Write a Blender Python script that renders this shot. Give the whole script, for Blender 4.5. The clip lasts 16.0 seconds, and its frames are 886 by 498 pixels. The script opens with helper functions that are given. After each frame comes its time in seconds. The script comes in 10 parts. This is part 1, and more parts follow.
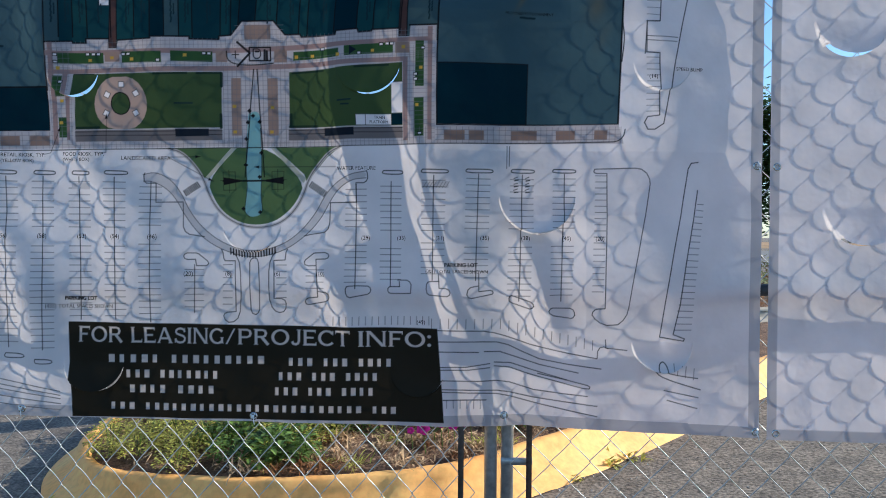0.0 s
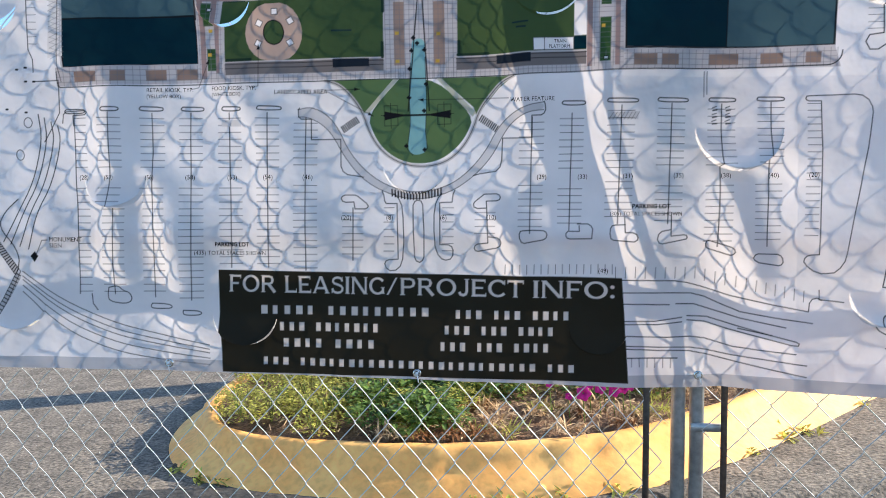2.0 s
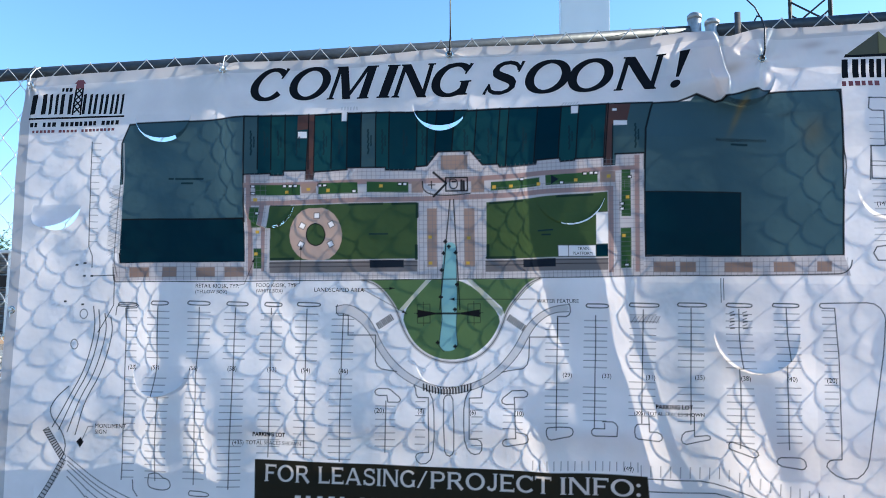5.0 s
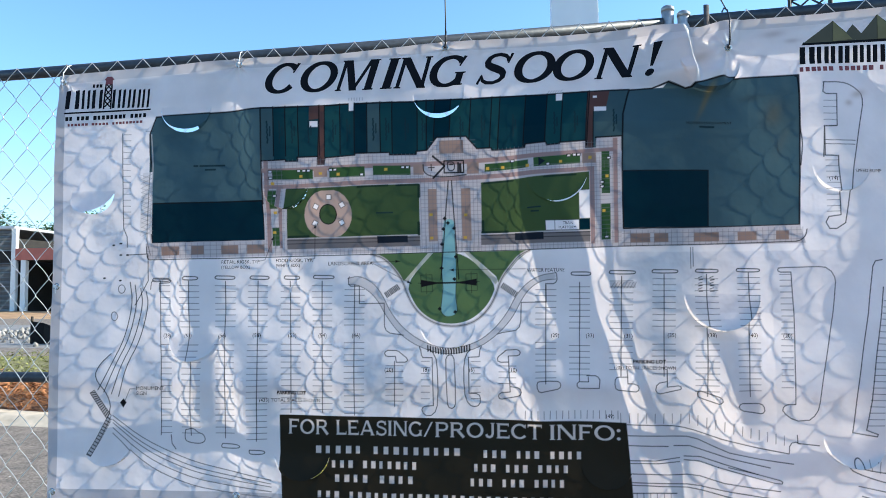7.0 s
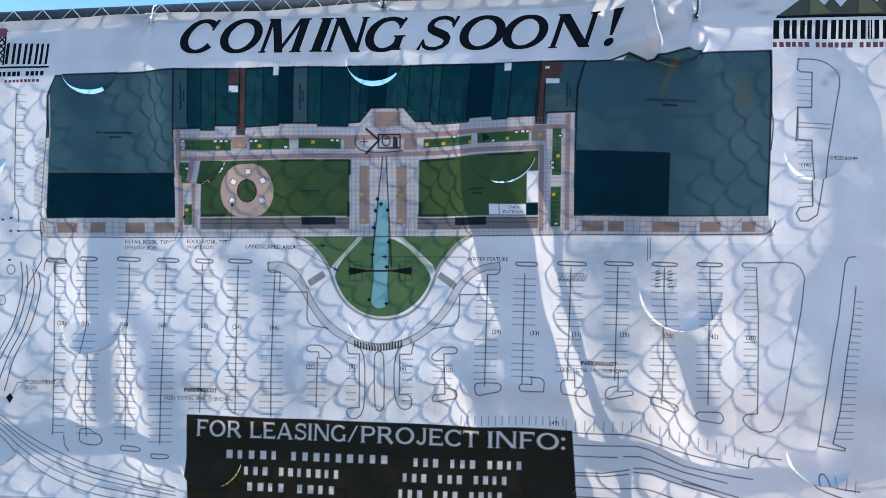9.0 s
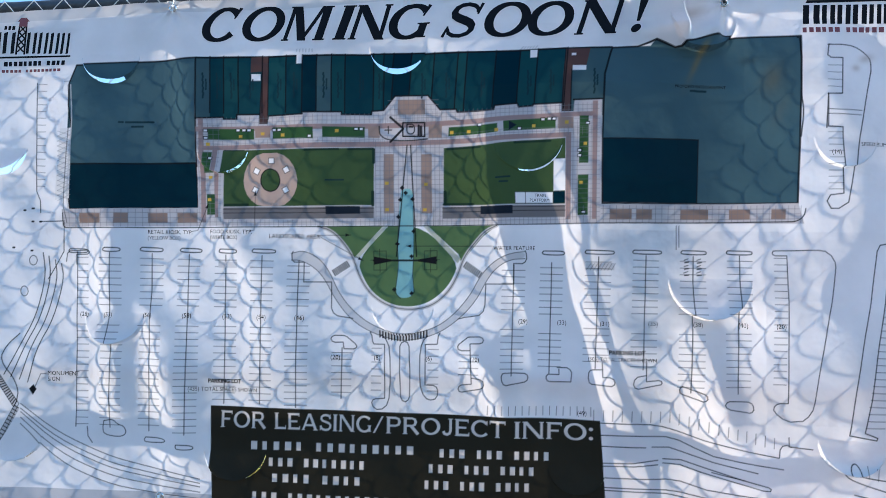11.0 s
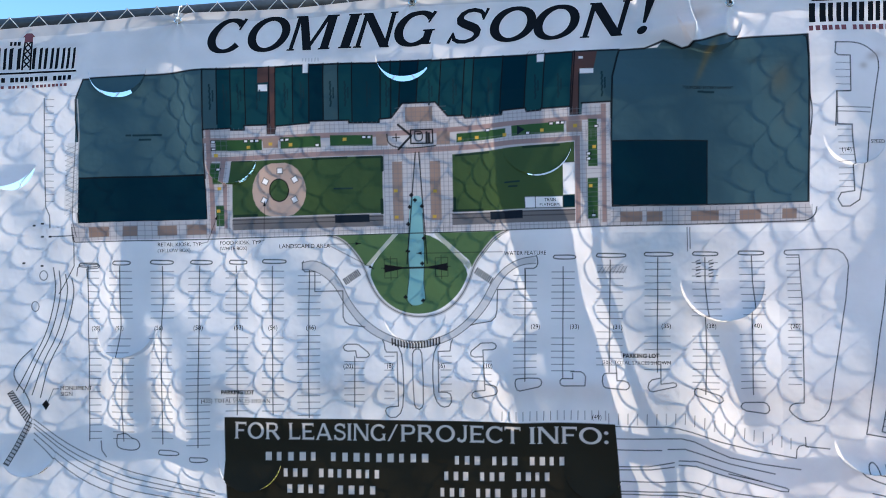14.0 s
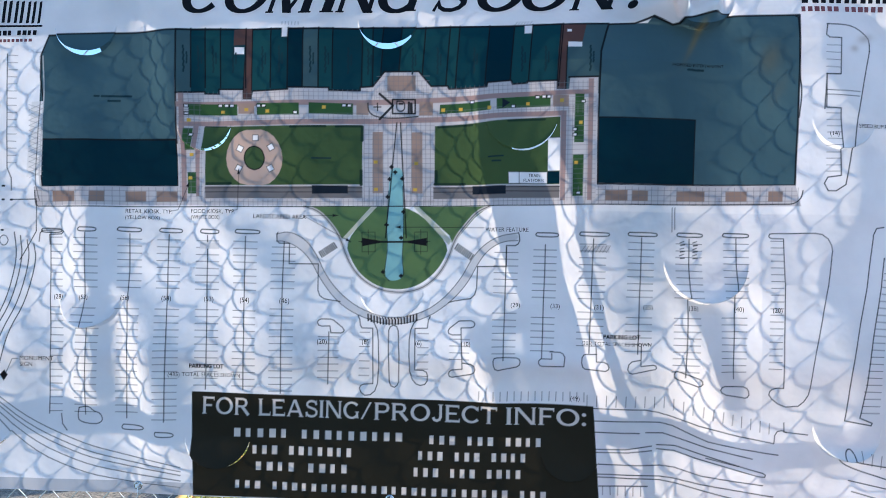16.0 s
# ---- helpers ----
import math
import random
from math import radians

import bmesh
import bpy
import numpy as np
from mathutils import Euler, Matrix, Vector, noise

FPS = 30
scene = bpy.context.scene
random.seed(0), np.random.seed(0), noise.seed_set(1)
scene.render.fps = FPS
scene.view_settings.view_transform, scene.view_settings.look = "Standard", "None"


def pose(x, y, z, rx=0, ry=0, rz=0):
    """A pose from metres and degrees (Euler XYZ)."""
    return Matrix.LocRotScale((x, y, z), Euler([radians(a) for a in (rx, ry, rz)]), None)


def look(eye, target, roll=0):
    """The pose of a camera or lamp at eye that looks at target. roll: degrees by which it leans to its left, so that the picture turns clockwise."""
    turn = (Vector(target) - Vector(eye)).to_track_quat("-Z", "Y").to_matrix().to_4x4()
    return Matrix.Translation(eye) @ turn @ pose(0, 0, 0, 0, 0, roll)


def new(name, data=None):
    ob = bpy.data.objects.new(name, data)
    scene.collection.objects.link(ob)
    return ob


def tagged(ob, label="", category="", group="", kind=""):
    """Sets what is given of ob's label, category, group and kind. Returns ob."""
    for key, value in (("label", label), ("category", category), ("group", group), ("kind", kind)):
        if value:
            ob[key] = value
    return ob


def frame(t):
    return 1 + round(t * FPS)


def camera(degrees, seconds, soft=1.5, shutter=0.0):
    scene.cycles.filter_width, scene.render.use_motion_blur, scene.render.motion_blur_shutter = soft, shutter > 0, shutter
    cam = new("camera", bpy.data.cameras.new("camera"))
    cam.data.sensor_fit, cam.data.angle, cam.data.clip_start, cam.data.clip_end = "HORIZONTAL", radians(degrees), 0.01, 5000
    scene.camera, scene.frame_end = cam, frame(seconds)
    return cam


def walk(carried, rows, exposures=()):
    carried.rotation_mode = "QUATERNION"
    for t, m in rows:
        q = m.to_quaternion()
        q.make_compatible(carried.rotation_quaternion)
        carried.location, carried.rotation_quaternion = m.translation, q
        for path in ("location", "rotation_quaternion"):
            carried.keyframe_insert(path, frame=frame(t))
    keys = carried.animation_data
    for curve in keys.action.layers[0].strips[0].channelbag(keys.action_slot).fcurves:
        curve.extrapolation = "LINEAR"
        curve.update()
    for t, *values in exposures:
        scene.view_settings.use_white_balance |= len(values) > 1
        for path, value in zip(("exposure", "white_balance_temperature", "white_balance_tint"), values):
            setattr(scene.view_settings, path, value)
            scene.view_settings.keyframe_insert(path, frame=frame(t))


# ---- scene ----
cam = camera(62.0, 16.0, soft=0.75)
PATH = [
    (0, (1.987, -2.321, 0.884), (1.954, -0.322, 0.848), 0.39),
    (0.5, (1.951, -1.973, 0.797), (1.926, 0.027, 0.759), 1.00),
    (1, (1.698, -1.988, 0.701), (1.592, 0.008, 0.624), 0.65),
    (1.5, (1.595, -2.019, 0.621), (1.457, -0.025, 0.544), 0.69),
    (2, (1.595, -2.114, 0.735), (1.434, -0.121, 0.673), 0.25),
    (2.5, (1.613, -2.256, 0.916), (1.434, -0.265, 0.949), 0.13),
    (3, (1.595, -2.209, 1.008), (1.424, -0.220, 1.142), 0.84),
    (3.5, (1.555, -1.980, 1.075), (1.389, 0.006, 1.248), 1.05),
    (4, (1.551, -1.954, 1.070), (1.367, 0.026, 1.283), 1.04),
    (4.5, (1.559, -2.083, 1.036), (1.355, -0.105, 1.254), 1.06),
    (6.8, (1.594, -2.488, 0.996), (1.359, -0.505, 1.117), -0.19),
    (7, (1.599, -2.498, 1.019), (1.385, -0.513, 1.138), -0.31),
    (7.5, (1.702, -2.497, 1.077), (1.527, -0.508, 1.196), -0.15),
    (8, (1.740, -2.278, 1.074), (1.610, -0.287, 1.216), 0.35),
    (8.5, (1.740, -2.236, 1.061), (1.607, -0.244, 1.171), 0.74),
    (9, (1.697, -2.226, 1.019), (1.556, -0.234, 1.112), 1.01),
    (11.5, (1.617, -2.209, 0.984), (1.459, -0.217, 1.067), 0.70),
    (12, (1.593, -2.211, 0.969), (1.429, -0.220, 1.051), 0.52),
    (12.5, (1.586, -2.212, 0.977), (1.419, -0.221, 1.063), 0.24),
    (13, (1.596, -2.211, 0.993), (1.427, -0.221, 1.086), -0.29),
    (13.5, (1.599, -2.209, 0.992), (1.437, -0.218, 1.088), -0.51),
    (14, (1.604, -2.208, 1.008), (1.448, -0.216, 1.099), -0.41),
    (14.5, (1.602, -2.198, 1.029), (1.462, -0.205, 1.118), 0.17),
    (15, (1.592, -2.176, 1.006), (1.469, -0.182, 1.086), 1.07),
    (15.5, (1.586, -2.153, 0.983), (1.482, -0.157, 1.051), 1.26),
    (16, (1.586, -2.147, 0.976), (1.498, -0.150, 1.031), 1.07),
]
EXPOSURES = [(0.0, 0.39, 4950, 2), (0.5, 0.71, 5050, 3), (1.0, 0.99, 5500, 3), (1.5, 1.07, 5550, 3), (2.5, 0.99, 4950, 2), (3.0, 0.87, 4850, 1), (3.5, 0.99, 4800, 1), (4.5, 1.15, 4900, 1), (7.0, 1.07, 5050, 1), (9.0, 1.14, 4950, 1), (14.0, 1.19, 5000, 1), (15.0, 1.17, 4950, 1), (16.0, 1.31, 5000, 1)]
walk(cam, [(t, look(eye, target, roll)) for t, eye, target, roll in PATH], EXPOSURES)

# ---- world, sun and sky ----
world = bpy.data.worlds.new("sky")
scene.world = world
world.use_nodes = True
wn = world.node_tree.nodes
sky = wn.new("ShaderNodeTexSky")
sky.sky_type, sky.sun_disc = "NISHITA", False
SUN_WAY = Vector((1.0, 0.21, 0.525)).normalized()
sky.sun_elevation = math.asin(SUN_WAY.z)
sky.sun_rotation = math.atan2(SUN_WAY.x, SUN_WAY.y)
sky.air_density, sky.dust_density, sky.ozone_density = 1.0, 0.6, 1.2
world.node_tree.links.new(sky.outputs[0], wn["Background"].inputs[0])
wn["Background"].inputs[1].default_value = 0.125
sun = new("sun", bpy.data.lights.new("sun", "SUN"))
sun.data.energy, sun.data.angle, sun.data.color = 5.0, radians(0.4), (1.0, 0.78, 0.53)
sun.matrix_world = look(SUN_WAY * 30, (0, 0, 0))


# ---- materials ----
def material(name, colour, rough=0.6, metal=0.0, grain=0.0, scale=20.0, bump=0.0, second=None, stain=0.0, island=0.0):
    """A surface with colour varied at two scales, and fine relief."""
    m = bpy.data.materials.new(name)
    m.use_nodes = True
    n, l = m.node_tree.nodes, m.node_tree.links
    b = n["Principled BSDF"]
    b.inputs["Roughness"].default_value, b.inputs["Metallic"].default_value = rough, metal
    place = n.new("ShaderNodeNewGeometry")
    fine, broad = n.new("ShaderNodeTexNoise"), n.new("ShaderNodeTexNoise")
    fine.inputs["Scale"].default_value, broad.inputs["Scale"].default_value = scale, scale * 0.12
    fine.inputs["Detail"].default_value = 6
    broad.inputs["Detail"].default_value = 4
    for t in (fine, broad):
        l.new(place.outputs["Position"], t.inputs["Vector"])
    ramp = n.new("ShaderNodeMapRange")
    ramp.inputs[1].default_value, ramp.inputs[2].default_value = 0.3, 0.7
    ramp.inputs[3].default_value, ramp.inputs[4].default_value = 1 - grain, 1 + grain
    l.new(fine.outputs[0], ramp.inputs[0])
    mix = n.new("ShaderNodeMix")
    mix.data_type = "RGBA"
    mix.inputs[6].default_value = (*colour, 1)
    mix.inputs[7].default_value = (*(second or colour), 1)
    edge = n.new("ShaderNodeMapRange")
    edge.inputs[1].default_value, edge.inputs[2].default_value = 0.42, 0.62
    edge.inputs[4].default_value = stain if second else 0.0
    l.new(broad.outputs[0], edge.inputs[0])
    l.new(edge.outputs[0], mix.inputs[0])
    tone = n.new("ShaderNodeVectorMath")
    tone.operation = "SCALE"
    l.new(mix.outputs[2], tone.inputs[0])
    value = ramp.outputs[0]
    if island:
        each, join = n.new("ShaderNodeMapRange"), n.new("ShaderNodeMath")
        each.inputs[3].default_value, each.inputs[4].default_value = 1 - island, 1 + island
        l.new(place.outputs["Random Per Island"], each.inputs[0])
        join.operation = "MULTIPLY"
        l.new(each.outputs[0], join.inputs[0])
        l.new(value, join.inputs[1])
        value = join.outputs[0]
    l.new(value, tone.inputs["Scale"])
    l.new(tone.outputs[0], b.inputs["Base Color"])
    if bump:
        relief = n.new("ShaderNodeBump")
        relief.inputs["Strength"].default_value, relief.inputs["Distance"].default_value = 1.0, bump
        l.new(fine.outputs[0], relief.inputs["Height"])
        l.new(relief.outputs[0], b.inputs["Normal"])
    return m


def vinyl(name):
    """Thin coated banner cloth: light comes back from the front and through from behind."""
    m = bpy.data.materials.new(name)
    m.use_nodes = True
    n, l = m.node_tree.nodes, m.node_tree.links
    n.remove(n["Principled BSDF"])
    place = n.new("ShaderNodeNewGeometry")
    soil = n.new("ShaderNodeTexNoise")
    soil.inputs["Scale"].default_value, soil.inputs["Detail"].default_value = 5, 8
    l.new(place.outputs["Position"], soil.inputs["Vector"])
    dirt = n.new("ShaderNodeMapRange")
    dirt.inputs[1].default_value, dirt.inputs[2].default_value = 0.35, 0.75
    dirt.inputs[3].default_value, dirt.inputs[4].default_value = 0.91, 0.78
    l.new(soil.outputs[0], dirt.inputs[0])
    tone = n.new("ShaderNodeVectorMath")
    tone.operation = "SCALE"
    ink = n.new("ShaderNodeAttribute")
    ink.attribute_name = "print"
    l.new(ink.outputs["Color"], tone.inputs[0])
    l.new(dirt.outputs[0], tone.inputs["Scale"])
    weave = n.new("ShaderNodeTexNoise")
    weave.inputs["Scale"].default_value, weave.inputs["Detail"].default_value = 9, 3
    l.new(place.outputs["Position"], weave.inputs["Vector"])
    relief = n.new("ShaderNodeBump")
    relief.inputs["Strength"].default_value, relief.inputs["Distance"].default_value = 0.5, 0.013
    l.new(weave.outputs[0], relief.inputs["Height"])
    front, behind, gloss = n.new("ShaderNodeBsdfDiffuse"), n.new("ShaderNodeBsdfTranslucent"), n.new("ShaderNodeBsdfGlossy")
    gloss.inputs["Roughness"].default_value = 0.36
    for s in (front, behind, gloss):
        l.new(relief.outputs[0], s.inputs["Normal"])
    through_tone = n.new("ShaderNodeVectorMath")
    through_tone.operation = "MULTIPLY"
    through_tone.inputs[1].default_value = (1.40, 1.12, 0.93)
    twice = n.new("ShaderNodeVectorMath")
    twice.operation = "MULTIPLY"
    deep = n.new("ShaderNodeVectorMath")
    deep.operation = "MULTIPLY_ADD"
    deep.inputs[1].default_value, deep.inputs[2].default_value = (0.65, 0.65, 0.65), (0.35, 0.35, 0.35)
    l.new(tone.outputs[0], deep.inputs[0])
    l.new(tone.outputs[0], twice.inputs[0])
    l.new(deep.outputs[0], twice.inputs[1])
    l.new(twice.outputs[0], through_tone.inputs[0])
    l.new(tone.outputs[0], front.inputs[0])
    l.new(through_tone.outputs[0], behind.inputs[0])
    both, coat, rim = n.new("ShaderNodeMixShader"), n.new("ShaderNodeMixShader"), n.new("ShaderNodeFresnel")
    both.inputs[0].default_value = THROUGH
    l.new(front.outputs[0], both.inputs[1])
    l.new(behind.outputs[0], both.inputs[2])
    rim.inputs[0].default_value = 1.14
    l.new(rim.outputs[0], coat.inputs[0])
    l.new(both.outputs[0], coat.inputs[1])
    l.new(gloss.outputs[0], coat.inputs[2])
    l.new(coat.outputs[0], n["Material Output"].inputs[0])
    return m


def leafy(m):
    """Thin leaves let part of the light through."""
    n, l = m.node_tree.nodes, m.node_tree.links
    through_leaf, both = n.new("ShaderNodeBsdfTranslucent"), n.new("ShaderNodeMixShader")
    l.new(n["Principled BSDF"].inputs["Base Color"].links[0].from_socket, through_leaf.inputs[0])
    both.inputs[0].default_value = 0.4
    l.new(n["Principled BSDF"].outputs[0], both.inputs[1])
    l.new(through_leaf.outputs[0], both.inputs[2])
    l.new(both.outputs[0], n["Material Output"].inputs[0])
    return m


THROUGH = 0.60
PAPER = (0.80, 0.85, 0.93)
INK, FAINT, PANEL = (0.014, 0.015, 0.020), (0.020, 0.050, 0.068), (0.034, 0.033, 0.024)
TEAL, TEAL2, SLATE = (0.090, 0.163, 0.205), (0.022, 0.086, 0.104), (0.078, 0.142, 0.172)
PETROL, PETROL2, NAVY, NIGHT = (0.013, 0.060, 0.084), (0.018, 0.073, 0.096), (0.005, 0.033, 0.056), (0.018, 0.028, 0.048)
PAVE, ROSE, TAN, BRICK, BROWN = (0.55, 0.57, 0.63), (0.37, 0.30, 0.31), (0.38, 0.31, 0.28), (0.33, 0.265, 0.24), (0.13, 0.08, 0.075)
LAWN, BED, GREEN, DARKGREEN = (0.080, 0.135, 0.058), (0.064, 0.140, 0.055), (0.140, 0.230, 0.110), (0.026, 0.056, 0.038)
PLAZA, GREYPAVE, CONCRETE, PALEGREY = (0.50, 0.43, 0.40), (0.22, 0.22, 0.24), (0.54, 0.57, 0.62), (0.64, 0.68, 0.75)
WATER, PATH, JOINT, YELLOW = (0.30, 0.52, 0.58), (0.55, 0.60, 0.55), (0.24, 0.25, 0.29), (0.58, 0.45, 0.09)

M_PRINT = vinyl("printed_vinyl")
M_INK = material("black_ink", (0.006, 0.007, 0.010), 0.85, grain=0.1, scale=30)
M_INK.node_tree.nodes["Principled BSDF"].inputs["Specular IOR Level"].default_value = 0.12
M_RED_INK = material("red_ink", (0.16, 0.03, 0.035), 0.5, grain=0.08, scale=30)
M_OLIVE_INK = material("olive_ink", (0.050, 0.042, 0.014), 0.5, grain=0.1, scale=30)
M_OLIVE_LIGHT = material("light_olive_ink", (0.135, 0.115, 0.035), 0.5, grain=0.1, scale=30)
M_GALV = material("galvanised_steel", (0.034, 0.042, 0.055), 0.45, 0.25, 0.18, 60, 0.0006, (0.08, 0.085, 0.09), 0.4)
M_POST = material("weathered_galvanised_post", (0.44, 0.45, 0.46), 0.45, 0.5, 0.22, 50, 0.0006, (0.24, 0.235, 0.23), 0.6)
M_WIRE = material("galvanised_wire", (0.52, 0.52, 0.51), 0.33, 0.45, 0.2, 80)
M_DARK_STEEL = material("dull_dark_steel", (0.13, 0.12, 0.115), 0.55, 0.6, 0.25, 70, 0.0005, (0.16, 0.09, 0.05), 0.4)
M_ZIP = material("black_nylon", (0.01, 0.01, 0.011), 0.4)
M_ZIP_WHITE = material("white_nylon", (0.75, 0.75, 0.74), 0.4)
M_BRASS = material("nickel_grommet", (0.55, 0.55, 0.53), 0.25, 1.0)
M_ASPHALT = material("weathered_asphalt", (0.22, 0.18, 0.14), 0.9, 0, 0.7, 75, 0.006, (0.12, 0.098, 0.078), 0.7)
# asphalt darkened in its colour, for the ground shade by the fence
M_FENCE_SHADE = material("shade_on_asphalt", (0.055, 0.050, 0.046), 0.9, 0, 0.5, 50, 0.008, (0.095, 0.075, 0.06), 0.5)
M_KERB = material("yellow_kerb_paint", (1.0, 0.55, 0.16), 0.7, 0, 0.14, 36, 0.0016, (0.95, 0.43, 0.10), 0.8)
M_SOIL = material("bark_mulch", (0.26, 0.15, 0.085), 0.95, 0, 0.6, 120, 0.02, (0.09, 0.05, 0.035), 0.7)
M_STRAW = material("dry_straw", (0.46, 0.31, 0.17), 0.9, 0, 0.3, 50, island=0.5)
M_LEAF = leafy(material("bedding_leaf", (0.46, 0.44, 0.09), 0.55, 0, 0.3, 60, island=0.6))
M_LEAF_DARK = leafy(material("dark_bedding_leaf", (0.16, 0.24, 0.05), 0.5, 0, 0.3, 60, island=0.6))
M_PETAL = material("magenta_petal", (0.55, 0.006, 0.33), 0.5, 0, 0.2, 90)
M_BARK = material("bark", (0.09, 0.07, 0.05), 0.9, 0, 0.4, 12, 0.02)
M_CROWN = leafy(material("tree_leaf", (0.065, 0.11, 0.025), 0.6, 0, 0.3, 2, island=0.5))
M_POLE = material("white_painted_steel", (0.78, 0.78, 0.77), 0.45, 0, 0.03, 6, second=(0.7, 0.69, 0.66), stain=0.4)
M_SIDING = material("grey_metal_siding", (0.56, 0.58, 0.60), 0.5, 0.1, 0.06, 3, second=(0.46, 0.47, 0.49), stain=0.5)
M_TRIM = material("white_trim", (0.75, 0.75, 0.73), 0.6, 0, 0.05, 4)
M_FASCIA = material("faded_red_fascia", (0.42, 0.13, 0.09), 0.6, 0, 0.12, 3)
M_INSIDE = material("dark_interior", (0.02, 0.018, 0.016), 0.9, 0, 0.2, 2)
M_DIRT = material("graded_dirt", (0.42, 0.27, 0.14), 0.95, 0, 0.3, 3, 0.03, (0.30, 0.18, 0.09), 0.6)
M_SAND = material("pale_sand", (0.55, 0.46, 0.34), 0.95, 0, 0.25, 5, 0.02, (0.42, 0.34, 0.24), 0.5)
M_GRAVEL = material("crushed_stone", (0.42, 0.41, 0.39), 0.9, 0, 0.4, 12, island=0.4)
M_DRY = material("dry_brush", (0.30, 0.13, 0.045), 0.9, 0, 0.3, 6, island=0.5)
M_GRASS = material("verge_grass", (0.20, 0.20, 0.05), 0.8, 0, 0.3, 6, island=0.5)
M_STONE = material("dull_broken_stone", (0.27, 0.25, 0.22), 0.95, 0, 0.4, 9, island=0.5)
M_MAST = material("dark_painted_steel", (0.018, 0.017, 0.016), 0.7, 0.1, 0.2, 4)
M_SILT = material("black_silt_fabric", (0.012, 0.012, 0.013), 0.8, 0, 0.2, 20)


# ---- small builders ----
def mesh_of(name, bm, mat, smooth=False):
    me = bpy.data.meshes.new(name)
    bm.to_mesh(me)
    bm.free()
    me.materials.append(mat)
    if smooth:
        me.shade_smooth()
    return me


def part(name, bm, mat, parent, label="", smooth=False):
    ob = new(name, mesh_of(name, bm, mat, smooth))
    ob.parent = parent
    return tagged(ob, label)


def thing(name, at, label, category, group="", kind=""):
    ob = new(name)
    ob.location = at
    return tagged(ob, label, category, group, kind)


def solid(name, bm, mat, label, category, group="", kind="", smooth=False):
    return tagged(new(name, mesh_of(name, bm, mat, smooth)), label, category, group, kind)


def box(bm, x0, y0, z0, x1, y1, z1, bevel=0.0):
    r = bmesh.ops.create_cube(bm, size=1, matrix=Matrix.LocRotScale(((x0 + x1) / 2, (y0 + y1) / 2, (z0 + z1) / 2), None, (x1 - x0, y1 - y0, z1 - z0)))
    if bevel:
        bmesh.ops.bevel(bm, geom=list({e for v in r["verts"] for e in v.link_edges}), offset=bevel, segments=2, affect="EDGES")
    return bm


def tube(bm, points, radius, sides=8, closed_ends=True):
    """A tube along a line of points."""
    points = [Vector(p) for p in points]
    rings = []
    for i, p in enumerate(points):
        way = (points[min(i + 1, len(points) - 1)] - points[max(i - 1, 0)]).normalized()
        side = way.cross((0, 1, 0) if abs(way.y) < 0.9 else (1, 0, 0)).normalized()
        up = side.cross(way)
        r = radius[i] if isinstance(radius, (list, tuple)) else radius
        rings.append([bm.verts.new(p + r * (math.cos(a) * side + math.sin(a) * up)) for a in (k * 2 * math.pi / sides for k in range(sides))])
    for a, b in zip(rings, rings[1:]):
        for k in range(sides):
            bm.faces.new((a[k], a[(k + 1) % sides], b[(k + 1) % sides], b[k]))
    if closed_ends:
        bm.faces.new(rings[0][::-1])
        bm.faces.new(rings[-1])
    return bm


def ground_height(x, y):
    """The lot climbs gently to the right and away from the fence."""
    gully = 0.5 * min(max(0.13 - y, 0.0), 0.4)
    return -0.11 + 0.06 * min(max(x - 1.5, -3), 3) + 0.03 * min(max(y, -3), 16) - gully


# ---- the printed site plan, drawn cell by cell on the banner's own grid ----
CELL = 0.0021
LEFT, RIGHT = -0.082, 2.952
COLS, ROWS_UP = int((RIGHT - LEFT) / CELL) + 1, 771
XS = np.linspace(LEFT, RIGHT, COLS)


def edge_low(x):
    return np.interp(x, [-0.1, 0.6, 1.35, 1.95, 2.13, 2.2, 2.95], [0.303, 0.302, 0.290, 0.276, 0.285, 0.292, 0.250])


def edge_high(x):
    return np.interp(x, [-0.1, 0.593, 0.95, 1.339, 1.75, 2.06, 2.20, 2.281, 2.6, 2.93, 3.0], [1.822, 1.866, 1.868, 1.896, 1.900, 1.916, 1.908, 1.925, 1.938, 1.962, 1.962])


UP = np.linspace(0, 1, ROWS_UP)
GX = np.repeat(XS[None, :], ROWS_UP, 0)
GZ = edge_low(XS)[None, :] + (edge_high(XS) - edge_low(XS))[None, :] * UP[:, None]
PRINT = np.empty((ROWS_UP, COLS, 3))
PRINT[:] = PAPER
LOW, HIGH = edge_low(XS).min(), edge_high(XS).max()


def window(px, pz, margin):
    i0 = max(int((px.min() - margin - LEFT) / CELL), 0)
    i1 = min(int((px.max() + margin - LEFT) / CELL) + 2, COLS)
    if i1 <= i0:
        return None
    lo, hi = edge_low(XS[i0:i1]), edge_high(XS[i0:i1])
    j0 = max(int(((pz.min() - margin - lo) / (hi - lo)).min() * (ROWS_UP - 1)), 0)
    j1 = min(int(((pz.max() + margin - lo) / (hi - lo)).max() * (ROWS_UP - 1)) + 2, ROWS_UP)
    return None if j1 <= j0 else (slice(j0, j1), slice(i0, i1))


def segment_gap(x, z, ax, az, bx, bz):
    dx, dz = bx - ax, bz - az
    f = np.clip(((x - ax) * dx + (z - az) * dz) / (dx * dx + dz * dz + 1e-12), 0, 1)
    return np.hypot(x - ax - f * dx, z - az - f * dz)


def blend(win, cover, colour):
    PRINT[win] += cover[..., None] * (np.array(colour) - PRINT[win])


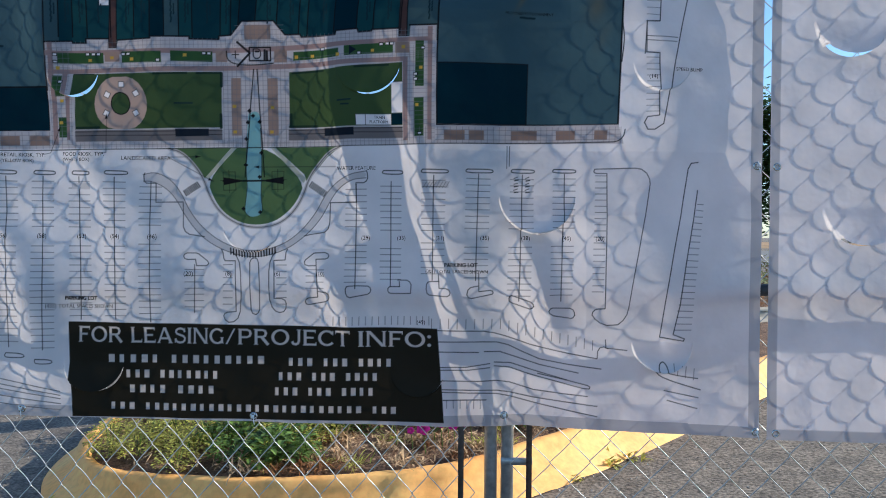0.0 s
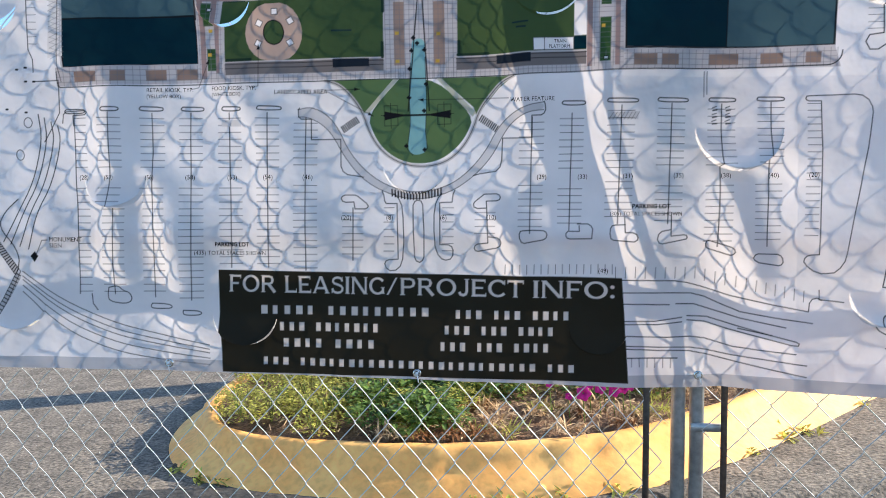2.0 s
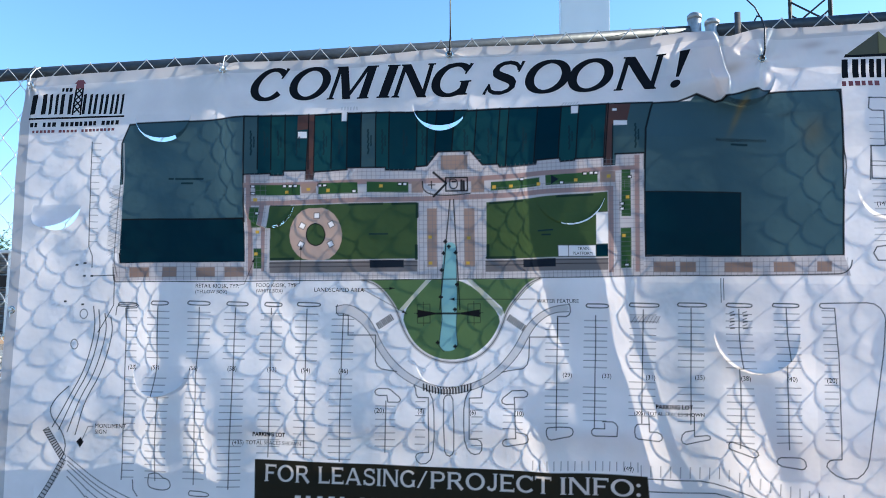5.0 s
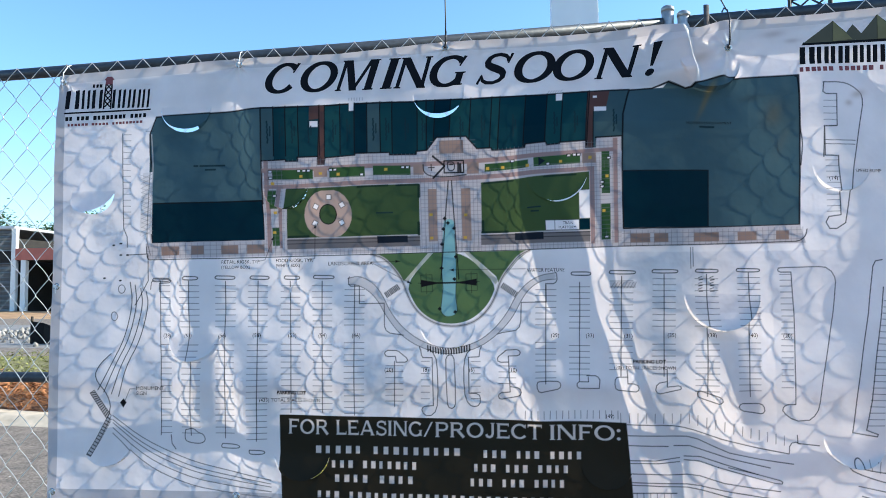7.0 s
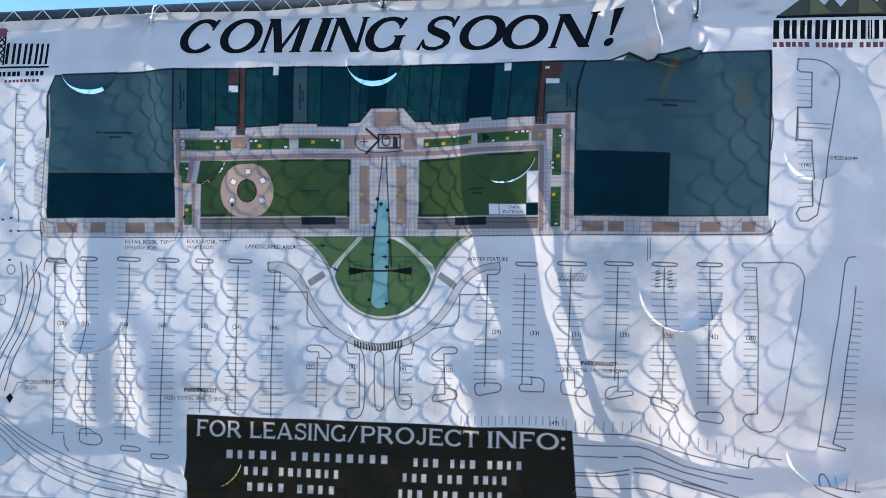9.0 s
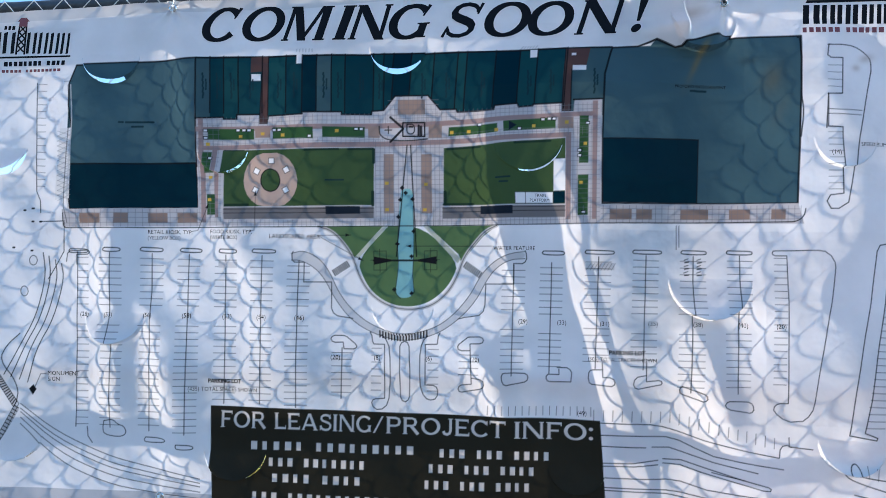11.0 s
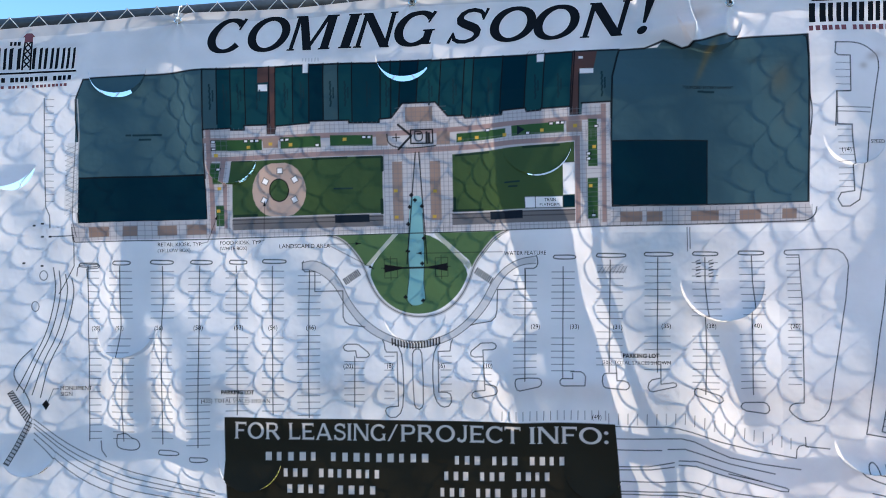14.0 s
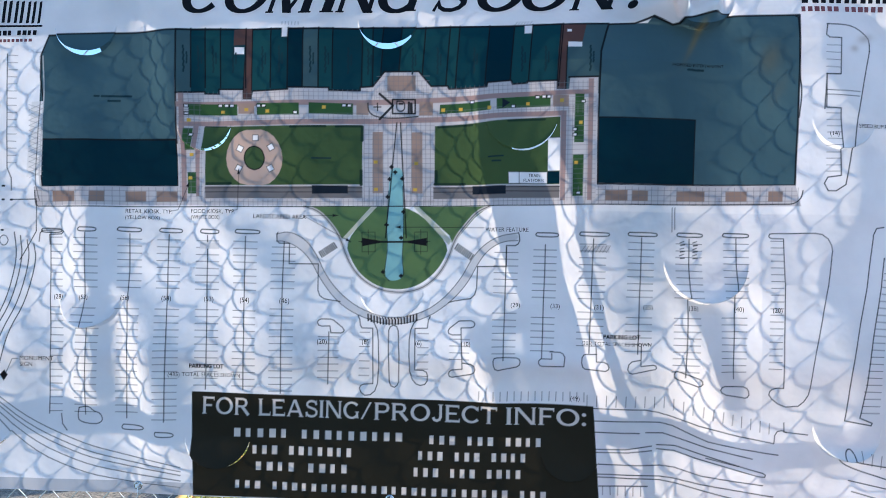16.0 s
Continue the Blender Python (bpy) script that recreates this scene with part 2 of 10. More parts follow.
def rounded(px, pz):
    """Cuts the corners of a drawn line, twice."""
    for _ in range(2):
        ax, bx = px[:-1] * 0.75 + px[1:] * 0.25, px[:-1] * 0.25 + px[1:] * 0.75
        az, bz = pz[:-1] * 0.75 + pz[1:] * 0.25, pz[:-1] * 0.25 + pz[1:] * 0.75
        px = np.concatenate([px[:1], np.stack([ax, bx], 1).ravel(), px[-1:]])
        pz = np.concatenate([pz[:1], np.stack([az, bz], 1).ravel(), pz[-1:]])
    return px, pz


def area(colour, flat, soft=False):
    px, pz = np.array(flat[0::2]), np.array(flat[1::2])
    if soft:
        px, pz = rounded(np.append(px, px[0]), np.append(pz, pz[0]))
    win = window(px, pz, 0.01)
    if win is None:
        return
    x, z = GX[win], GZ[win]
    inside, gap = np.zeros(x.shape, bool), np.full(x.shape, 1.0)
    for ax, az, bx, bz in zip(px, pz, np.roll(px, -1), np.roll(pz, -1)):
        if az != bz:
            inside ^= ((az > z) != (bz > z)) & (x < (bx - ax) * (z - az) / (bz - az) + ax)
        gap = np.minimum(gap, segment_gap(x, z, ax, az, bx, bz))
    blend(win, np.clip(0.5 + np.where(inside, gap, -gap) / CELL, 0, 1), colour)


def line(width, colour, flat, soft=True):
    px, pz = np.array(flat[0::2]), np.array(flat[1::2])
    if soft == 2 or (soft and len(px) > 4 and 0.0021 < width < 0.0031):
        px, pz = rounded(px, pz)
    win = window(px, pz, 0.01)
    if win is None:
        return
    x, z = GX[win], GZ[win]
    gap = np.full(x.shape, 1.0)
    for ax, az, bx, bz in zip(px, pz, px[1:], pz[1:]):
        gap = np.minimum(gap, segment_gap(x, z, ax, az, bx, bz))
    blend(win, np.clip(0.5 + (width * 0.57 - gap) / CELL, 0, 1) * min(0.95, width / CELL * (0.80 if width < 0.0028 else 1.2)), colour)


def letter_mesh(text, size, offset=0.0, spacing=1.0):
    """Flat triangles of a text in the built-in font: vertices (x, y) and faces."""
    cu = bpy.data.curves.new("text", "FONT")
    cu.body, cu.size, cu.offset, cu.space_character, cu.resolution_u = text, size, offset, spacing, 3
    ob = bpy.data.objects.new("text", cu)
    me = bpy.data.meshes.new_from_object(ob)
    co = np.array([v.co[:2] for v in me.vertices]).reshape(-1, 2)
    faces = [tuple(p.vertices) for p in me.polygons]
    bpy.data.objects.remove(ob)
    bpy.data.curves.remove(cu)
    bpy.data.meshes.remove(me)
    return co, faces


CAPTIONS = []


def caption(text, x, z, height):
    """A small printed caption, its foot at x, z; laid on once the cloth hangs."""
    CAPTIONS.append((text, x, z, height))

# header band edge and the two long blocks of buildings
area(TEAL, [0.299, 1.654, 0.684, 1.675, 0.688, 1.488, 0.692, 1.343, 0.281, 1.336, 0.280, 1.526, 0.279, 1.595])
line(0.005, INK, [0.299, 1.654, 0.684, 1.675])
area(NAVY, [0.281, 1.343, 0.691, 1.349, 0.700, 1.208, 0.293, 1.200])
line(0.004, INK, [0.299, 1.654, 0.279, 1.595, 0.280, 1.526, 0.291, 1.463, 0.288, 1.382, 0.281, 1.343, 0.293, 1.200, 0.700, 1.208, 0.691, 1.346, 0.281, 1.341])
area(TEAL, [0.684, 1.675, 1.962, 1.667, 1.961, 1.482, 0.693, 1.480])
area(SLATE, [0.683, 1.678, 0.728, 1.679, 0.734, 1.480, 0.690, 1.480])
area(PETROL, [0.728, 1.679, 0.771, 1.680, 0.776, 1.480, 0.734, 1.480])
area(TEAL2, [0.771, 1.680, 0.817, 1.680, 0.822, 1.481, 0.776, 1.480])
area(PETROL2, [0.817, 1.680, 0.893, 1.681, 0.898, 1.481, 0.822, 1.481])
area(TEAL2, [0.908, 1.681, 0.969, 1.682, 0.973, 1.481, 0.912, 1.481])
area(PETROL, [0.969, 1.682, 1.021, 1.683, 1.025, 1.481, 0.973, 1.481])
area(NAVY, [1.021, 1.683, 1.066, 1.683, 1.069, 1.481, 1.025, 1.481])
area(SLATE, [1.066, 1.683, 1.112, 1.684, 1.115, 1.481, 1.069, 1.481])
area(TEAL2, [1.112, 1.684, 1.154, 1.684, 1.156, 1.481, 1.115, 1.481])
area(PETROL, [1.154, 1.684, 1.241, 1.685, 1.243, 1.481, 1.156, 1.481])
area(TEAL2, [1.241, 1.685, 1.273, 1.686, 1.274, 1.481, 1.243, 1.481])
area(PETROL, [1.273, 1.686, 1.304, 1.686, 1.296, 1.481, 1.265, 1.481])
area(NAVY, [1.304, 1.686, 1.359, 1.687, 1.351, 1.481, 1.296, 1.481])
area(TEAL2, [1.359, 1.687, 1.429, 1.688, 1.420, 1.481, 1.351, 1.481])
area(PETROL2, [1.429, 1.688, 1.502, 1.689, 1.493, 1.482, 1.420, 1.481])
area(TEAL2, [1.502, 1.689, 1.530, 1.689, 1.520, 1.482, 1.493, 1.482])
area(PETROL, [1.530, 1.689, 1.618, 1.690, 1.607, 1.482, 1.520, 1.482])
area(NAVY, [1.618, 1.690, 1.691, 1.691, 1.680, 1.482, 1.607, 1.482])
area(TEAL2, [1.691, 1.691, 1.744, 1.692, 1.733, 1.482, 1.680, 1.482])
area(PETROL2, [1.744, 1.692, 1.832, 1.693, 1.820, 1.482, 1.733, 1.482])
area(SLATE, [1.847, 1.693, 1.960, 1.694, 1.946, 1.482, 1.835, 1.482])
line(0.005, INK, [0.684, 1.675, 1.962, 1.692])
# brown alleys and service rooms
area(BROWN, [0.892, 1.680, 0.913, 1.680, 0.916, 1.468, 0.889, 1.468, 0.892, 1.593])
area(BROWN, [0.858, 1.677, 0.893, 1.680, 0.894, 1.632, 0.858, 1.629])
area(PAPER, [0.860, 1.624, 0.889, 1.624, 0.890, 1.603, 0.861, 1.603])
area(BROWN, [1.826, 1.688, 1.898, 1.689, 1.885, 1.627, 1.843, 1.621, 1.841, 1.494, 1.815, 1.494, 1.819, 1.606])
line(0.003, INK, [0.894, 1.625, 0.889, 1.468, 0.916, 1.468, 0.913, 1.680])
line(0.003, INK, [1.826, 1.688, 1.815, 1.494, 1.841, 1.494, 1.844, 1.621])
area(PAPER, [1.846, 1.634, 1.886, 1.633, 1.886, 1.618, 1.846, 1.618])
area(PAPER, [1.843, 1.674, 1.856, 1.674, 1.856, 1.666, 1.843, 1.666])
area(PAPER, [1.002, 1.683, 1.021, 1.683, 1.022, 1.654, 1.003, 1.654])
area(PAPER, [1.720, 1.689, 1.743, 1.689, 1.743, 1.664, 1.720, 1.664])
# teal block and dark block on the other side
area(TEAL, [1.962, 1.690, 2.074, 1.697, 2.089, 1.716, 2.147, 1.697, 2.272, 1.725, 2.517, 1.731, 2.502, 1.235, 2.209, 1.231, 2.213, 1.416, 1.934, 1.415, 1.940, 1.605, 1.955, 1.667])
area(NAVY, [1.936, 1.415, 2.213, 1.416, 2.209, 1.231, 1.934, 1.228])
line(0.005, INK, [1.962, 1.690, 1.955, 1.667, 1.940, 1.605, 1.934, 1.415, 1.934, 1.226, 2.502, 1.233, 2.517, 1.731, 2.272, 1.725, 2.147, 1.695, 2.089, 1.714, 2.037, 1.695, 1.962, 1.690])
line(0.003, INK, [1.936, 1.415, 2.213, 1.416, 2.209, 1.231])
# paving round the squares
line(0.0036, INK, [0.728, 1.679, 0.733, 1.503])
line(0.0036, INK, [0.771, 1.680, 0.775, 1.503])
line(0.0036, INK, [0.817, 1.680, 0.821, 1.503])
line(0.0036, INK, [0.893, 1.681, 0.897, 1.503])
line(0.0036, INK, [0.969, 1.682, 0.973, 1.503])
line(0.0036, INK, [1.021, 1.683, 1.024, 1.503])
line(0.0036, INK, [1.066, 1.683, 1.069, 1.503])
line(0.0036, INK, [1.112, 1.684, 1.115, 1.503])
line(0.0036, INK, [1.154, 1.684, 1.156, 1.503])
line(0.0036, INK, [1.241, 1.685, 1.242, 1.503])
line(0.0036, INK, [1.273, 1.686, 1.274, 1.503])
line(0.0036, INK, [1.304, 1.686, 1.296, 1.503])
line(0.0036, INK, [1.359, 1.687, 1.350, 1.503])
line(0.0036, INK, [1.429, 1.688, 1.420, 1.503])
line(0.0036, INK, [1.502, 1.689, 1.492, 1.503])
line(0.0036, INK, [1.530, 1.689, 1.520, 1.503])
line(0.0036, INK, [1.618, 1.690, 1.607, 1.503])
line(0.0036, INK, [1.691, 1.691, 1.680, 1.503])
line(0.0036, INK, [1.744, 1.692, 1.733, 1.504])
line(0.0036, INK, [1.832, 1.693, 1.820, 1.504])
area(PAVE, [0.690, 1.485, 0.774, 1.490, 0.775, 1.484, 0.817, 1.484, 0.816, 1.498, 0.888, 1.498, 0.889, 1.468, 0.916, 1.468, 0.920, 1.493, 1.026, 1.497, 1.025, 1.503, 1.146, 1.505, 1.146, 1.497, 1.238, 1.498, 1.238, 1.508, 1.275, 1.511, 1.309, 1.555, 1.411, 1.555, 1.449, 1.511, 1.498, 1.511, 1.502, 1.502, 1.613, 1.505, 1.615, 1.517, 1.684, 1.521, 1.688, 1.510, 1.730, 1.513, 1.730, 1.517, 1.815, 1.519, 1.815, 1.494, 1.850, 1.494, 1.853, 1.528, 1.933, 1.531, 1.931, 1.170, 0.272, 1.145, 0.268, 1.200, 0.700, 1.208, 0.694, 1.336])
line(0.0045, INK, [0.684, 1.675, 0.690, 1.485, 0.694, 1.336])
line(0.0045, INK, [0.690, 1.485, 0.774, 1.490, 0.775, 1.484, 0.817, 1.484, 0.816, 1.498, 0.888, 1.498])
line(0.0045, INK, [0.920, 1.493, 1.026, 1.497, 1.025, 1.503, 1.146, 1.505, 1.146, 1.497, 1.238, 1.498, 1.238, 1.508, 1.275, 1.511, 1.309, 1.555, 1.411, 1.555, 1.449, 1.511, 1.498, 1.511, 1.502, 1.502, 1.613, 1.505, 1.615, 1.517, 1.684, 1.521, 1.688, 1.510, 1.730, 1.513, 1.730, 1.517, 1.815, 1.519])
line(0.0045, INK, [1.850, 1.528, 1.933, 1.531])
area(ROSE, [0.691, 1.458, 1.324, 1.472, 1.917, 1.494, 1.917, 1.481, 1.325, 1.456, 0.692, 1.443])
area(ROSE, [0.700, 1.400, 1.326, 1.416, 1.832, 1.433, 1.832, 1.419, 1.326, 1.400, 0.701, 1.386])
area(ROSE, [0.698, 1.484, 0.713, 1.484, 0.728, 1.163, 0.712, 1.163])
area(ROSE, [0.743, 1.392, 0.759, 1.392, 0.766, 1.179, 0.756, 1.179])
area(ROSE, [1.906, 1.525, 1.921, 1.525, 1.917, 1.180, 1.905, 1.180])
area(ROSE, [1.829, 1.433, 1.844, 1.433, 1.843, 1.179, 1.829, 1.179])
area(TAN, [1.318, 1.543, 1.402, 1.543, 1.403, 1.497, 1.319, 1.497])
area(TAN, [1.414, 1.466, 1.455, 1.466, 1.455, 1.425, 1.415, 1.425])
area(TAN, [1.228, 1.462, 1.264, 1.462, 1.265, 1.426, 1.229, 1.426])
area(TAN, [1.278, 1.376, 1.308, 1.376, 1.312, 1.196, 1.282, 1.195])
area(TAN, [1.393, 1.375, 1.425, 1.376, 1.428, 1.197, 1.396, 1.197])
area(TAN, [0.876, 1.457, 0.925, 1.457, 0.926, 1.425, 0.878, 1.425])
area(TAN, [1.805, 1.477, 1.850, 1.477, 1.850, 1.444, 1.805, 1.444])
# lawns
area(LAWN, [0.776, 1.385, 1.248, 1.395, 1.251, 1.220, 0.782, 1.212])
area(LAWN, [1.462, 1.394, 1.827, 1.416, 1.827, 1.225, 1.463, 1.221])
area(BED, [0.727, 1.453, 0.873, 1.453, 0.875, 1.420, 0.729, 1.419])
area(BED, [0.933, 1.457, 1.060, 1.457, 1.062, 1.422, 0.934, 1.422])
area(BED, [1.089, 1.459, 1.218, 1.459, 1.219, 1.426, 1.090, 1.426])
area(BED, [1.476, 1.457, 1.624, 1.463, 1.624, 1.437, 1.475, 1.430])
area(BED, [1.642, 1.469, 1.798, 1.477, 1.798, 1.445, 1.643, 1.438])
area(BED, [1.868, 1.481, 1.894, 1.481, 1.894, 1.343, 1.867, 1.343])
area(BED, [1.864, 1.308, 1.894, 1.309, 1.893, 1.192, 1.864, 1.191])
area(BED, [0.714, 1.381, 0.743, 1.381, 0.746, 1.318, 0.717, 1.317])
area(BED, [0.727, 1.251, 0.753, 1.251, 0.756, 1.187, 0.730, 1.187])
line(0.003, DARKGREEN, [0.779, 1.386, 0.844, 1.386])
line(0.006, DARKGREEN, [1.036, 1.387, 1.139, 1.390])
line(0.006, DARKGREEN, [1.170, 1.390, 1.244, 1.392])
line(0.006, DARKGREEN, [1.473, 1.391, 1.572, 1.396])
line(0.006, DARKGREEN, [1.678, 1.403, 1.783, 1.408])
line(0.008, DARKGREEN, [1.247, 1.390, 1.248, 1.350])
line(0.008, DARKGREEN, [1.247, 1.260, 1.248, 1.220])
line(0.008, DARKGREEN, [1.467, 1.262, 1.467, 1.225])
line(0.007, DARKGREEN, [0.787, 1.217, 0.859, 1.218])
line(0.007, DARKGREEN, [1.464, 1.224, 1.551, 1.225])
# round plaza
area(PLAZA, [1.015, 1.295, 1.013, 1.272, 1.005, 1.251, 0.992, 1.233, 0.975, 1.219, 0.955, 1.214, 0.932, 1.214, 0.910, 1.214, 0.889, 1.218, 0.871, 1.231, 0.856, 1.249, 0.847, 1.270, 0.843, 1.293, 0.845, 1.316, 0.853, 1.337, 0.866, 1.356, 0.883, 1.370, 0.904, 1.377, 0.926, 1.377, 0.948, 1.378, 0.969, 1.371, 0.988, 1.357, 1.002, 1.338, 1.011, 1.317])
area(LAWN, [0.960, 1.294, 0.959, 1.285, 0.956, 1.277, 0.952, 1.270, 0.946, 1.264, 0.938, 1.261, 0.931, 1.259, 0.923, 1.261, 0.915, 1.264, 0.909, 1.269, 0.904, 1.276, 0.900, 1.285, 0.899, 1.294, 0.900, 1.303, 0.902, 1.311, 0.907, 1.318, 0.913, 1.324, 0.920, 1.327, 0.928, 1.329, 0.936, 1.327, 0.943, 1.324, 0.950, 1.319, 0.955, 1.311, 0.958, 1.303])
line(0.003, INK, [0.960, 1.294, 0.959, 1.285, 0.956, 1.277, 0.952, 1.270, 0.946, 1.264, 0.938, 1.261, 0.931, 1.259, 0.923, 1.261, 0.915, 1.264, 0.909, 1.269, 0.904, 1.276, 0.900, 1.285, 0.899, 1.294, 0.900, 1.303, 0.902, 1.311, 0.907, 1.318, 0.913, 1.324, 0.920, 1.327, 0.928, 1.329, 0.936, 1.327, 0.943, 1.324, 0.950, 1.319, 0.955, 1.311, 0.958, 1.303, 0.960, 1.294])
area(PAPER, [0.923, 1.362, 0.940, 1.362, 0.941, 1.345, 0.923, 1.345])
line(0.002, INK, [0.923, 1.362, 0.940, 1.362, 0.941, 1.345, 0.923, 1.345, 0.923, 1.362])
area(PAPER, [0.881, 1.334, 0.897, 1.325, 0.889, 1.310, 0.873, 1.318])
line(0.002, INK, [0.881, 1.334, 0.897, 1.325, 0.889, 1.310, 0.873, 1.318, 0.881, 1.334])
area(PAPER, [0.967, 1.329, 0.982, 1.338, 0.991, 1.322, 0.976, 1.314])
line(0.002, INK, [0.967, 1.329, 0.982, 1.338, 0.991, 1.322, 0.976, 1.314, 0.967, 1.329])
area(PAPER, [0.879, 1.275, 0.894, 1.267, 0.887, 1.252, 0.871, 1.260])
line(0.002, INK, [0.879, 1.275, 0.894, 1.267, 0.887, 1.252, 0.871, 1.260, 0.879, 1.275])
area(PAPER, [0.966, 1.268, 0.981, 1.276, 0.990, 1.261, 0.975, 1.253])
line(0.002, INK, [0.966, 1.268, 0.981, 1.276, 0.990, 1.261, 0.975, 1.253, 0.966, 1.268])
# stage terraces and train platform
area(GREYPAVE, [0.782, 1.209, 1.251, 1.215, 1.252, 1.180, 0.784, 1.173])
area(GREYPAVE, [1.460, 1.216, 1.827, 1.221, 1.827, 1.186, 1.460, 1.181])
line(0.002, INK, [0.782, 1.204, 1.251, 1.210])
line(0.002, INK, [1.460, 1.213, 1.827, 1.218])
line(0.002, INK, [0.783, 1.192, 1.251, 1.198])
line(0.002, INK, [1.460, 1.201, 1.827, 1.206])
area(NIGHT, [1.103, 1.215, 1.209, 1.216, 1.210, 1.193, 1.104, 1.191])
area(NIGHT, [1.575, 1.219, 1.671, 1.220, 1.671, 1.196, 1.575, 1.195])
area(PAPER, [1.678, 1.258, 1.792, 1.259, 1.792, 1.226, 1.679, 1.225])
area(PAPER, [1.793, 1.356, 1.827, 1.357, 1.827, 1.263, 1.793, 1.262])
area(NAVY, [1.793, 1.261, 1.827, 1.261, 1.827, 1.227, 1.793, 1.226])
line(0.002, INK, [1.678, 1.258, 1.792, 1.259, 1.792, 1.226, 1.679, 1.225, 1.678, 1.258])
line(0.002, INK, [1.710, 1.258, 1.710, 1.225])
line(0.002, INK, [1.793, 1.356, 1.827, 1.357])
# brick strip along the fronts
area(BRICK, [0.326, 1.189, 0.396, 1.190, 0.398, 1.157, 0.328, 1.156])
area(BRICK, [0.440, 1.191, 0.485, 1.191, 0.487, 1.158, 0.442, 1.157])
area(BRICK, [0.544, 1.192, 0.605, 1.193, 0.606, 1.160, 0.546, 1.159])
area(BRICK, [0.636, 1.193, 0.707, 1.194, 0.709, 1.161, 0.637, 1.160])
area(BRICK, [1.974, 1.211, 2.019, 1.211, 2.019, 1.180, 1.974, 1.179])
area(BRICK, [2.032, 1.211, 2.078, 1.212, 2.078, 1.181, 2.032, 1.180])
area(BRICK, [2.162, 1.213, 2.243, 1.214, 2.243, 1.183, 2.161, 1.182])
area(BRICK, [2.304, 1.215, 2.365, 1.216, 2.364, 1.185, 2.304, 1.184])
area(BRICK, [2.427, 1.216, 2.469, 1.217, 2.468, 1.186, 2.426, 1.186])
area(PAVE, [1.932, 1.223, 2.504, 1.233, 2.521, 1.174, 1.931, 1.170])
area(PAVE, [0.268, 1.200, 0.706, 1.208, 0.709, 1.152, 0.272, 1.145])
area(BRICK, [0.326, 1.188, 0.396, 1.188, 0.398, 1.157, 0.328, 1.156])
area(BRICK, [0.441, 1.189, 0.485, 1.190, 0.487, 1.158, 0.442, 1.157])
area(BRICK, [0.544, 1.190, 0.605, 1.191, 0.606, 1.160, 0.546, 1.159])
area(BRICK, [0.636, 1.192, 0.699, 1.192, 0.700, 1.161, 0.637, 1.160])
area(BRICK, [1.956, 1.209, 2.019, 1.210, 2.019, 1.180, 1.956, 1.179])
area(BRICK, [2.032, 1.210, 2.078, 1.210, 2.078, 1.181, 2.032, 1.180])
area(BRICK, [2.162, 1.211, 2.243, 1.213, 2.243, 1.183, 2.161, 1.182])
area(BRICK, [2.304, 1.213, 2.365, 1.214, 2.364, 1.185, 2.304, 1.184])
area(BRICK, [2.427, 1.215, 2.469, 1.215, 2.468, 1.186, 2.426, 1.186])
# paving joints
line(0.0016, JOINT, [0.268, 1.198, 0.272, 1.145])
line(0.0016, JOINT, [0.290, 1.198, 0.294, 1.146])
line(0.0016, JOINT, [0.312, 1.199, 0.315, 1.146])
line(0.0016, JOINT, [0.334, 1.199, 0.337, 1.146])
line(0.0016, JOINT, [0.355, 1.199, 0.359, 1.147])
line(0.0016, JOINT, [0.377, 1.199, 0.380, 1.147])
line(0.0016, JOINT, [0.398, 1.200, 0.402, 1.147])
line(0.0016, JOINT, [0.420, 1.200, 0.423, 1.148])
line(0.0016, JOINT, [0.442, 1.200, 0.445, 1.148])
line(0.0016, JOINT, [0.463, 1.200, 0.466, 1.148])
line(0.0016, JOINT, [0.484, 1.201, 0.487, 1.148])
line(0.0016, JOINT, [0.506, 1.201, 0.509, 1.149])
line(0.0016, JOINT, [0.527, 1.201, 0.530, 1.149])
line(0.0016, JOINT, [0.549, 1.202, 0.551, 1.149])
line(0.0016, JOINT, [0.570, 1.202, 0.573, 1.150])
line(0.0016, JOINT, [0.591, 1.202, 0.594, 1.150])
line(0.0016, JOINT, [0.612, 1.202, 0.615, 1.150])
line(0.0016, JOINT, [0.633, 1.203, 0.636, 1.151])
line(0.0016, JOINT, [0.655, 1.203, 0.657, 1.151])
line(0.0016, JOINT, [0.676, 1.203, 0.678, 1.151])
line(0.0016, JOINT, [0.697, 1.203, 0.699, 1.152])
line(0.0016, JOINT, [0.718, 1.204, 0.720, 1.152])
line(0.0016, JOINT, [0.739, 1.204, 0.741, 1.152])
line(0.0016, JOINT, [0.760, 1.204, 0.762, 1.153])
line(0.0016, JOINT, [0.781, 1.204, 0.783, 1.153])
line(0.0016, JOINT, [1.253, 1.210, 1.254, 1.160])
line(0.0016, JOINT, [1.273, 1.211, 1.274, 1.160])
line(0.0016, JOINT, [1.293, 1.211, 1.294, 1.160])
line(0.0016, JOINT, [1.313, 1.211, 1.314, 1.161])
line(0.0016, JOINT, [1.333, 1.211, 1.334, 1.161])
line(0.0016, JOINT, [1.353, 1.212, 1.354, 1.161])
line(0.0016, JOINT, [1.373, 1.212, 1.374, 1.162])
line(0.0016, JOINT, [1.393, 1.212, 1.394, 1.162])
line(0.0016, JOINT, [1.413, 1.212, 1.414, 1.162])
line(0.0016, JOINT, [1.432, 1.213, 1.433, 1.162])
line(0.0016, JOINT, [1.452, 1.213, 1.453, 1.163])
line(0.0016, JOINT, [1.842, 1.218, 1.842, 1.168])
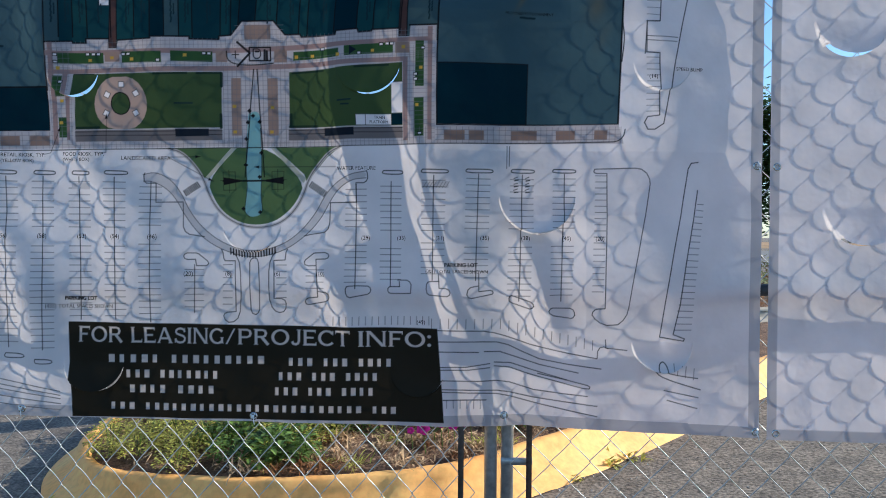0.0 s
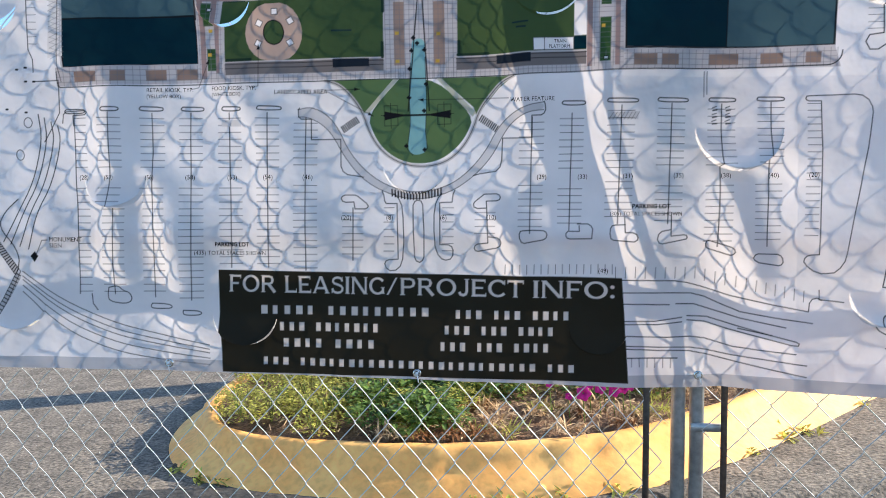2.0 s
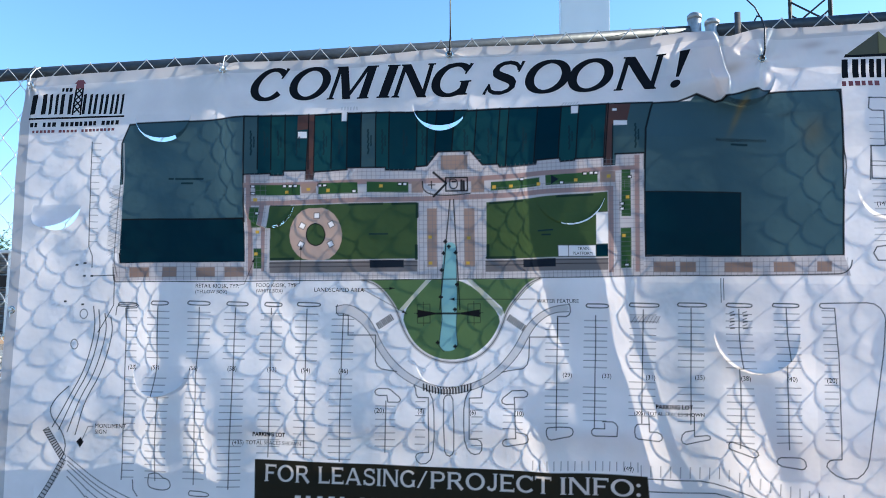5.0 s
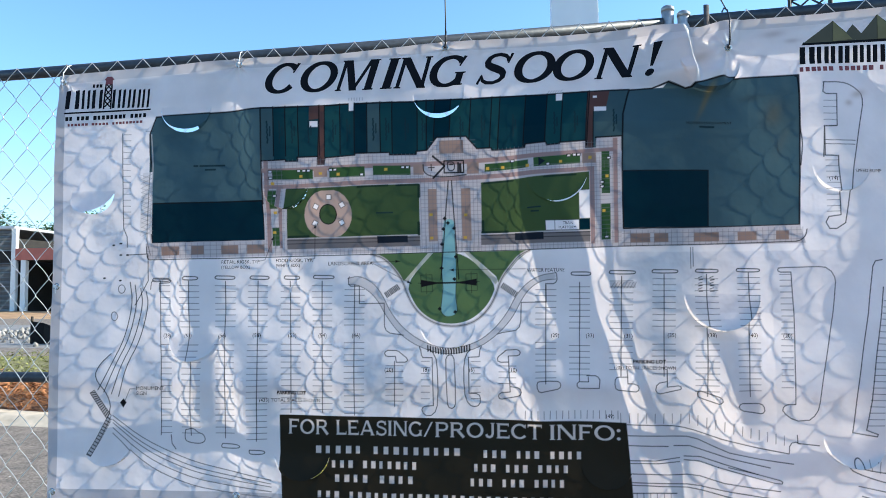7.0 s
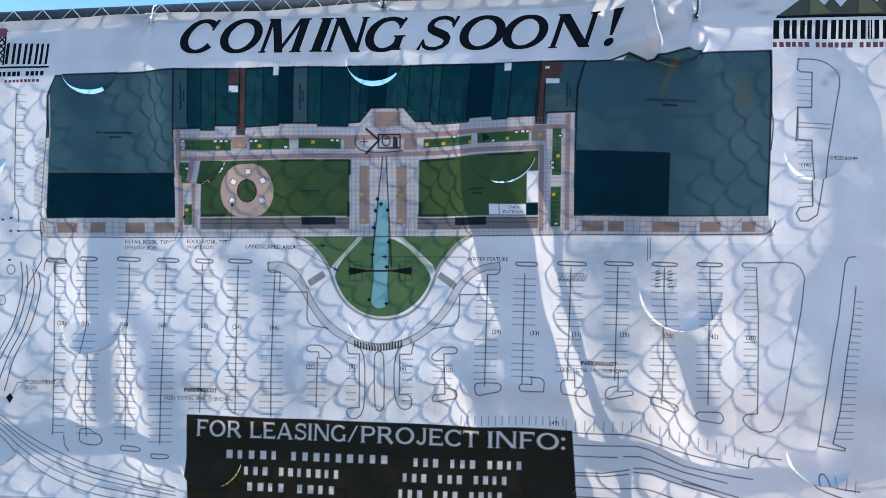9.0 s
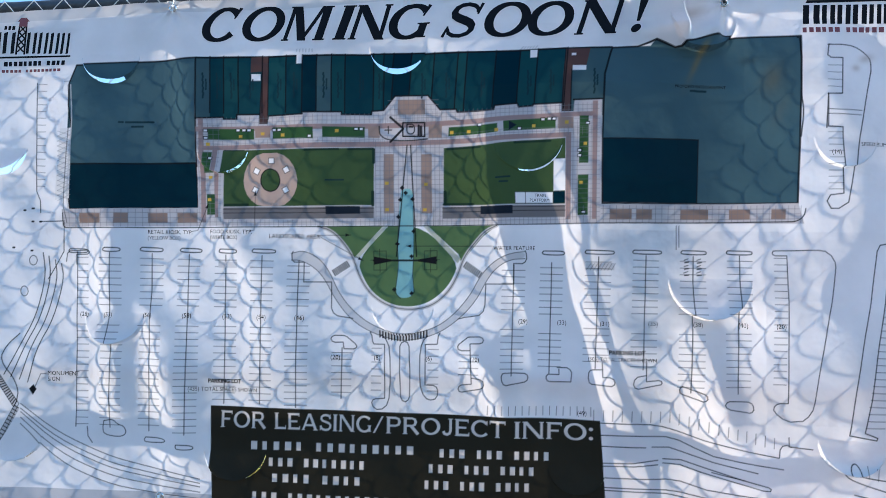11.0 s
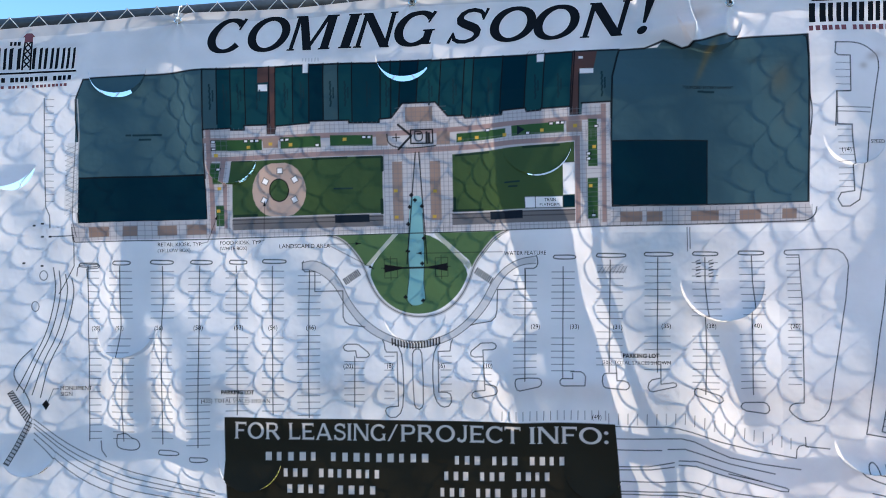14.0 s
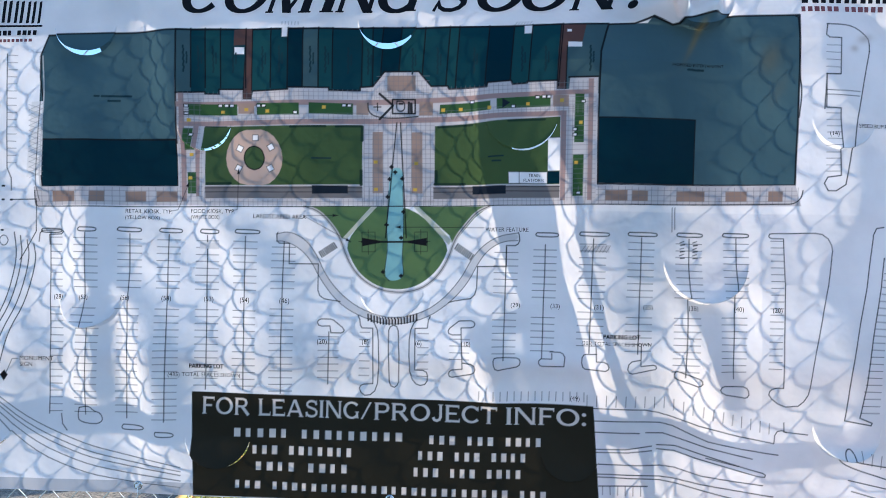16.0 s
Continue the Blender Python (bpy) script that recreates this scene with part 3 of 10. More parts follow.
line(0.0016, JOINT, [1.861, 1.218, 1.861, 1.169])
line(0.0016, JOINT, [1.880, 1.218, 1.880, 1.169])
line(0.0016, JOINT, [1.899, 1.219, 1.899, 1.169])
line(0.0016, JOINT, [1.918, 1.219, 1.918, 1.170])
line(0.0016, JOINT, [1.937, 1.219, 1.937, 1.170])
line(0.0016, JOINT, [1.956, 1.219, 1.956, 1.170])
line(0.0016, JOINT, [1.975, 1.219, 1.975, 1.170])
line(0.0016, JOINT, [1.994, 1.220, 1.994, 1.171])
line(0.0016, JOINT, [2.013, 1.220, 2.013, 1.171])
line(0.0016, JOINT, [2.032, 1.220, 2.032, 1.171])
line(0.0016, JOINT, [2.051, 1.220, 2.050, 1.171])
line(0.0016, JOINT, [2.070, 1.221, 2.069, 1.172])
line(0.0016, JOINT, [2.089, 1.221, 2.088, 1.172])
line(0.0016, JOINT, [2.107, 1.221, 2.107, 1.172])
line(0.0016, JOINT, [2.126, 1.221, 2.125, 1.173])
line(0.0016, JOINT, [2.145, 1.222, 2.144, 1.173])
line(0.0016, JOINT, [2.163, 1.222, 2.163, 1.173])
line(0.0016, JOINT, [2.182, 1.222, 2.181, 1.173])
line(0.0016, JOINT, [2.201, 1.222, 2.200, 1.174])
line(0.0016, JOINT, [2.219, 1.223, 2.218, 1.174])
line(0.0016, JOINT, [2.238, 1.223, 2.237, 1.174])
line(0.0016, JOINT, [2.256, 1.223, 2.255, 1.174])
line(0.0016, JOINT, [2.275, 1.223, 2.274, 1.175])
line(0.0016, JOINT, [2.293, 1.224, 2.292, 1.175])
line(0.0016, JOINT, [2.312, 1.224, 2.311, 1.175])
line(0.0016, JOINT, [2.330, 1.224, 2.329, 1.176])
line(0.0016, JOINT, [2.348, 1.224, 2.347, 1.176])
line(0.0016, JOINT, [2.367, 1.224, 2.366, 1.176])
line(0.0016, JOINT, [2.385, 1.225, 2.384, 1.176])
line(0.0016, JOINT, [2.403, 1.225, 2.402, 1.177])
line(0.0016, JOINT, [2.422, 1.225, 2.420, 1.177])
line(0.0016, JOINT, [2.440, 1.225, 2.439, 1.177])
line(0.0016, JOINT, [2.458, 1.226, 2.457, 1.177])
line(0.0016, JOINT, [2.476, 1.226, 2.475, 1.178])
line(0.0016, JOINT, [2.494, 1.226, 2.493, 1.178])
line(0.0016, JOINT, [2.512, 1.226, 2.511, 1.178])
line(0.0016, JOINT, [0.269, 1.188, 0.707, 1.194])
line(0.0016, JOINT, [1.931, 1.210, 2.508, 1.217])
line(0.0016, JOINT, [0.270, 1.172, 0.708, 1.178])
line(0.0016, JOINT, [1.931, 1.195, 2.508, 1.203])
line(0.0016, JOINT, [0.271, 1.156, 0.708, 1.163])
line(0.0016, JOINT, [1.931, 1.180, 2.507, 1.188])
line(0.0014, JOINT, [0.786, 1.170, 0.786, 1.151])
line(0.0014, JOINT, [0.800, 1.170, 0.801, 1.152])
line(0.0014, JOINT, [0.814, 1.170, 0.815, 1.152])
line(0.0014, JOINT, [0.829, 1.171, 0.830, 1.152])
line(0.0014, JOINT, [0.843, 1.171, 0.844, 1.152])
line(0.0014, JOINT, [0.858, 1.171, 0.858, 1.152])
line(0.0014, JOINT, [0.872, 1.171, 0.873, 1.153])
line(0.0014, JOINT, [0.886, 1.171, 0.887, 1.153])
line(0.0014, JOINT, [0.901, 1.172, 0.901, 1.153])
line(0.0014, JOINT, [0.915, 1.172, 0.916, 1.153])
line(0.0014, JOINT, [0.929, 1.172, 0.930, 1.153])
line(0.0014, JOINT, [0.943, 1.172, 0.944, 1.154])
line(0.0014, JOINT, [0.958, 1.172, 0.958, 1.154])
line(0.0014, JOINT, [0.972, 1.173, 0.973, 1.154])
line(0.0014, JOINT, [0.986, 1.173, 0.987, 1.154])
line(0.0014, JOINT, [1.000, 1.173, 1.001, 1.154])
line(0.0014, JOINT, [1.015, 1.173, 1.015, 1.155])
line(0.0014, JOINT, [1.029, 1.173, 1.029, 1.155])
line(0.0014, JOINT, [1.043, 1.174, 1.044, 1.155])
line(0.0014, JOINT, [1.057, 1.174, 1.058, 1.155])
line(0.0014, JOINT, [1.071, 1.174, 1.072, 1.156])
line(0.0014, JOINT, [1.085, 1.174, 1.086, 1.156])
line(0.0014, JOINT, [1.099, 1.174, 1.100, 1.156])
line(0.0014, JOINT, [1.114, 1.175, 1.114, 1.156])
line(0.0014, JOINT, [1.128, 1.175, 1.128, 1.156])
line(0.0014, JOINT, [1.142, 1.175, 1.142, 1.157])
line(0.0014, JOINT, [1.156, 1.175, 1.156, 1.157])
line(0.0014, JOINT, [1.170, 1.175, 1.170, 1.157])
line(0.0014, JOINT, [1.184, 1.176, 1.184, 1.157])
line(0.0014, JOINT, [1.198, 1.176, 1.198, 1.157])
line(0.0014, JOINT, [1.212, 1.176, 1.212, 1.158])
line(0.0014, JOINT, [1.226, 1.176, 1.226, 1.158])
line(0.0014, JOINT, [1.240, 1.176, 1.240, 1.158])
line(0.0014, JOINT, [1.253, 1.177, 1.254, 1.158])
line(0.0014, JOINT, [1.267, 1.177, 1.268, 1.158])
line(0.0014, JOINT, [1.281, 1.177, 1.282, 1.159])
line(0.0014, JOINT, [1.295, 1.177, 1.296, 1.159])
line(0.0014, JOINT, [1.309, 1.177, 1.309, 1.159])
line(0.0014, JOINT, [1.323, 1.178, 1.323, 1.159])
line(0.0014, JOINT, [1.337, 1.178, 1.337, 1.159])
line(0.0014, JOINT, [1.350, 1.178, 1.351, 1.160])
line(0.0014, JOINT, [1.364, 1.178, 1.365, 1.160])
line(0.0014, JOINT, [1.378, 1.178, 1.378, 1.160])
line(0.0014, JOINT, [1.392, 1.179, 1.392, 1.160])
line(0.0014, JOINT, [1.406, 1.179, 1.406, 1.160])
line(0.0014, JOINT, [1.419, 1.179, 1.420, 1.161])
line(0.0014, JOINT, [1.433, 1.179, 1.433, 1.161])
line(0.0014, JOINT, [1.447, 1.179, 1.447, 1.161])
line(0.0014, JOINT, [1.460, 1.179, 1.461, 1.161])
line(0.0014, JOINT, [1.474, 1.180, 1.474, 1.161])
line(0.0014, JOINT, [1.488, 1.180, 1.488, 1.162])
line(0.0014, JOINT, [1.501, 1.180, 1.502, 1.162])
line(0.0014, JOINT, [1.515, 1.180, 1.515, 1.162])
line(0.0014, JOINT, [1.529, 1.180, 1.529, 1.162])
line(0.0014, JOINT, [1.542, 1.181, 1.542, 1.162])
line(0.0014, JOINT, [1.556, 1.181, 1.556, 1.163])
line(0.0014, JOINT, [1.569, 1.181, 1.570, 1.163])
line(0.0014, JOINT, [1.583, 1.181, 1.583, 1.163])
line(0.0014, JOINT, [1.596, 1.181, 1.597, 1.163])
line(0.0014, JOINT, [1.610, 1.182, 1.610, 1.163])
line(0.0014, JOINT, [1.623, 1.182, 1.624, 1.164])
line(0.0014, JOINT, [1.637, 1.182, 1.637, 1.164])
line(0.0014, JOINT, [1.650, 1.182, 1.651, 1.164])
line(0.0014, JOINT, [1.664, 1.182, 1.664, 1.164])
line(0.0014, JOINT, [1.677, 1.183, 1.677, 1.164])
line(0.0014, JOINT, [1.691, 1.183, 1.691, 1.165])
line(0.0014, JOINT, [1.704, 1.183, 1.704, 1.165])
line(0.0014, JOINT, [1.718, 1.183, 1.718, 1.165])
line(0.0014, JOINT, [1.731, 1.183, 1.731, 1.165])
line(0.0014, JOINT, [1.744, 1.183, 1.744, 1.165])
line(0.0014, JOINT, [1.758, 1.184, 1.758, 1.166])
line(0.0014, JOINT, [1.771, 1.184, 1.771, 1.166])
line(0.0014, JOINT, [1.784, 1.184, 1.784, 1.166])
line(0.0014, JOINT, [1.798, 1.184, 1.798, 1.166])
line(0.0014, JOINT, [1.811, 1.184, 1.811, 1.166])
line(0.0014, JOINT, [1.824, 1.185, 1.824, 1.167])
line(0.0016, JOINT, [0.786, 1.162, 1.829, 1.179])
line(0.0014, JOINT, [0.696, 1.487, 0.697, 1.458])
line(0.0014, JOINT, [0.700, 1.413, 0.701, 1.391])
line(0.0014, JOINT, [0.711, 1.487, 0.712, 1.458])
line(0.0014, JOINT, [0.714, 1.413, 0.715, 1.391])
line(0.0014, JOINT, [0.725, 1.488, 0.727, 1.459])
line(0.0014, JOINT, [0.729, 1.414, 0.730, 1.391])
line(0.0014, JOINT, [0.740, 1.488, 0.741, 1.459])
line(0.0014, JOINT, [0.744, 1.414, 0.745, 1.392])
line(0.0014, JOINT, [0.755, 1.488, 0.756, 1.459])
line(0.0014, JOINT, [0.758, 1.415, 0.759, 1.392])
line(0.0014, JOINT, [0.769, 1.489, 0.771, 1.460])
line(0.0014, JOINT, [0.773, 1.415, 0.774, 1.393])
line(0.0014, JOINT, [0.784, 1.489, 0.785, 1.460])
line(0.0014, JOINT, [0.787, 1.416, 0.788, 1.393])
line(0.0014, JOINT, [0.799, 1.490, 0.800, 1.461])
line(0.0014, JOINT, [0.802, 1.416, 0.803, 1.394])
line(0.0014, JOINT, [0.813, 1.490, 0.815, 1.461])
line(0.0014, JOINT, [0.817, 1.416, 0.818, 1.394])
line(0.0014, JOINT, [0.828, 1.490, 0.829, 1.461])
line(0.0014, JOINT, [0.831, 1.417, 0.832, 1.395])
line(0.0014, JOINT, [0.843, 1.491, 0.844, 1.462])
line(0.0014, JOINT, [0.846, 1.417, 0.847, 1.395])
line(0.0014, JOINT, [0.857, 1.491, 0.858, 1.462])
line(0.0014, JOINT, [0.860, 1.418, 0.861, 1.395])
line(0.0014, JOINT, [0.872, 1.491, 0.873, 1.463])
line(0.0014, JOINT, [0.875, 1.418, 0.876, 1.396])
line(0.0014, JOINT, [0.886, 1.492, 0.887, 1.463])
line(0.0014, JOINT, [0.889, 1.419, 0.890, 1.396])
line(0.0014, JOINT, [0.901, 1.492, 0.902, 1.464])
line(0.0014, JOINT, [0.904, 1.419, 0.904, 1.397])
line(0.0014, JOINT, [0.915, 1.493, 0.916, 1.464])
line(0.0014, JOINT, [0.918, 1.419, 0.919, 1.397])
line(0.0014, JOINT, [0.930, 1.493, 0.931, 1.464])
line(0.0014, JOINT, [0.932, 1.420, 0.933, 1.398])
line(0.0014, JOINT, [0.944, 1.493, 0.945, 1.465])
line(0.0014, JOINT, [0.947, 1.420, 0.948, 1.398])
line(0.0014, JOINT, [0.959, 1.494, 0.960, 1.465])
line(0.0014, JOINT, [0.961, 1.421, 0.962, 1.399])
line(0.0014, JOINT, [0.973, 1.494, 0.974, 1.466])
line(0.0014, JOINT, [0.976, 1.421, 0.976, 1.399])
line(0.0014, JOINT, [0.987, 1.495, 0.988, 1.466])
line(0.0014, JOINT, [0.990, 1.422, 0.991, 1.399])
line(0.0014, JOINT, [1.002, 1.495, 1.003, 1.466])
line(0.0014, JOINT, [1.004, 1.422, 1.005, 1.400])
line(0.0014, JOINT, [1.016, 1.495, 1.017, 1.467])
line(0.0014, JOINT, [1.019, 1.422, 1.019, 1.400])
line(0.0014, JOINT, [1.031, 1.496, 1.031, 1.467])
line(0.0014, JOINT, [1.033, 1.423, 1.034, 1.401])
line(0.0014, JOINT, [1.045, 1.496, 1.046, 1.468])
line(0.0014, JOINT, [1.047, 1.423, 1.048, 1.401])
line(0.0014, JOINT, [1.059, 1.497, 1.060, 1.468])
line(0.0014, JOINT, [1.062, 1.424, 1.062, 1.402])
line(0.0014, JOINT, [1.073, 1.497, 1.074, 1.468])
line(0.0014, JOINT, [1.076, 1.424, 1.077, 1.402])
line(0.0014, JOINT, [1.088, 1.497, 1.089, 1.469])
line(0.0014, JOINT, [1.090, 1.425, 1.091, 1.402])
line(0.0014, JOINT, [1.102, 1.498, 1.103, 1.469])
line(0.0014, JOINT, [1.104, 1.425, 1.105, 1.403])
line(0.0014, JOINT, [1.116, 1.498, 1.117, 1.470])
line(0.0014, JOINT, [1.119, 1.425, 1.119, 1.403])
line(0.0014, JOINT, [1.131, 1.498, 1.131, 1.470])
line(0.0014, JOINT, [1.133, 1.426, 1.133, 1.404])
line(0.0014, JOINT, [1.145, 1.499, 1.146, 1.470])
line(0.0014, JOINT, [1.147, 1.426, 1.148, 1.404])
line(0.0014, JOINT, [1.159, 1.499, 1.160, 1.471])
line(0.0014, JOINT, [1.161, 1.427, 1.162, 1.405])
line(0.0014, JOINT, [1.173, 1.500, 1.174, 1.471])
line(0.0014, JOINT, [1.175, 1.427, 1.176, 1.405])
line(0.0014, JOINT, [1.187, 1.500, 1.188, 1.472])
line(0.0014, JOINT, [1.189, 1.427, 1.190, 1.405])
line(0.0014, JOINT, [1.202, 1.500, 1.202, 1.472])
line(0.0014, JOINT, [1.203, 1.428, 1.204, 1.406])
line(0.0014, JOINT, [1.216, 1.501, 1.216, 1.472])
line(0.0014, JOINT, [1.218, 1.428, 1.218, 1.406])
line(0.0014, JOINT, [1.230, 1.501, 1.231, 1.473])
line(0.0014, JOINT, [1.232, 1.429, 1.232, 1.407])
line(0.0014, JOINT, [1.244, 1.501, 1.245, 1.473])
line(0.0014, JOINT, [1.246, 1.429, 1.246, 1.407])
line(0.0014, JOINT, [1.258, 1.502, 1.259, 1.474])
line(0.0014, JOINT, [1.260, 1.430, 1.260, 1.408])
line(0.0014, JOINT, [1.272, 1.502, 1.273, 1.474])
line(0.0014, JOINT, [1.274, 1.430, 1.274, 1.408])
line(0.0014, JOINT, [1.286, 1.503, 1.287, 1.474])
line(0.0014, JOINT, [1.288, 1.430, 1.288, 1.408])
line(0.0014, JOINT, [1.300, 1.503, 1.301, 1.475])
line(0.0014, JOINT, [1.302, 1.431, 1.302, 1.409])
line(0.0014, JOINT, [1.314, 1.503, 1.315, 1.475])
line(0.0014, JOINT, [1.316, 1.431, 1.316, 1.409])
line(0.0014, JOINT, [1.328, 1.504, 1.329, 1.475])
line(0.0014, JOINT, [1.330, 1.432, 1.330, 1.410])
line(0.0014, JOINT, [1.342, 1.504, 1.343, 1.476])
line(0.0014, JOINT, [1.344, 1.432, 1.344, 1.410])
line(0.0014, JOINT, [1.356, 1.504, 1.357, 1.476])
line(0.0014, JOINT, [1.358, 1.432, 1.358, 1.411])
line(0.0014, JOINT, [1.370, 1.505, 1.371, 1.477])
line(0.0014, JOINT, [1.372, 1.433, 1.372, 1.411])
line(0.0014, JOINT, [1.384, 1.505, 1.385, 1.477])
line(0.0014, JOINT, [1.386, 1.433, 1.386, 1.411])
line(0.0014, JOINT, [1.398, 1.506, 1.399, 1.477])
line(0.0014, JOINT, [1.400, 1.434, 1.400, 1.412])
line(0.0014, JOINT, [1.412, 1.506, 1.413, 1.478])
line(0.0014, JOINT, [1.413, 1.434, 1.414, 1.412])
line(0.0014, JOINT, [1.426, 1.506, 1.427, 1.478])
line(0.0014, JOINT, [1.427, 1.435, 1.428, 1.413])
line(0.0014, JOINT, [1.440, 1.507, 1.440, 1.479])
line(0.0014, JOINT, [1.441, 1.435, 1.441, 1.413])
line(0.0014, JOINT, [1.454, 1.507, 1.454, 1.479])
line(0.0014, JOINT, [1.455, 1.435, 1.455, 1.414])
line(0.0014, JOINT, [1.468, 1.507, 1.468, 1.479])
line(0.0014, JOINT, [1.469, 1.436, 1.469, 1.414])
line(0.0014, JOINT, [1.482, 1.508, 1.482, 1.480])
line(0.0014, JOINT, [1.483, 1.436, 1.483, 1.414])
line(0.0014, JOINT, [1.495, 1.508, 1.496, 1.480])
line(0.0014, JOINT, [1.496, 1.437, 1.497, 1.415])
line(0.0014, JOINT, [1.509, 1.509, 1.510, 1.481])
line(0.0014, JOINT, [1.510, 1.437, 1.510, 1.415])
line(0.0014, JOINT, [1.523, 1.509, 1.523, 1.481])
line(0.0014, JOINT, [1.524, 1.437, 1.524, 1.416])
line(0.0014, JOINT, [1.537, 1.509, 1.537, 1.481])
line(0.0014, JOINT, [1.538, 1.438, 1.538, 1.416])
line(0.0014, JOINT, [1.551, 1.510, 1.551, 1.482])
line(0.0014, JOINT, [1.551, 1.438, 1.552, 1.417])
line(0.0014, JOINT, [1.564, 1.510, 1.565, 1.482])
line(0.0014, JOINT, [1.565, 1.439, 1.565, 1.417])
line(0.0014, JOINT, [1.578, 1.510, 1.578, 1.482])
line(0.0014, JOINT, [1.579, 1.439, 1.579, 1.417])
line(0.0014, JOINT, [1.592, 1.511, 1.592, 1.483])
line(0.0014, JOINT, [1.593, 1.439, 1.593, 1.418])
line(0.0014, JOINT, [1.606, 1.511, 1.606, 1.483])
line(0.0014, JOINT, [1.606, 1.440, 1.606, 1.418])
line(0.0014, JOINT, [1.619, 1.512, 1.620, 1.484])
line(0.0014, JOINT, [1.620, 1.440, 1.620, 1.419])
line(0.0014, JOINT, [1.633, 1.512, 1.633, 1.484])
line(0.0014, JOINT, [1.633, 1.441, 1.634, 1.419])
line(0.0014, JOINT, [1.647, 1.512, 1.647, 1.484])
line(0.0014, JOINT, [1.647, 1.441, 1.647, 1.419])
line(0.0014, JOINT, [1.660, 1.513, 1.660, 1.485])
line(0.0014, JOINT, [1.661, 1.441, 1.661, 1.420])
line(0.0014, JOINT, [1.674, 1.513, 1.674, 1.485])
line(0.0014, JOINT, [1.674, 1.442, 1.674, 1.420])
line(0.0014, JOINT, [1.688, 1.513, 1.688, 1.486])
line(0.0014, JOINT, [1.688, 1.442, 1.688, 1.421])
line(0.0014, JOINT, [1.701, 1.514, 1.701, 1.486])
line(0.0014, JOINT, [1.701, 1.443, 1.702, 1.421])
line(0.0014, JOINT, [1.715, 1.514, 1.715, 1.486])
line(0.0014, JOINT, [1.715, 1.443, 1.715, 1.422])
line(0.0014, JOINT, [1.728, 1.514, 1.728, 1.487])
line(0.0014, JOINT, [1.729, 1.443, 1.729, 1.422])
line(0.0014, JOINT, [1.742, 1.515, 1.742, 1.487])
line(0.0014, JOINT, [1.742, 1.444, 1.742, 1.422])
line(0.0014, JOINT, [1.755, 1.515, 1.756, 1.487])
line(0.0014, JOINT, [1.756, 1.444, 1.756, 1.423])
line(0.0014, JOINT, [1.769, 1.516, 1.769, 1.488])
line(0.0014, JOINT, [1.769, 1.445, 1.769, 1.423])
line(0.0014, JOINT, [1.782, 1.516, 1.783, 1.488])
line(0.0014, JOINT, [1.783, 1.445, 1.783, 1.424])
line(0.0014, JOINT, [1.796, 1.516, 1.796, 1.489])
line(0.0014, JOINT, [1.796, 1.445, 1.796, 1.424])
line(0.0014, JOINT, [1.809, 1.517, 1.809, 1.489])
line(0.0014, JOINT, [1.809, 1.446, 1.809, 1.424])
line(0.0014, JOINT, [1.823, 1.517, 1.823, 1.489])
line(0.0014, JOINT, [1.823, 1.446, 1.823, 1.425])
line(0.0014, JOINT, [1.836, 1.517, 1.836, 1.490])
line(0.0014, JOINT, [1.836, 1.447, 1.836, 1.425])
line(0.0014, JOINT, [1.850, 1.518, 1.850, 1.490])
line(0.0014, JOINT, [1.850, 1.447, 1.850, 1.426])
line(0.0014, JOINT, [1.863, 1.518, 1.863, 1.490])
line(0.0014, JOINT, [1.863, 1.447, 1.863, 1.426])
line(0.0014, JOINT, [1.877, 1.518, 1.877, 1.491])
line(0.0014, JOINT, [1.876, 1.448, 1.876, 1.426])
line(0.0014, JOINT, [1.890, 1.519, 1.890, 1.491])
line(0.0014, JOINT, [1.890, 1.448, 1.890, 1.427])
line(0.0014, JOINT, [1.903, 1.519, 1.903, 1.492])
line(0.0014, JOINT, [1.903, 1.449, 1.903, 1.427])
line(0.0014, JOINT, [1.917, 1.520, 1.917, 1.492])
line(0.0014, JOINT, [1.917, 1.449, 1.916, 1.428])
line(0.0014, JOINT, [1.930, 1.520, 1.930, 1.492])
line(0.0014, JOINT, [1.930, 1.449, 1.930, 1.428])
line(0.0014, JOINT, [0.696, 1.480, 1.924, 1.514])
line(0.0014, JOINT, [0.697, 1.467, 1.924, 1.502])
line(0.0014, JOINT, [0.700, 1.414, 1.924, 1.452])
line(0.0014, JOINT, [0.700, 1.403, 1.924, 1.441])
line(0.0016, JOINT, [1.252, 1.418, 1.259, 1.160])
line(0.0016, JOINT, [1.266, 1.418, 1.272, 1.160])
line(0.0016, JOINT, [1.280, 1.418, 1.286, 1.160])
line(0.0016, JOINT, [1.294, 1.419, 1.300, 1.160])
line(0.0016, JOINT, [1.308, 1.419, 1.314, 1.161])
line(0.0016, JOINT, [1.322, 1.419, 1.328, 1.161])
line(0.0016, JOINT, [1.336, 1.419, 1.342, 1.161])
line(0.0016, JOINT, [1.350, 1.419, 1.355, 1.161])
line(0.0016, JOINT, [1.364, 1.419, 1.369, 1.161])
line(0.0016, JOINT, [1.378, 1.419, 1.383, 1.162])
line(0.0016, JOINT, [1.392, 1.419, 1.397, 1.162])
line(0.0016, JOINT, [1.406, 1.419, 1.410, 1.162])
line(0.0016, JOINT, [1.420, 1.419, 1.424, 1.162])
line(0.0016, JOINT, [1.434, 1.419, 1.438, 1.162])
line(0.0016, JOINT, [1.448, 1.419, 1.452, 1.163])
line(0.0014, JOINT, [1.252, 1.409, 1.460, 1.410])
line(0.0014, JOINT, [1.253, 1.395, 1.460, 1.396])
line(0.0014, JOINT, [1.253, 1.381, 1.460, 1.382])
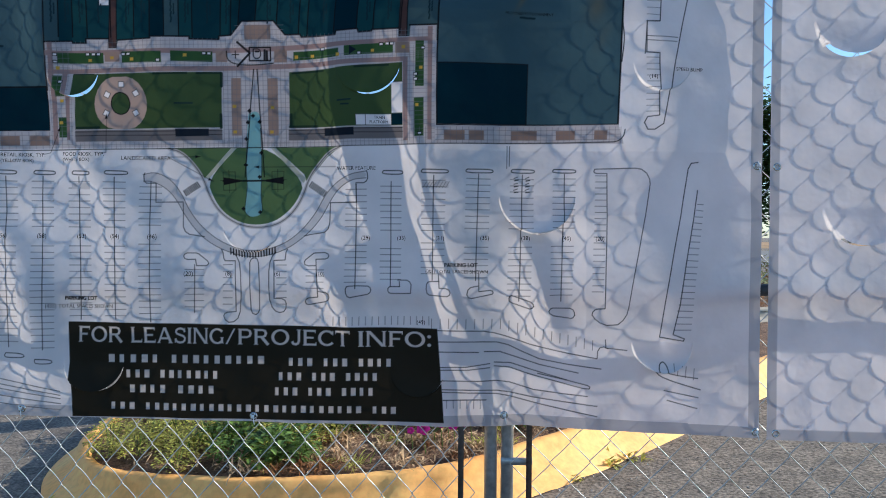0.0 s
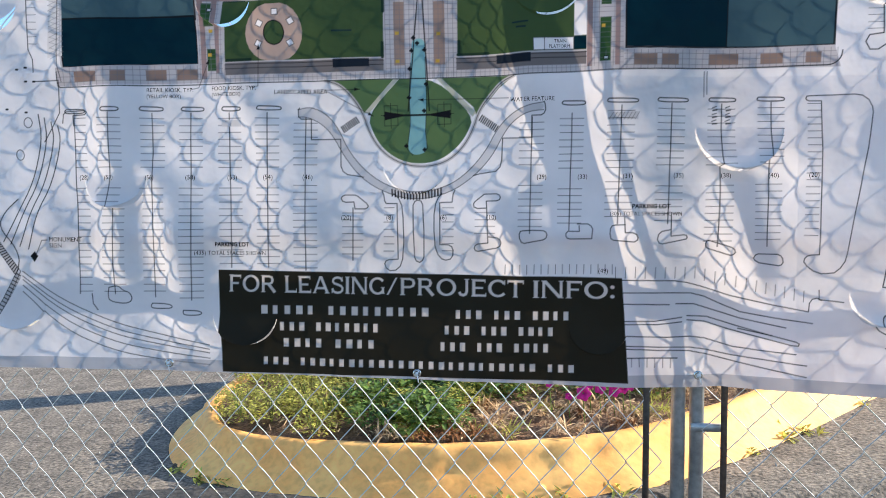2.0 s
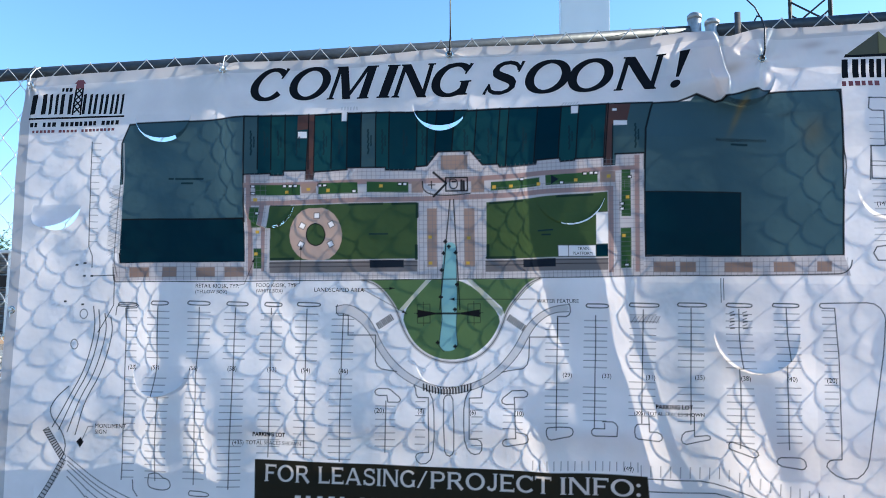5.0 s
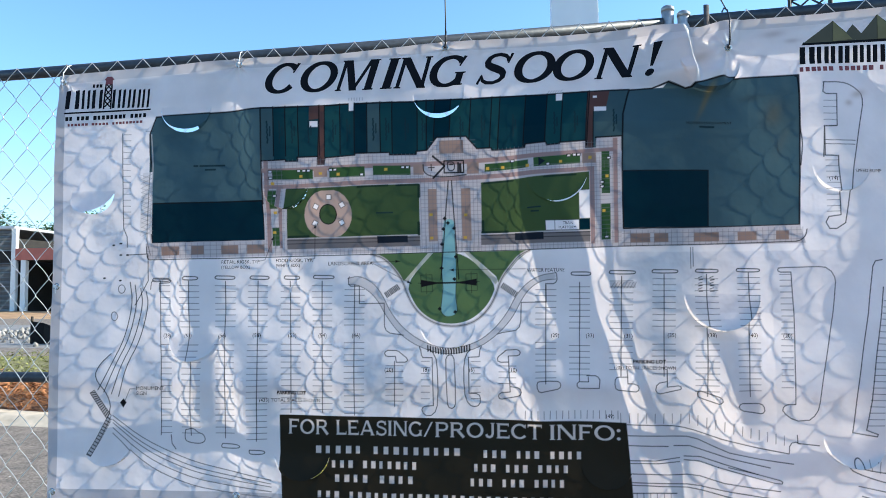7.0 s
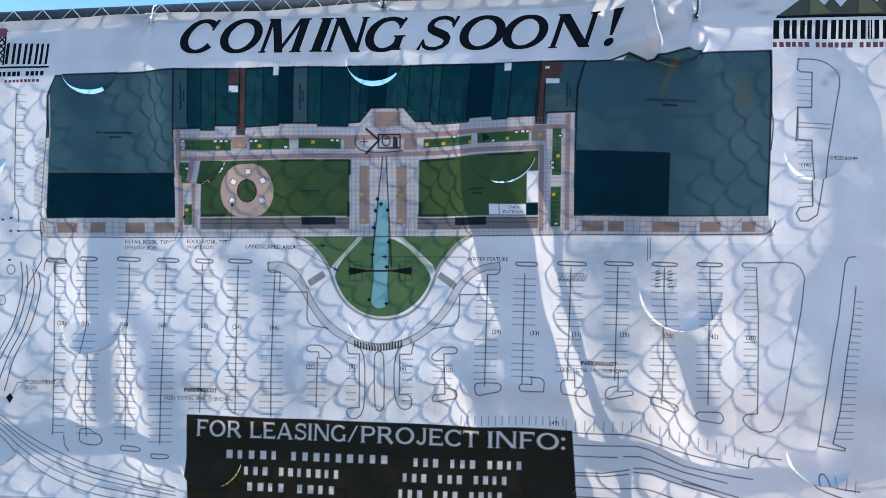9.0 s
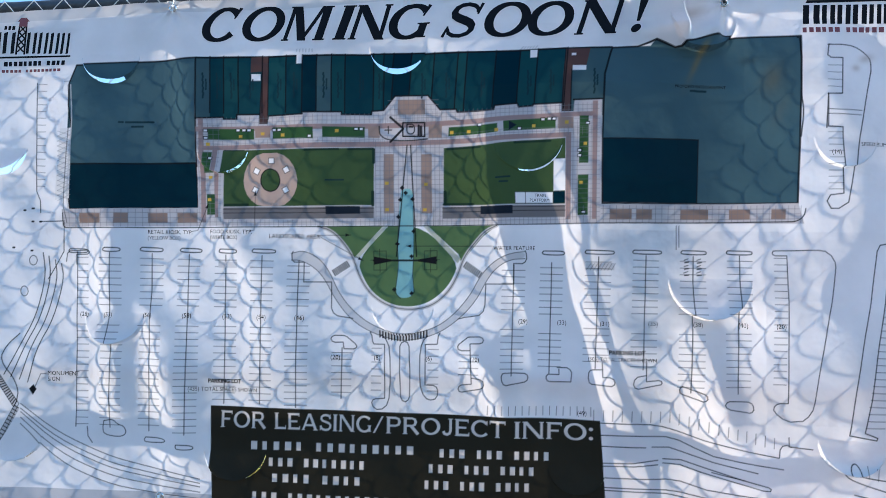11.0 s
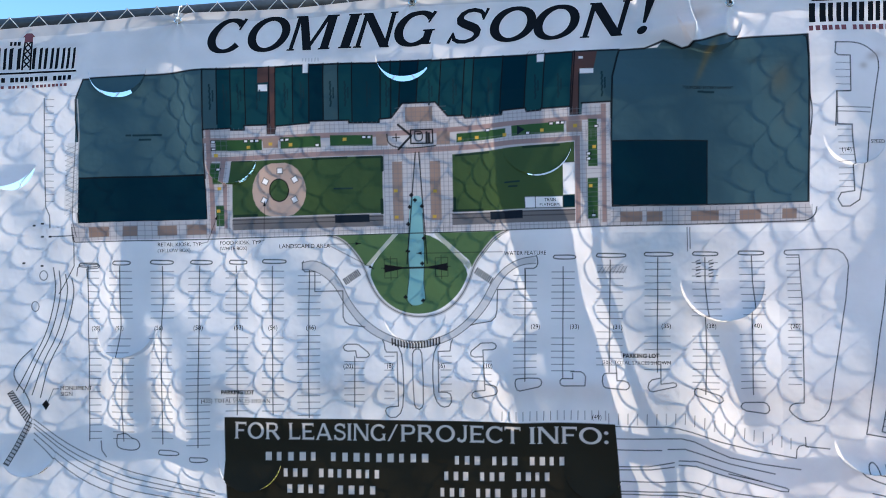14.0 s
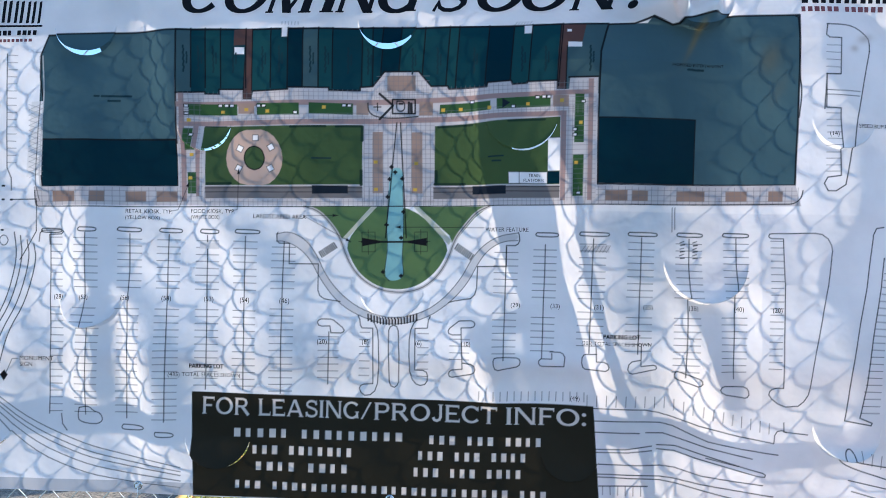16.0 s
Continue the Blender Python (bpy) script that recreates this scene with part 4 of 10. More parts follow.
line(0.0014, JOINT, [1.254, 1.367, 1.461, 1.368])
line(0.0014, JOINT, [1.254, 1.353, 1.461, 1.354])
line(0.0014, JOINT, [1.254, 1.339, 1.461, 1.340])
line(0.0014, JOINT, [1.255, 1.325, 1.461, 1.326])
line(0.0014, JOINT, [1.255, 1.311, 1.461, 1.313])
line(0.0014, JOINT, [1.255, 1.297, 1.462, 1.299])
line(0.0014, JOINT, [1.256, 1.283, 1.462, 1.285])
line(0.0014, JOINT, [1.256, 1.269, 1.462, 1.271])
line(0.0014, JOINT, [1.256, 1.255, 1.462, 1.257])
line(0.0014, JOINT, [1.257, 1.241, 1.462, 1.244])
line(0.0014, JOINT, [1.257, 1.227, 1.463, 1.230])
line(0.0014, JOINT, [1.257, 1.214, 1.463, 1.216])
line(0.0014, JOINT, [1.258, 1.200, 1.463, 1.202])
line(0.0014, JOINT, [1.258, 1.186, 1.463, 1.189])
line(0.0014, JOINT, [1.258, 1.172, 1.464, 1.175])
line(0.0014, JOINT, [1.281, 1.525, 1.282, 1.465])
line(0.0014, JOINT, [1.295, 1.525, 1.296, 1.466])
line(0.0014, JOINT, [1.309, 1.525, 1.310, 1.466])
line(0.0014, JOINT, [1.323, 1.551, 1.324, 1.466])
line(0.0014, JOINT, [1.337, 1.551, 1.338, 1.466])
line(0.0014, JOINT, [1.351, 1.551, 1.352, 1.466])
line(0.0014, JOINT, [1.365, 1.550, 1.366, 1.466])
line(0.0014, JOINT, [1.379, 1.550, 1.380, 1.466])
line(0.0014, JOINT, [1.393, 1.550, 1.394, 1.466])
line(0.0014, JOINT, [1.407, 1.550, 1.408, 1.466])
line(0.0014, JOINT, [1.421, 1.525, 1.422, 1.466])
line(0.0014, JOINT, [1.435, 1.525, 1.436, 1.466])
line(0.0014, JOINT, [1.287, 1.541, 1.443, 1.541])
line(0.0014, JOINT, [1.287, 1.527, 1.443, 1.527])
line(0.0014, JOINT, [1.288, 1.513, 1.443, 1.513])
line(0.0014, JOINT, [1.288, 1.494, 1.443, 1.494])
line(0.0014, JOINT, [1.288, 1.478, 1.444, 1.478])
line(0.0014, JOINT, [0.694, 1.464, 0.708, 1.163])
line(0.0014, JOINT, [0.710, 1.464, 0.725, 1.163])
line(0.0014, JOINT, [0.727, 1.464, 0.741, 1.163])
line(0.0014, JOINT, [0.743, 1.464, 0.757, 1.163])
line(0.0014, JOINT, [0.759, 1.464, 0.773, 1.164])
line(0.0014, JOINT, [1.835, 1.467, 1.834, 1.179])
line(0.0014, JOINT, [1.850, 1.467, 1.849, 1.179])
line(0.0014, JOINT, [1.862, 1.467, 1.861, 1.179])
line(0.0014, JOINT, [1.903, 1.467, 1.902, 1.180])
line(0.0014, JOINT, [1.918, 1.467, 1.917, 1.180])
line(0.0014, JOINT, [0.694, 1.464, 0.762, 1.464])
line(0.0014, JOINT, [1.832, 1.473, 1.927, 1.473])
line(0.0014, JOINT, [0.695, 1.450, 0.763, 1.450])
line(0.0014, JOINT, [1.832, 1.459, 1.927, 1.459])
line(0.0014, JOINT, [0.695, 1.435, 0.764, 1.436])
line(0.0014, JOINT, [1.832, 1.445, 1.927, 1.445])
line(0.0014, JOINT, [0.696, 1.421, 0.764, 1.421])
line(0.0014, JOINT, [1.832, 1.431, 1.927, 1.432])
line(0.0014, JOINT, [0.697, 1.406, 0.765, 1.407])
line(0.0014, JOINT, [1.832, 1.418, 1.927, 1.418])
line(0.0014, JOINT, [0.697, 1.392, 0.766, 1.392])
line(0.0014, JOINT, [1.832, 1.404, 1.927, 1.404])
line(0.0014, JOINT, [0.698, 1.378, 0.766, 1.378])
line(0.0014, JOINT, [1.832, 1.390, 1.927, 1.391])
line(0.0014, JOINT, [0.699, 1.363, 0.767, 1.364])
line(0.0014, JOINT, [1.832, 1.376, 1.927, 1.377])
line(0.0014, JOINT, [0.699, 1.349, 0.768, 1.349])
line(0.0014, JOINT, [1.832, 1.363, 1.926, 1.363])
line(0.0014, JOINT, [0.700, 1.335, 0.768, 1.335])
line(0.0014, JOINT, [1.832, 1.349, 1.926, 1.350])
line(0.0014, JOINT, [0.701, 1.320, 0.769, 1.321])
line(0.0014, JOINT, [1.832, 1.335, 1.926, 1.336])
line(0.0014, JOINT, [0.702, 1.306, 0.770, 1.307])
line(0.0014, JOINT, [1.832, 1.322, 1.926, 1.323])
line(0.0014, JOINT, [0.702, 1.292, 0.770, 1.292])
line(0.0014, JOINT, [1.832, 1.308, 1.926, 1.309])
line(0.0014, JOINT, [0.703, 1.278, 0.771, 1.278])
line(0.0014, JOINT, [1.832, 1.295, 1.926, 1.295])
line(0.0014, JOINT, [0.704, 1.263, 0.772, 1.264])
line(0.0014, JOINT, [1.832, 1.281, 1.926, 1.282])
line(0.0014, JOINT, [0.704, 1.249, 0.772, 1.250])
line(0.0014, JOINT, [1.832, 1.267, 1.926, 1.268])
line(0.0014, JOINT, [0.705, 1.235, 0.773, 1.236])
line(0.0014, JOINT, [1.832, 1.254, 1.926, 1.255])
line(0.0014, JOINT, [0.706, 1.221, 0.774, 1.222])
line(0.0014, JOINT, [1.832, 1.240, 1.926, 1.241])
line(0.0014, JOINT, [0.706, 1.207, 0.774, 1.207])
line(0.0014, JOINT, [1.832, 1.227, 1.926, 1.228])
line(0.0014, JOINT, [0.707, 1.192, 0.775, 1.193])
line(0.0014, JOINT, [1.832, 1.213, 1.926, 1.214])
line(0.0014, JOINT, [0.708, 1.178, 0.775, 1.179])
line(0.0014, JOINT, [1.832, 1.200, 1.926, 1.201])
line(0.0014, JOINT, [0.708, 1.164, 0.776, 1.165])
line(0.0014, JOINT, [1.832, 1.186, 1.926, 1.187])
# kiosks and planters
area(YELLOW, [0.825, 1.434, 0.836, 1.434, 0.836, 1.425, 0.825, 1.425])
area(YELLOW, [0.895, 1.442, 0.907, 1.442, 0.907, 1.433, 0.896, 1.433])
area(YELLOW, [0.960, 1.438, 0.971, 1.438, 0.971, 1.428, 0.960, 1.428])
area(YELLOW, [1.128, 1.451, 1.139, 1.451, 1.139, 1.442, 1.128, 1.441])
area(YELLOW, [1.480, 1.446, 1.491, 1.446, 1.491, 1.436, 1.480, 1.436])
area(YELLOW, [1.532, 1.447, 1.543, 1.447, 1.543, 1.438, 1.532, 1.438])
area(YELLOW, [1.616, 1.448, 1.627, 1.448, 1.627, 1.438, 1.616, 1.438])
area(YELLOW, [1.728, 1.457, 1.738, 1.457, 1.738, 1.448, 1.728, 1.448])
area(YELLOW, [1.825, 1.467, 1.836, 1.467, 1.836, 1.457, 1.825, 1.457])
area(YELLOW, [1.284, 1.291, 1.295, 1.291, 1.295, 1.282, 1.284, 1.282])
area(YELLOW, [1.403, 1.289, 1.414, 1.289, 1.414, 1.280, 1.403, 1.280])
area(YELLOW, [1.286, 1.211, 1.297, 1.211, 1.297, 1.202, 1.286, 1.202])
area(YELLOW, [1.401, 1.212, 1.412, 1.212, 1.412, 1.203, 1.401, 1.203])
area(YELLOW, [0.731, 1.308, 0.743, 1.308, 0.743, 1.299, 0.732, 1.298])
area(YELLOW, [0.730, 1.238, 0.741, 1.239, 0.742, 1.229, 0.730, 1.229])
area(YELLOW, [1.880, 1.404, 1.890, 1.404, 1.890, 1.395, 1.880, 1.395])
area(YELLOW, [1.868, 1.290, 1.878, 1.290, 1.878, 1.281, 1.868, 1.281])
area(YELLOW, [0.723, 1.410, 0.735, 1.410, 0.735, 1.400, 0.724, 1.400])
area(INK, [0.814, 1.454, 0.829, 1.454, 0.829, 1.444, 0.815, 1.444])
area(PAPER, [0.817, 1.452, 0.826, 1.452, 0.827, 1.446, 0.817, 1.446])
area(INK, [0.834, 1.454, 0.848, 1.454, 0.849, 1.444, 0.834, 1.444])
area(PAPER, [0.836, 1.452, 0.846, 1.452, 0.846, 1.446, 0.836, 1.446])
area(INK, [0.850, 1.454, 0.864, 1.454, 0.865, 1.444, 0.850, 1.444])
area(PAPER, [0.852, 1.452, 0.862, 1.452, 0.862, 1.446, 0.852, 1.446])
area(INK, [0.930, 1.454, 0.945, 1.454, 0.945, 1.444, 0.931, 1.444])
area(PAPER, [0.933, 1.452, 0.942, 1.452, 0.943, 1.446, 0.933, 1.446])
area(INK, [0.946, 1.454, 0.961, 1.454, 0.961, 1.444, 0.947, 1.444])
area(PAPER, [0.949, 1.452, 0.958, 1.452, 0.959, 1.447, 0.949, 1.446])
area(INK, [1.043, 1.434, 1.057, 1.434, 1.058, 1.424, 1.043, 1.424])
area(PAPER, [1.045, 1.432, 1.055, 1.432, 1.055, 1.426, 1.046, 1.426])
area(INK, [1.185, 1.458, 1.199, 1.458, 1.199, 1.448, 1.185, 1.448])
area(PAPER, [1.187, 1.456, 1.196, 1.456, 1.197, 1.450, 1.187, 1.450])
area(INK, [1.200, 1.458, 1.214, 1.458, 1.215, 1.448, 1.201, 1.448])
area(PAPER, [1.203, 1.456, 1.212, 1.456, 1.212, 1.450, 1.203, 1.450])
area(INK, [1.564, 1.467, 1.578, 1.467, 1.578, 1.457, 1.564, 1.457])
area(PAPER, [1.566, 1.465, 1.576, 1.465, 1.576, 1.459, 1.566, 1.459])
area(INK, [1.684, 1.450, 1.698, 1.450, 1.698, 1.440, 1.684, 1.440])
area(PAPER, [1.686, 1.448, 1.695, 1.448, 1.695, 1.442, 1.686, 1.442])
area(INK, [1.753, 1.477, 1.767, 1.477, 1.767, 1.467, 1.753, 1.467])
area(PAPER, [1.756, 1.474, 1.765, 1.474, 1.765, 1.469, 1.756, 1.469])
area(INK, [1.773, 1.478, 1.786, 1.478, 1.786, 1.468, 1.773, 1.468])
area(PAPER, [1.775, 1.476, 1.784, 1.476, 1.784, 1.470, 1.775, 1.470])
area(INK, [1.786, 1.478, 1.800, 1.478, 1.800, 1.468, 1.786, 1.468])
area(PAPER, [1.789, 1.476, 1.798, 1.476, 1.798, 1.470, 1.789, 1.470])
area(INK, [1.862, 1.385, 1.876, 1.385, 1.876, 1.375, 1.862, 1.375])
area(PAPER, [1.864, 1.383, 1.873, 1.383, 1.873, 1.377, 1.864, 1.377])
area(INK, [1.862, 1.370, 1.876, 1.370, 1.875, 1.360, 1.862, 1.360])
area(PAPER, [1.864, 1.368, 1.873, 1.368, 1.873, 1.362, 1.864, 1.362])
area(INK, [1.885, 1.464, 1.898, 1.465, 1.898, 1.455, 1.885, 1.455])
area(PAPER, [1.887, 1.462, 1.896, 1.462, 1.896, 1.457, 1.887, 1.457])
area(INK, [1.874, 1.205, 1.887, 1.206, 1.887, 1.196, 1.874, 1.196])
area(PAPER, [1.876, 1.203, 1.885, 1.203, 1.885, 1.198, 1.876, 1.198])
area(INK, [0.732, 1.366, 0.747, 1.366, 0.747, 1.356, 0.732, 1.356])
area(PAPER, [0.735, 1.364, 0.744, 1.364, 0.745, 1.358, 0.735, 1.358])
area(INK, [0.714, 1.430, 0.729, 1.430, 0.729, 1.419, 0.715, 1.419])
area(PAPER, [0.717, 1.427, 0.727, 1.427, 0.727, 1.422, 0.717, 1.422])
area(INK, [0.713, 1.452, 0.728, 1.452, 0.728, 1.442, 0.714, 1.442])
area(PAPER, [0.716, 1.450, 0.726, 1.450, 0.726, 1.444, 0.716, 1.444])
area(NIGHT, [1.659, 1.469, 1.682, 1.456, 1.659, 1.440])
# tower in plan, with its stays and the water feature
line(0.006, INK, [1.296, 1.489, 1.336, 1.455])
line(0.006, INK, [1.298, 1.414, 1.336, 1.453])
line(0.004, INK, [1.335, 1.472, 1.402, 1.472, 1.403, 1.430, 1.336, 1.430, 1.335, 1.472])
line(0.003, INK, [1.348, 1.467, 1.371, 1.467, 1.372, 1.438, 1.348, 1.437, 1.348, 1.467])
line(0.006, INK, [1.384, 1.463, 1.384, 1.434])
line(0.005, INK, [1.356, 1.459, 1.365, 1.459])
line(0.007, INK, [1.391, 1.459, 1.392, 1.433])
line(0.003, INK, [1.262, 1.461, 1.264, 1.434, 1.290, 1.419, 1.349, 1.416, 1.411, 1.422])
line(0.003, INK, [1.290, 1.461, 1.291, 1.439])
line(0.003, INK, [1.280, 1.450, 1.301, 1.450])
area(GREEN, [1.081, 1.153, 1.280, 1.156, 1.198, 1.060, 1.187, 1.062, 1.158, 1.100, 1.122, 1.138])
area(GREEN, [1.415, 1.158, 1.624, 1.161, 1.582, 1.127, 1.537, 1.072, 1.517, 1.054, 1.510, 1.074])
area(GREEN, [1.296, 1.156, 1.403, 1.157, 1.511, 1.050, 1.493, 0.999, 1.464, 0.960, 1.419, 0.926, 1.366, 0.913, 1.306, 0.920, 1.254, 0.952, 1.223, 0.996, 1.203, 1.054], True)
area(PATH, [1.280, 1.156, 1.296, 1.156, 1.207, 1.058, 1.195, 1.061])
area(PATH, [1.403, 1.157, 1.418, 1.158, 1.517, 1.060, 1.508, 1.047])
line(0.009, CONCRETE, [1.081, 1.153, 1.122, 1.142, 1.158, 1.108, 1.190, 1.062, 1.210, 1.002, 1.245, 0.949, 1.301, 0.914, 1.367, 0.904, 1.431, 0.917, 1.479, 0.957, 1.508, 1.008, 1.526, 1.066, 1.560, 1.111, 1.589, 1.145, 1.624, 1.161], 2)
line(0.002, INK, [1.081, 1.153, 1.122, 1.142, 1.158, 1.108, 1.190, 1.062, 1.210, 1.002, 1.245, 0.949, 1.301, 0.914, 1.367, 0.904, 1.431, 0.917, 1.479, 0.957, 1.508, 1.008, 1.526, 1.066, 1.560, 1.111, 1.589, 1.145, 1.624, 1.161], 2)
area(WATER, [1.333, 1.264, 1.352, 1.273, 1.370, 1.264, 1.370, 1.218, 1.375, 1.096, 1.372, 1.006, 1.378, 0.958, 1.366, 0.942, 1.336, 0.939, 1.320, 0.956, 1.329, 1.035, 1.325, 1.095, 1.328, 1.202], True)
line(0.002, INK, [1.328, 1.202, 1.325, 1.095, 1.329, 1.035, 1.320, 0.956, 1.336, 0.939])
line(0.002, INK, [1.370, 1.218, 1.375, 1.096, 1.372, 1.006, 1.378, 0.958])
line(0.003, INK, [1.349, 1.403, 1.322, 1.065])
line(0.003, INK, [1.360, 1.403, 1.383, 1.066])
line(0.006, INK, [1.344, 1.258, 1.350, 1.258])
line(0.004, INK, [1.347, 1.262, 1.347, 1.253])
line(0.006, INK, [1.365, 1.239, 1.371, 1.239])
line(0.004, INK, [1.368, 1.244, 1.368, 1.235])
line(0.006, INK, [1.328, 1.237, 1.334, 1.237])
line(0.004, INK, [1.331, 1.242, 1.331, 1.233])
line(0.006, INK, [1.323, 1.185, 1.329, 1.185])
line(0.004, INK, [1.326, 1.190, 1.326, 1.181])
line(0.006, INK, [1.321, 1.103, 1.328, 1.103])
line(0.004, INK, [1.324, 1.107, 1.325, 1.098])
line(0.006, INK, [1.370, 1.142, 1.376, 1.142])
line(0.004, INK, [1.373, 1.146, 1.373, 1.137])
line(0.006, INK, [1.365, 1.066, 1.371, 1.066])
line(0.004, INK, [1.368, 1.070, 1.368, 1.061])
line(0.006, INK, [1.314, 0.965, 1.320, 0.965])
line(0.004, INK, [1.317, 0.970, 1.317, 0.961])
line(0.006, INK, [1.367, 0.954, 1.373, 0.955])
line(0.004, INK, [1.370, 0.959, 1.370, 0.950])
line(0.006, INK, [1.333, 1.273, 1.339, 1.273])
line(0.004, INK, [1.336, 1.278, 1.336, 1.268])
area(INK, [1.253, 1.064, 1.307, 1.056, 1.307, 1.050, 1.254, 1.039])
area(INK, [1.388, 1.057, 1.444, 1.067, 1.444, 1.043, 1.388, 1.051])
line(0.005, INK, [1.253, 1.052, 1.444, 1.055])
line(0.0018, INK, [1.253, 1.080, 1.291, 1.081, 1.293, 1.024, 1.254, 1.023, 1.253, 1.080])
line(0.0018, INK, [1.271, 1.087, 1.273, 1.016])
line(0.0018, INK, [1.244, 1.053, 1.299, 1.054])
line(0.0018, INK, [1.407, 1.083, 1.445, 1.084, 1.446, 1.027, 1.408, 1.026, 1.407, 1.083])
line(0.0018, INK, [1.425, 1.090, 1.427, 1.019])
line(0.0018, INK, [1.399, 1.056, 1.453, 1.057])
# round drive
area(PALEGREY, [0.999, 1.071, 1.038, 1.080, 1.086, 1.057, 1.120, 1.015, 1.147, 0.955, 1.191, 0.899, 1.254, 0.853, 1.345, 0.827, 1.436, 0.848, 1.495, 0.889, 1.546, 0.950, 1.576, 1.010, 1.613, 1.052, 1.657, 1.077, 1.708, 1.084, 1.708, 1.063, 1.660, 1.059, 1.620, 1.032, 1.594, 0.995, 1.564, 0.935, 1.513, 0.878, 1.443, 0.830, 1.346, 0.808, 1.254, 0.831, 1.186, 0.872, 1.135, 0.937, 1.104, 0.995, 1.070, 1.030, 1.028, 1.050, 1.000, 1.050], True)
line(0.0020, INK, [0.999, 1.071, 1.038, 1.080, 1.086, 1.057, 1.120, 1.015, 1.147, 0.955, 1.191, 0.899, 1.254, 0.853, 1.345, 0.827, 1.436, 0.848, 1.495, 0.889, 1.546, 0.950, 1.576, 1.010, 1.613, 1.052, 1.657, 1.077, 1.708, 1.084], 2)
line(0.0020, INK, [1.000, 1.050, 1.028, 1.050, 1.070, 1.030, 1.104, 0.995, 1.135, 0.937, 1.186, 0.872, 1.254, 0.831, 1.346, 0.808, 1.443, 0.830, 1.513, 0.878, 1.564, 0.935, 1.594, 0.995, 1.620, 1.032, 1.660, 1.059, 1.708, 1.063], 2)
line(0.0031, INK, [1.128, 1.020, 1.137, 1.005])
line(0.0031, INK, [1.132, 1.023, 1.142, 1.008])
line(0.0031, INK, [1.137, 1.026, 1.147, 1.011])
line(0.0031, INK, [1.142, 1.030, 1.152, 1.015])
line(0.0031, INK, [1.147, 1.033, 1.156, 1.018])
line(0.0031, INK, [1.151, 1.036, 1.161, 1.021])
line(0.0031, INK, [1.156, 1.039, 1.166, 1.024])
line(0.0031, INK, [1.161, 1.042, 1.170, 1.027])
line(0.0031, INK, [1.165, 1.045, 1.175, 1.030])
line(0.0031, INK, [1.170, 1.048, 1.180, 1.033])
line(0.0031, INK, [1.535, 1.051, 1.526, 1.036])
line(0.0031, INK, [1.540, 1.048, 1.531, 1.032])
line(0.0031, INK, [1.545, 1.044, 1.536, 1.029])
line(0.0031, INK, [1.550, 1.041, 1.541, 1.026])
line(0.0031, INK, [1.555, 1.037, 1.546, 1.022])
line(0.0031, INK, [1.560, 1.034, 1.551, 1.019])
line(0.0031, INK, [1.565, 1.031, 1.556, 1.015])
line(0.0031, INK, [1.570, 1.027, 1.561, 1.012])
line(0.0031, INK, [1.575, 1.024, 1.566, 1.009])
line(0.0031, INK, [1.580, 1.020, 1.571, 1.005])
line(0.0040, INK, [1.275, 0.840, 1.276, 0.822])
line(0.0040, INK, [1.284, 0.838, 1.285, 0.820])
line(0.0040, INK, [1.293, 0.835, 1.294, 0.818])
line(0.0040, INK, [1.302, 0.834, 1.303, 0.816])
line(0.0040, INK, [1.311, 0.832, 1.312, 0.814])
line(0.0040, INK, [1.320, 0.831, 1.321, 0.813])
line(0.0040, INK, [1.329, 0.831, 1.330, 0.813])
line(0.0040, INK, [1.338, 0.830, 1.338, 0.812])
line(0.0040, INK, [1.347, 0.830, 1.347, 0.813])
line(0.0040, INK, [1.356, 0.831, 1.356, 0.813])
line(0.0040, INK, [1.365, 0.832, 1.365, 0.814])
line(0.0040, INK, [1.373, 0.833, 1.374, 0.815])
line(0.0040, INK, [1.382, 0.834, 1.383, 0.817])
line(0.0040, INK, [1.391, 0.836, 1.391, 0.818])
line(0.0040, INK, [1.400, 0.838, 1.400, 0.821])
line(0.0040, INK, [1.409, 0.841, 1.409, 0.823])
line(0.0040, INK, [1.418, 0.844, 1.418, 0.826])
line(0.0024, INK, [0.286, 1.037, 0.289, 1.062, 0.297, 1.070, 0.359, 1.072, 0.366, 1.067, 0.359, 1.060, 0.320, 1.058, 0.322, 1.029], False)
# entry lanes and the rounded islands at the ends of the rows
line(0.0024, INK, [1.680, 0.724, 1.653, 0.723, 1.645, 0.721, 1.642, 0.713, 1.643, 0.700, 1.648, 0.690, 1.656, 0.687, 1.710, 0.697, 1.718, 0.702, 1.721, 0.711, 1.718, 0.719, 1.711, 0.723, 1.680, 0.724], False)
line(0.0024, INK, [1.812, 0.738, 1.813, 0.722, 1.781, 0.722, 1.775, 0.716, 1.775, 0.708, 1.779, 0.702, 1.787, 0.700, 1.848, 0.701, 1.850, 0.729, 1.845, 0.738, 1.836, 0.743, 1.807, 0.743], False)
line(0.0024, INK, [1.939, 0.761, 1.941, 0.719, 1.961, 0.719, 1.972, 0.714, 1.976, 0.705, 1.974, 0.698, 1.966, 0.693, 1.909, 0.697, 1.902, 0.702, 1.899, 0.715, 1.900, 0.730, 1.905, 0.738, 1.913, 0.740, 1.941, 0.741], False)
line(0.0024, INK, [2.065, 0.767, 2.065, 0.710, 2.100, 0.714, 2.107, 0.712, 2.109, 0.706, 2.106, 0.702, 2.042, 0.688, 2.033, 0.691, 2.028, 0.700, 2.031, 0.714, 2.040, 0.723, 2.065, 0.728], False)
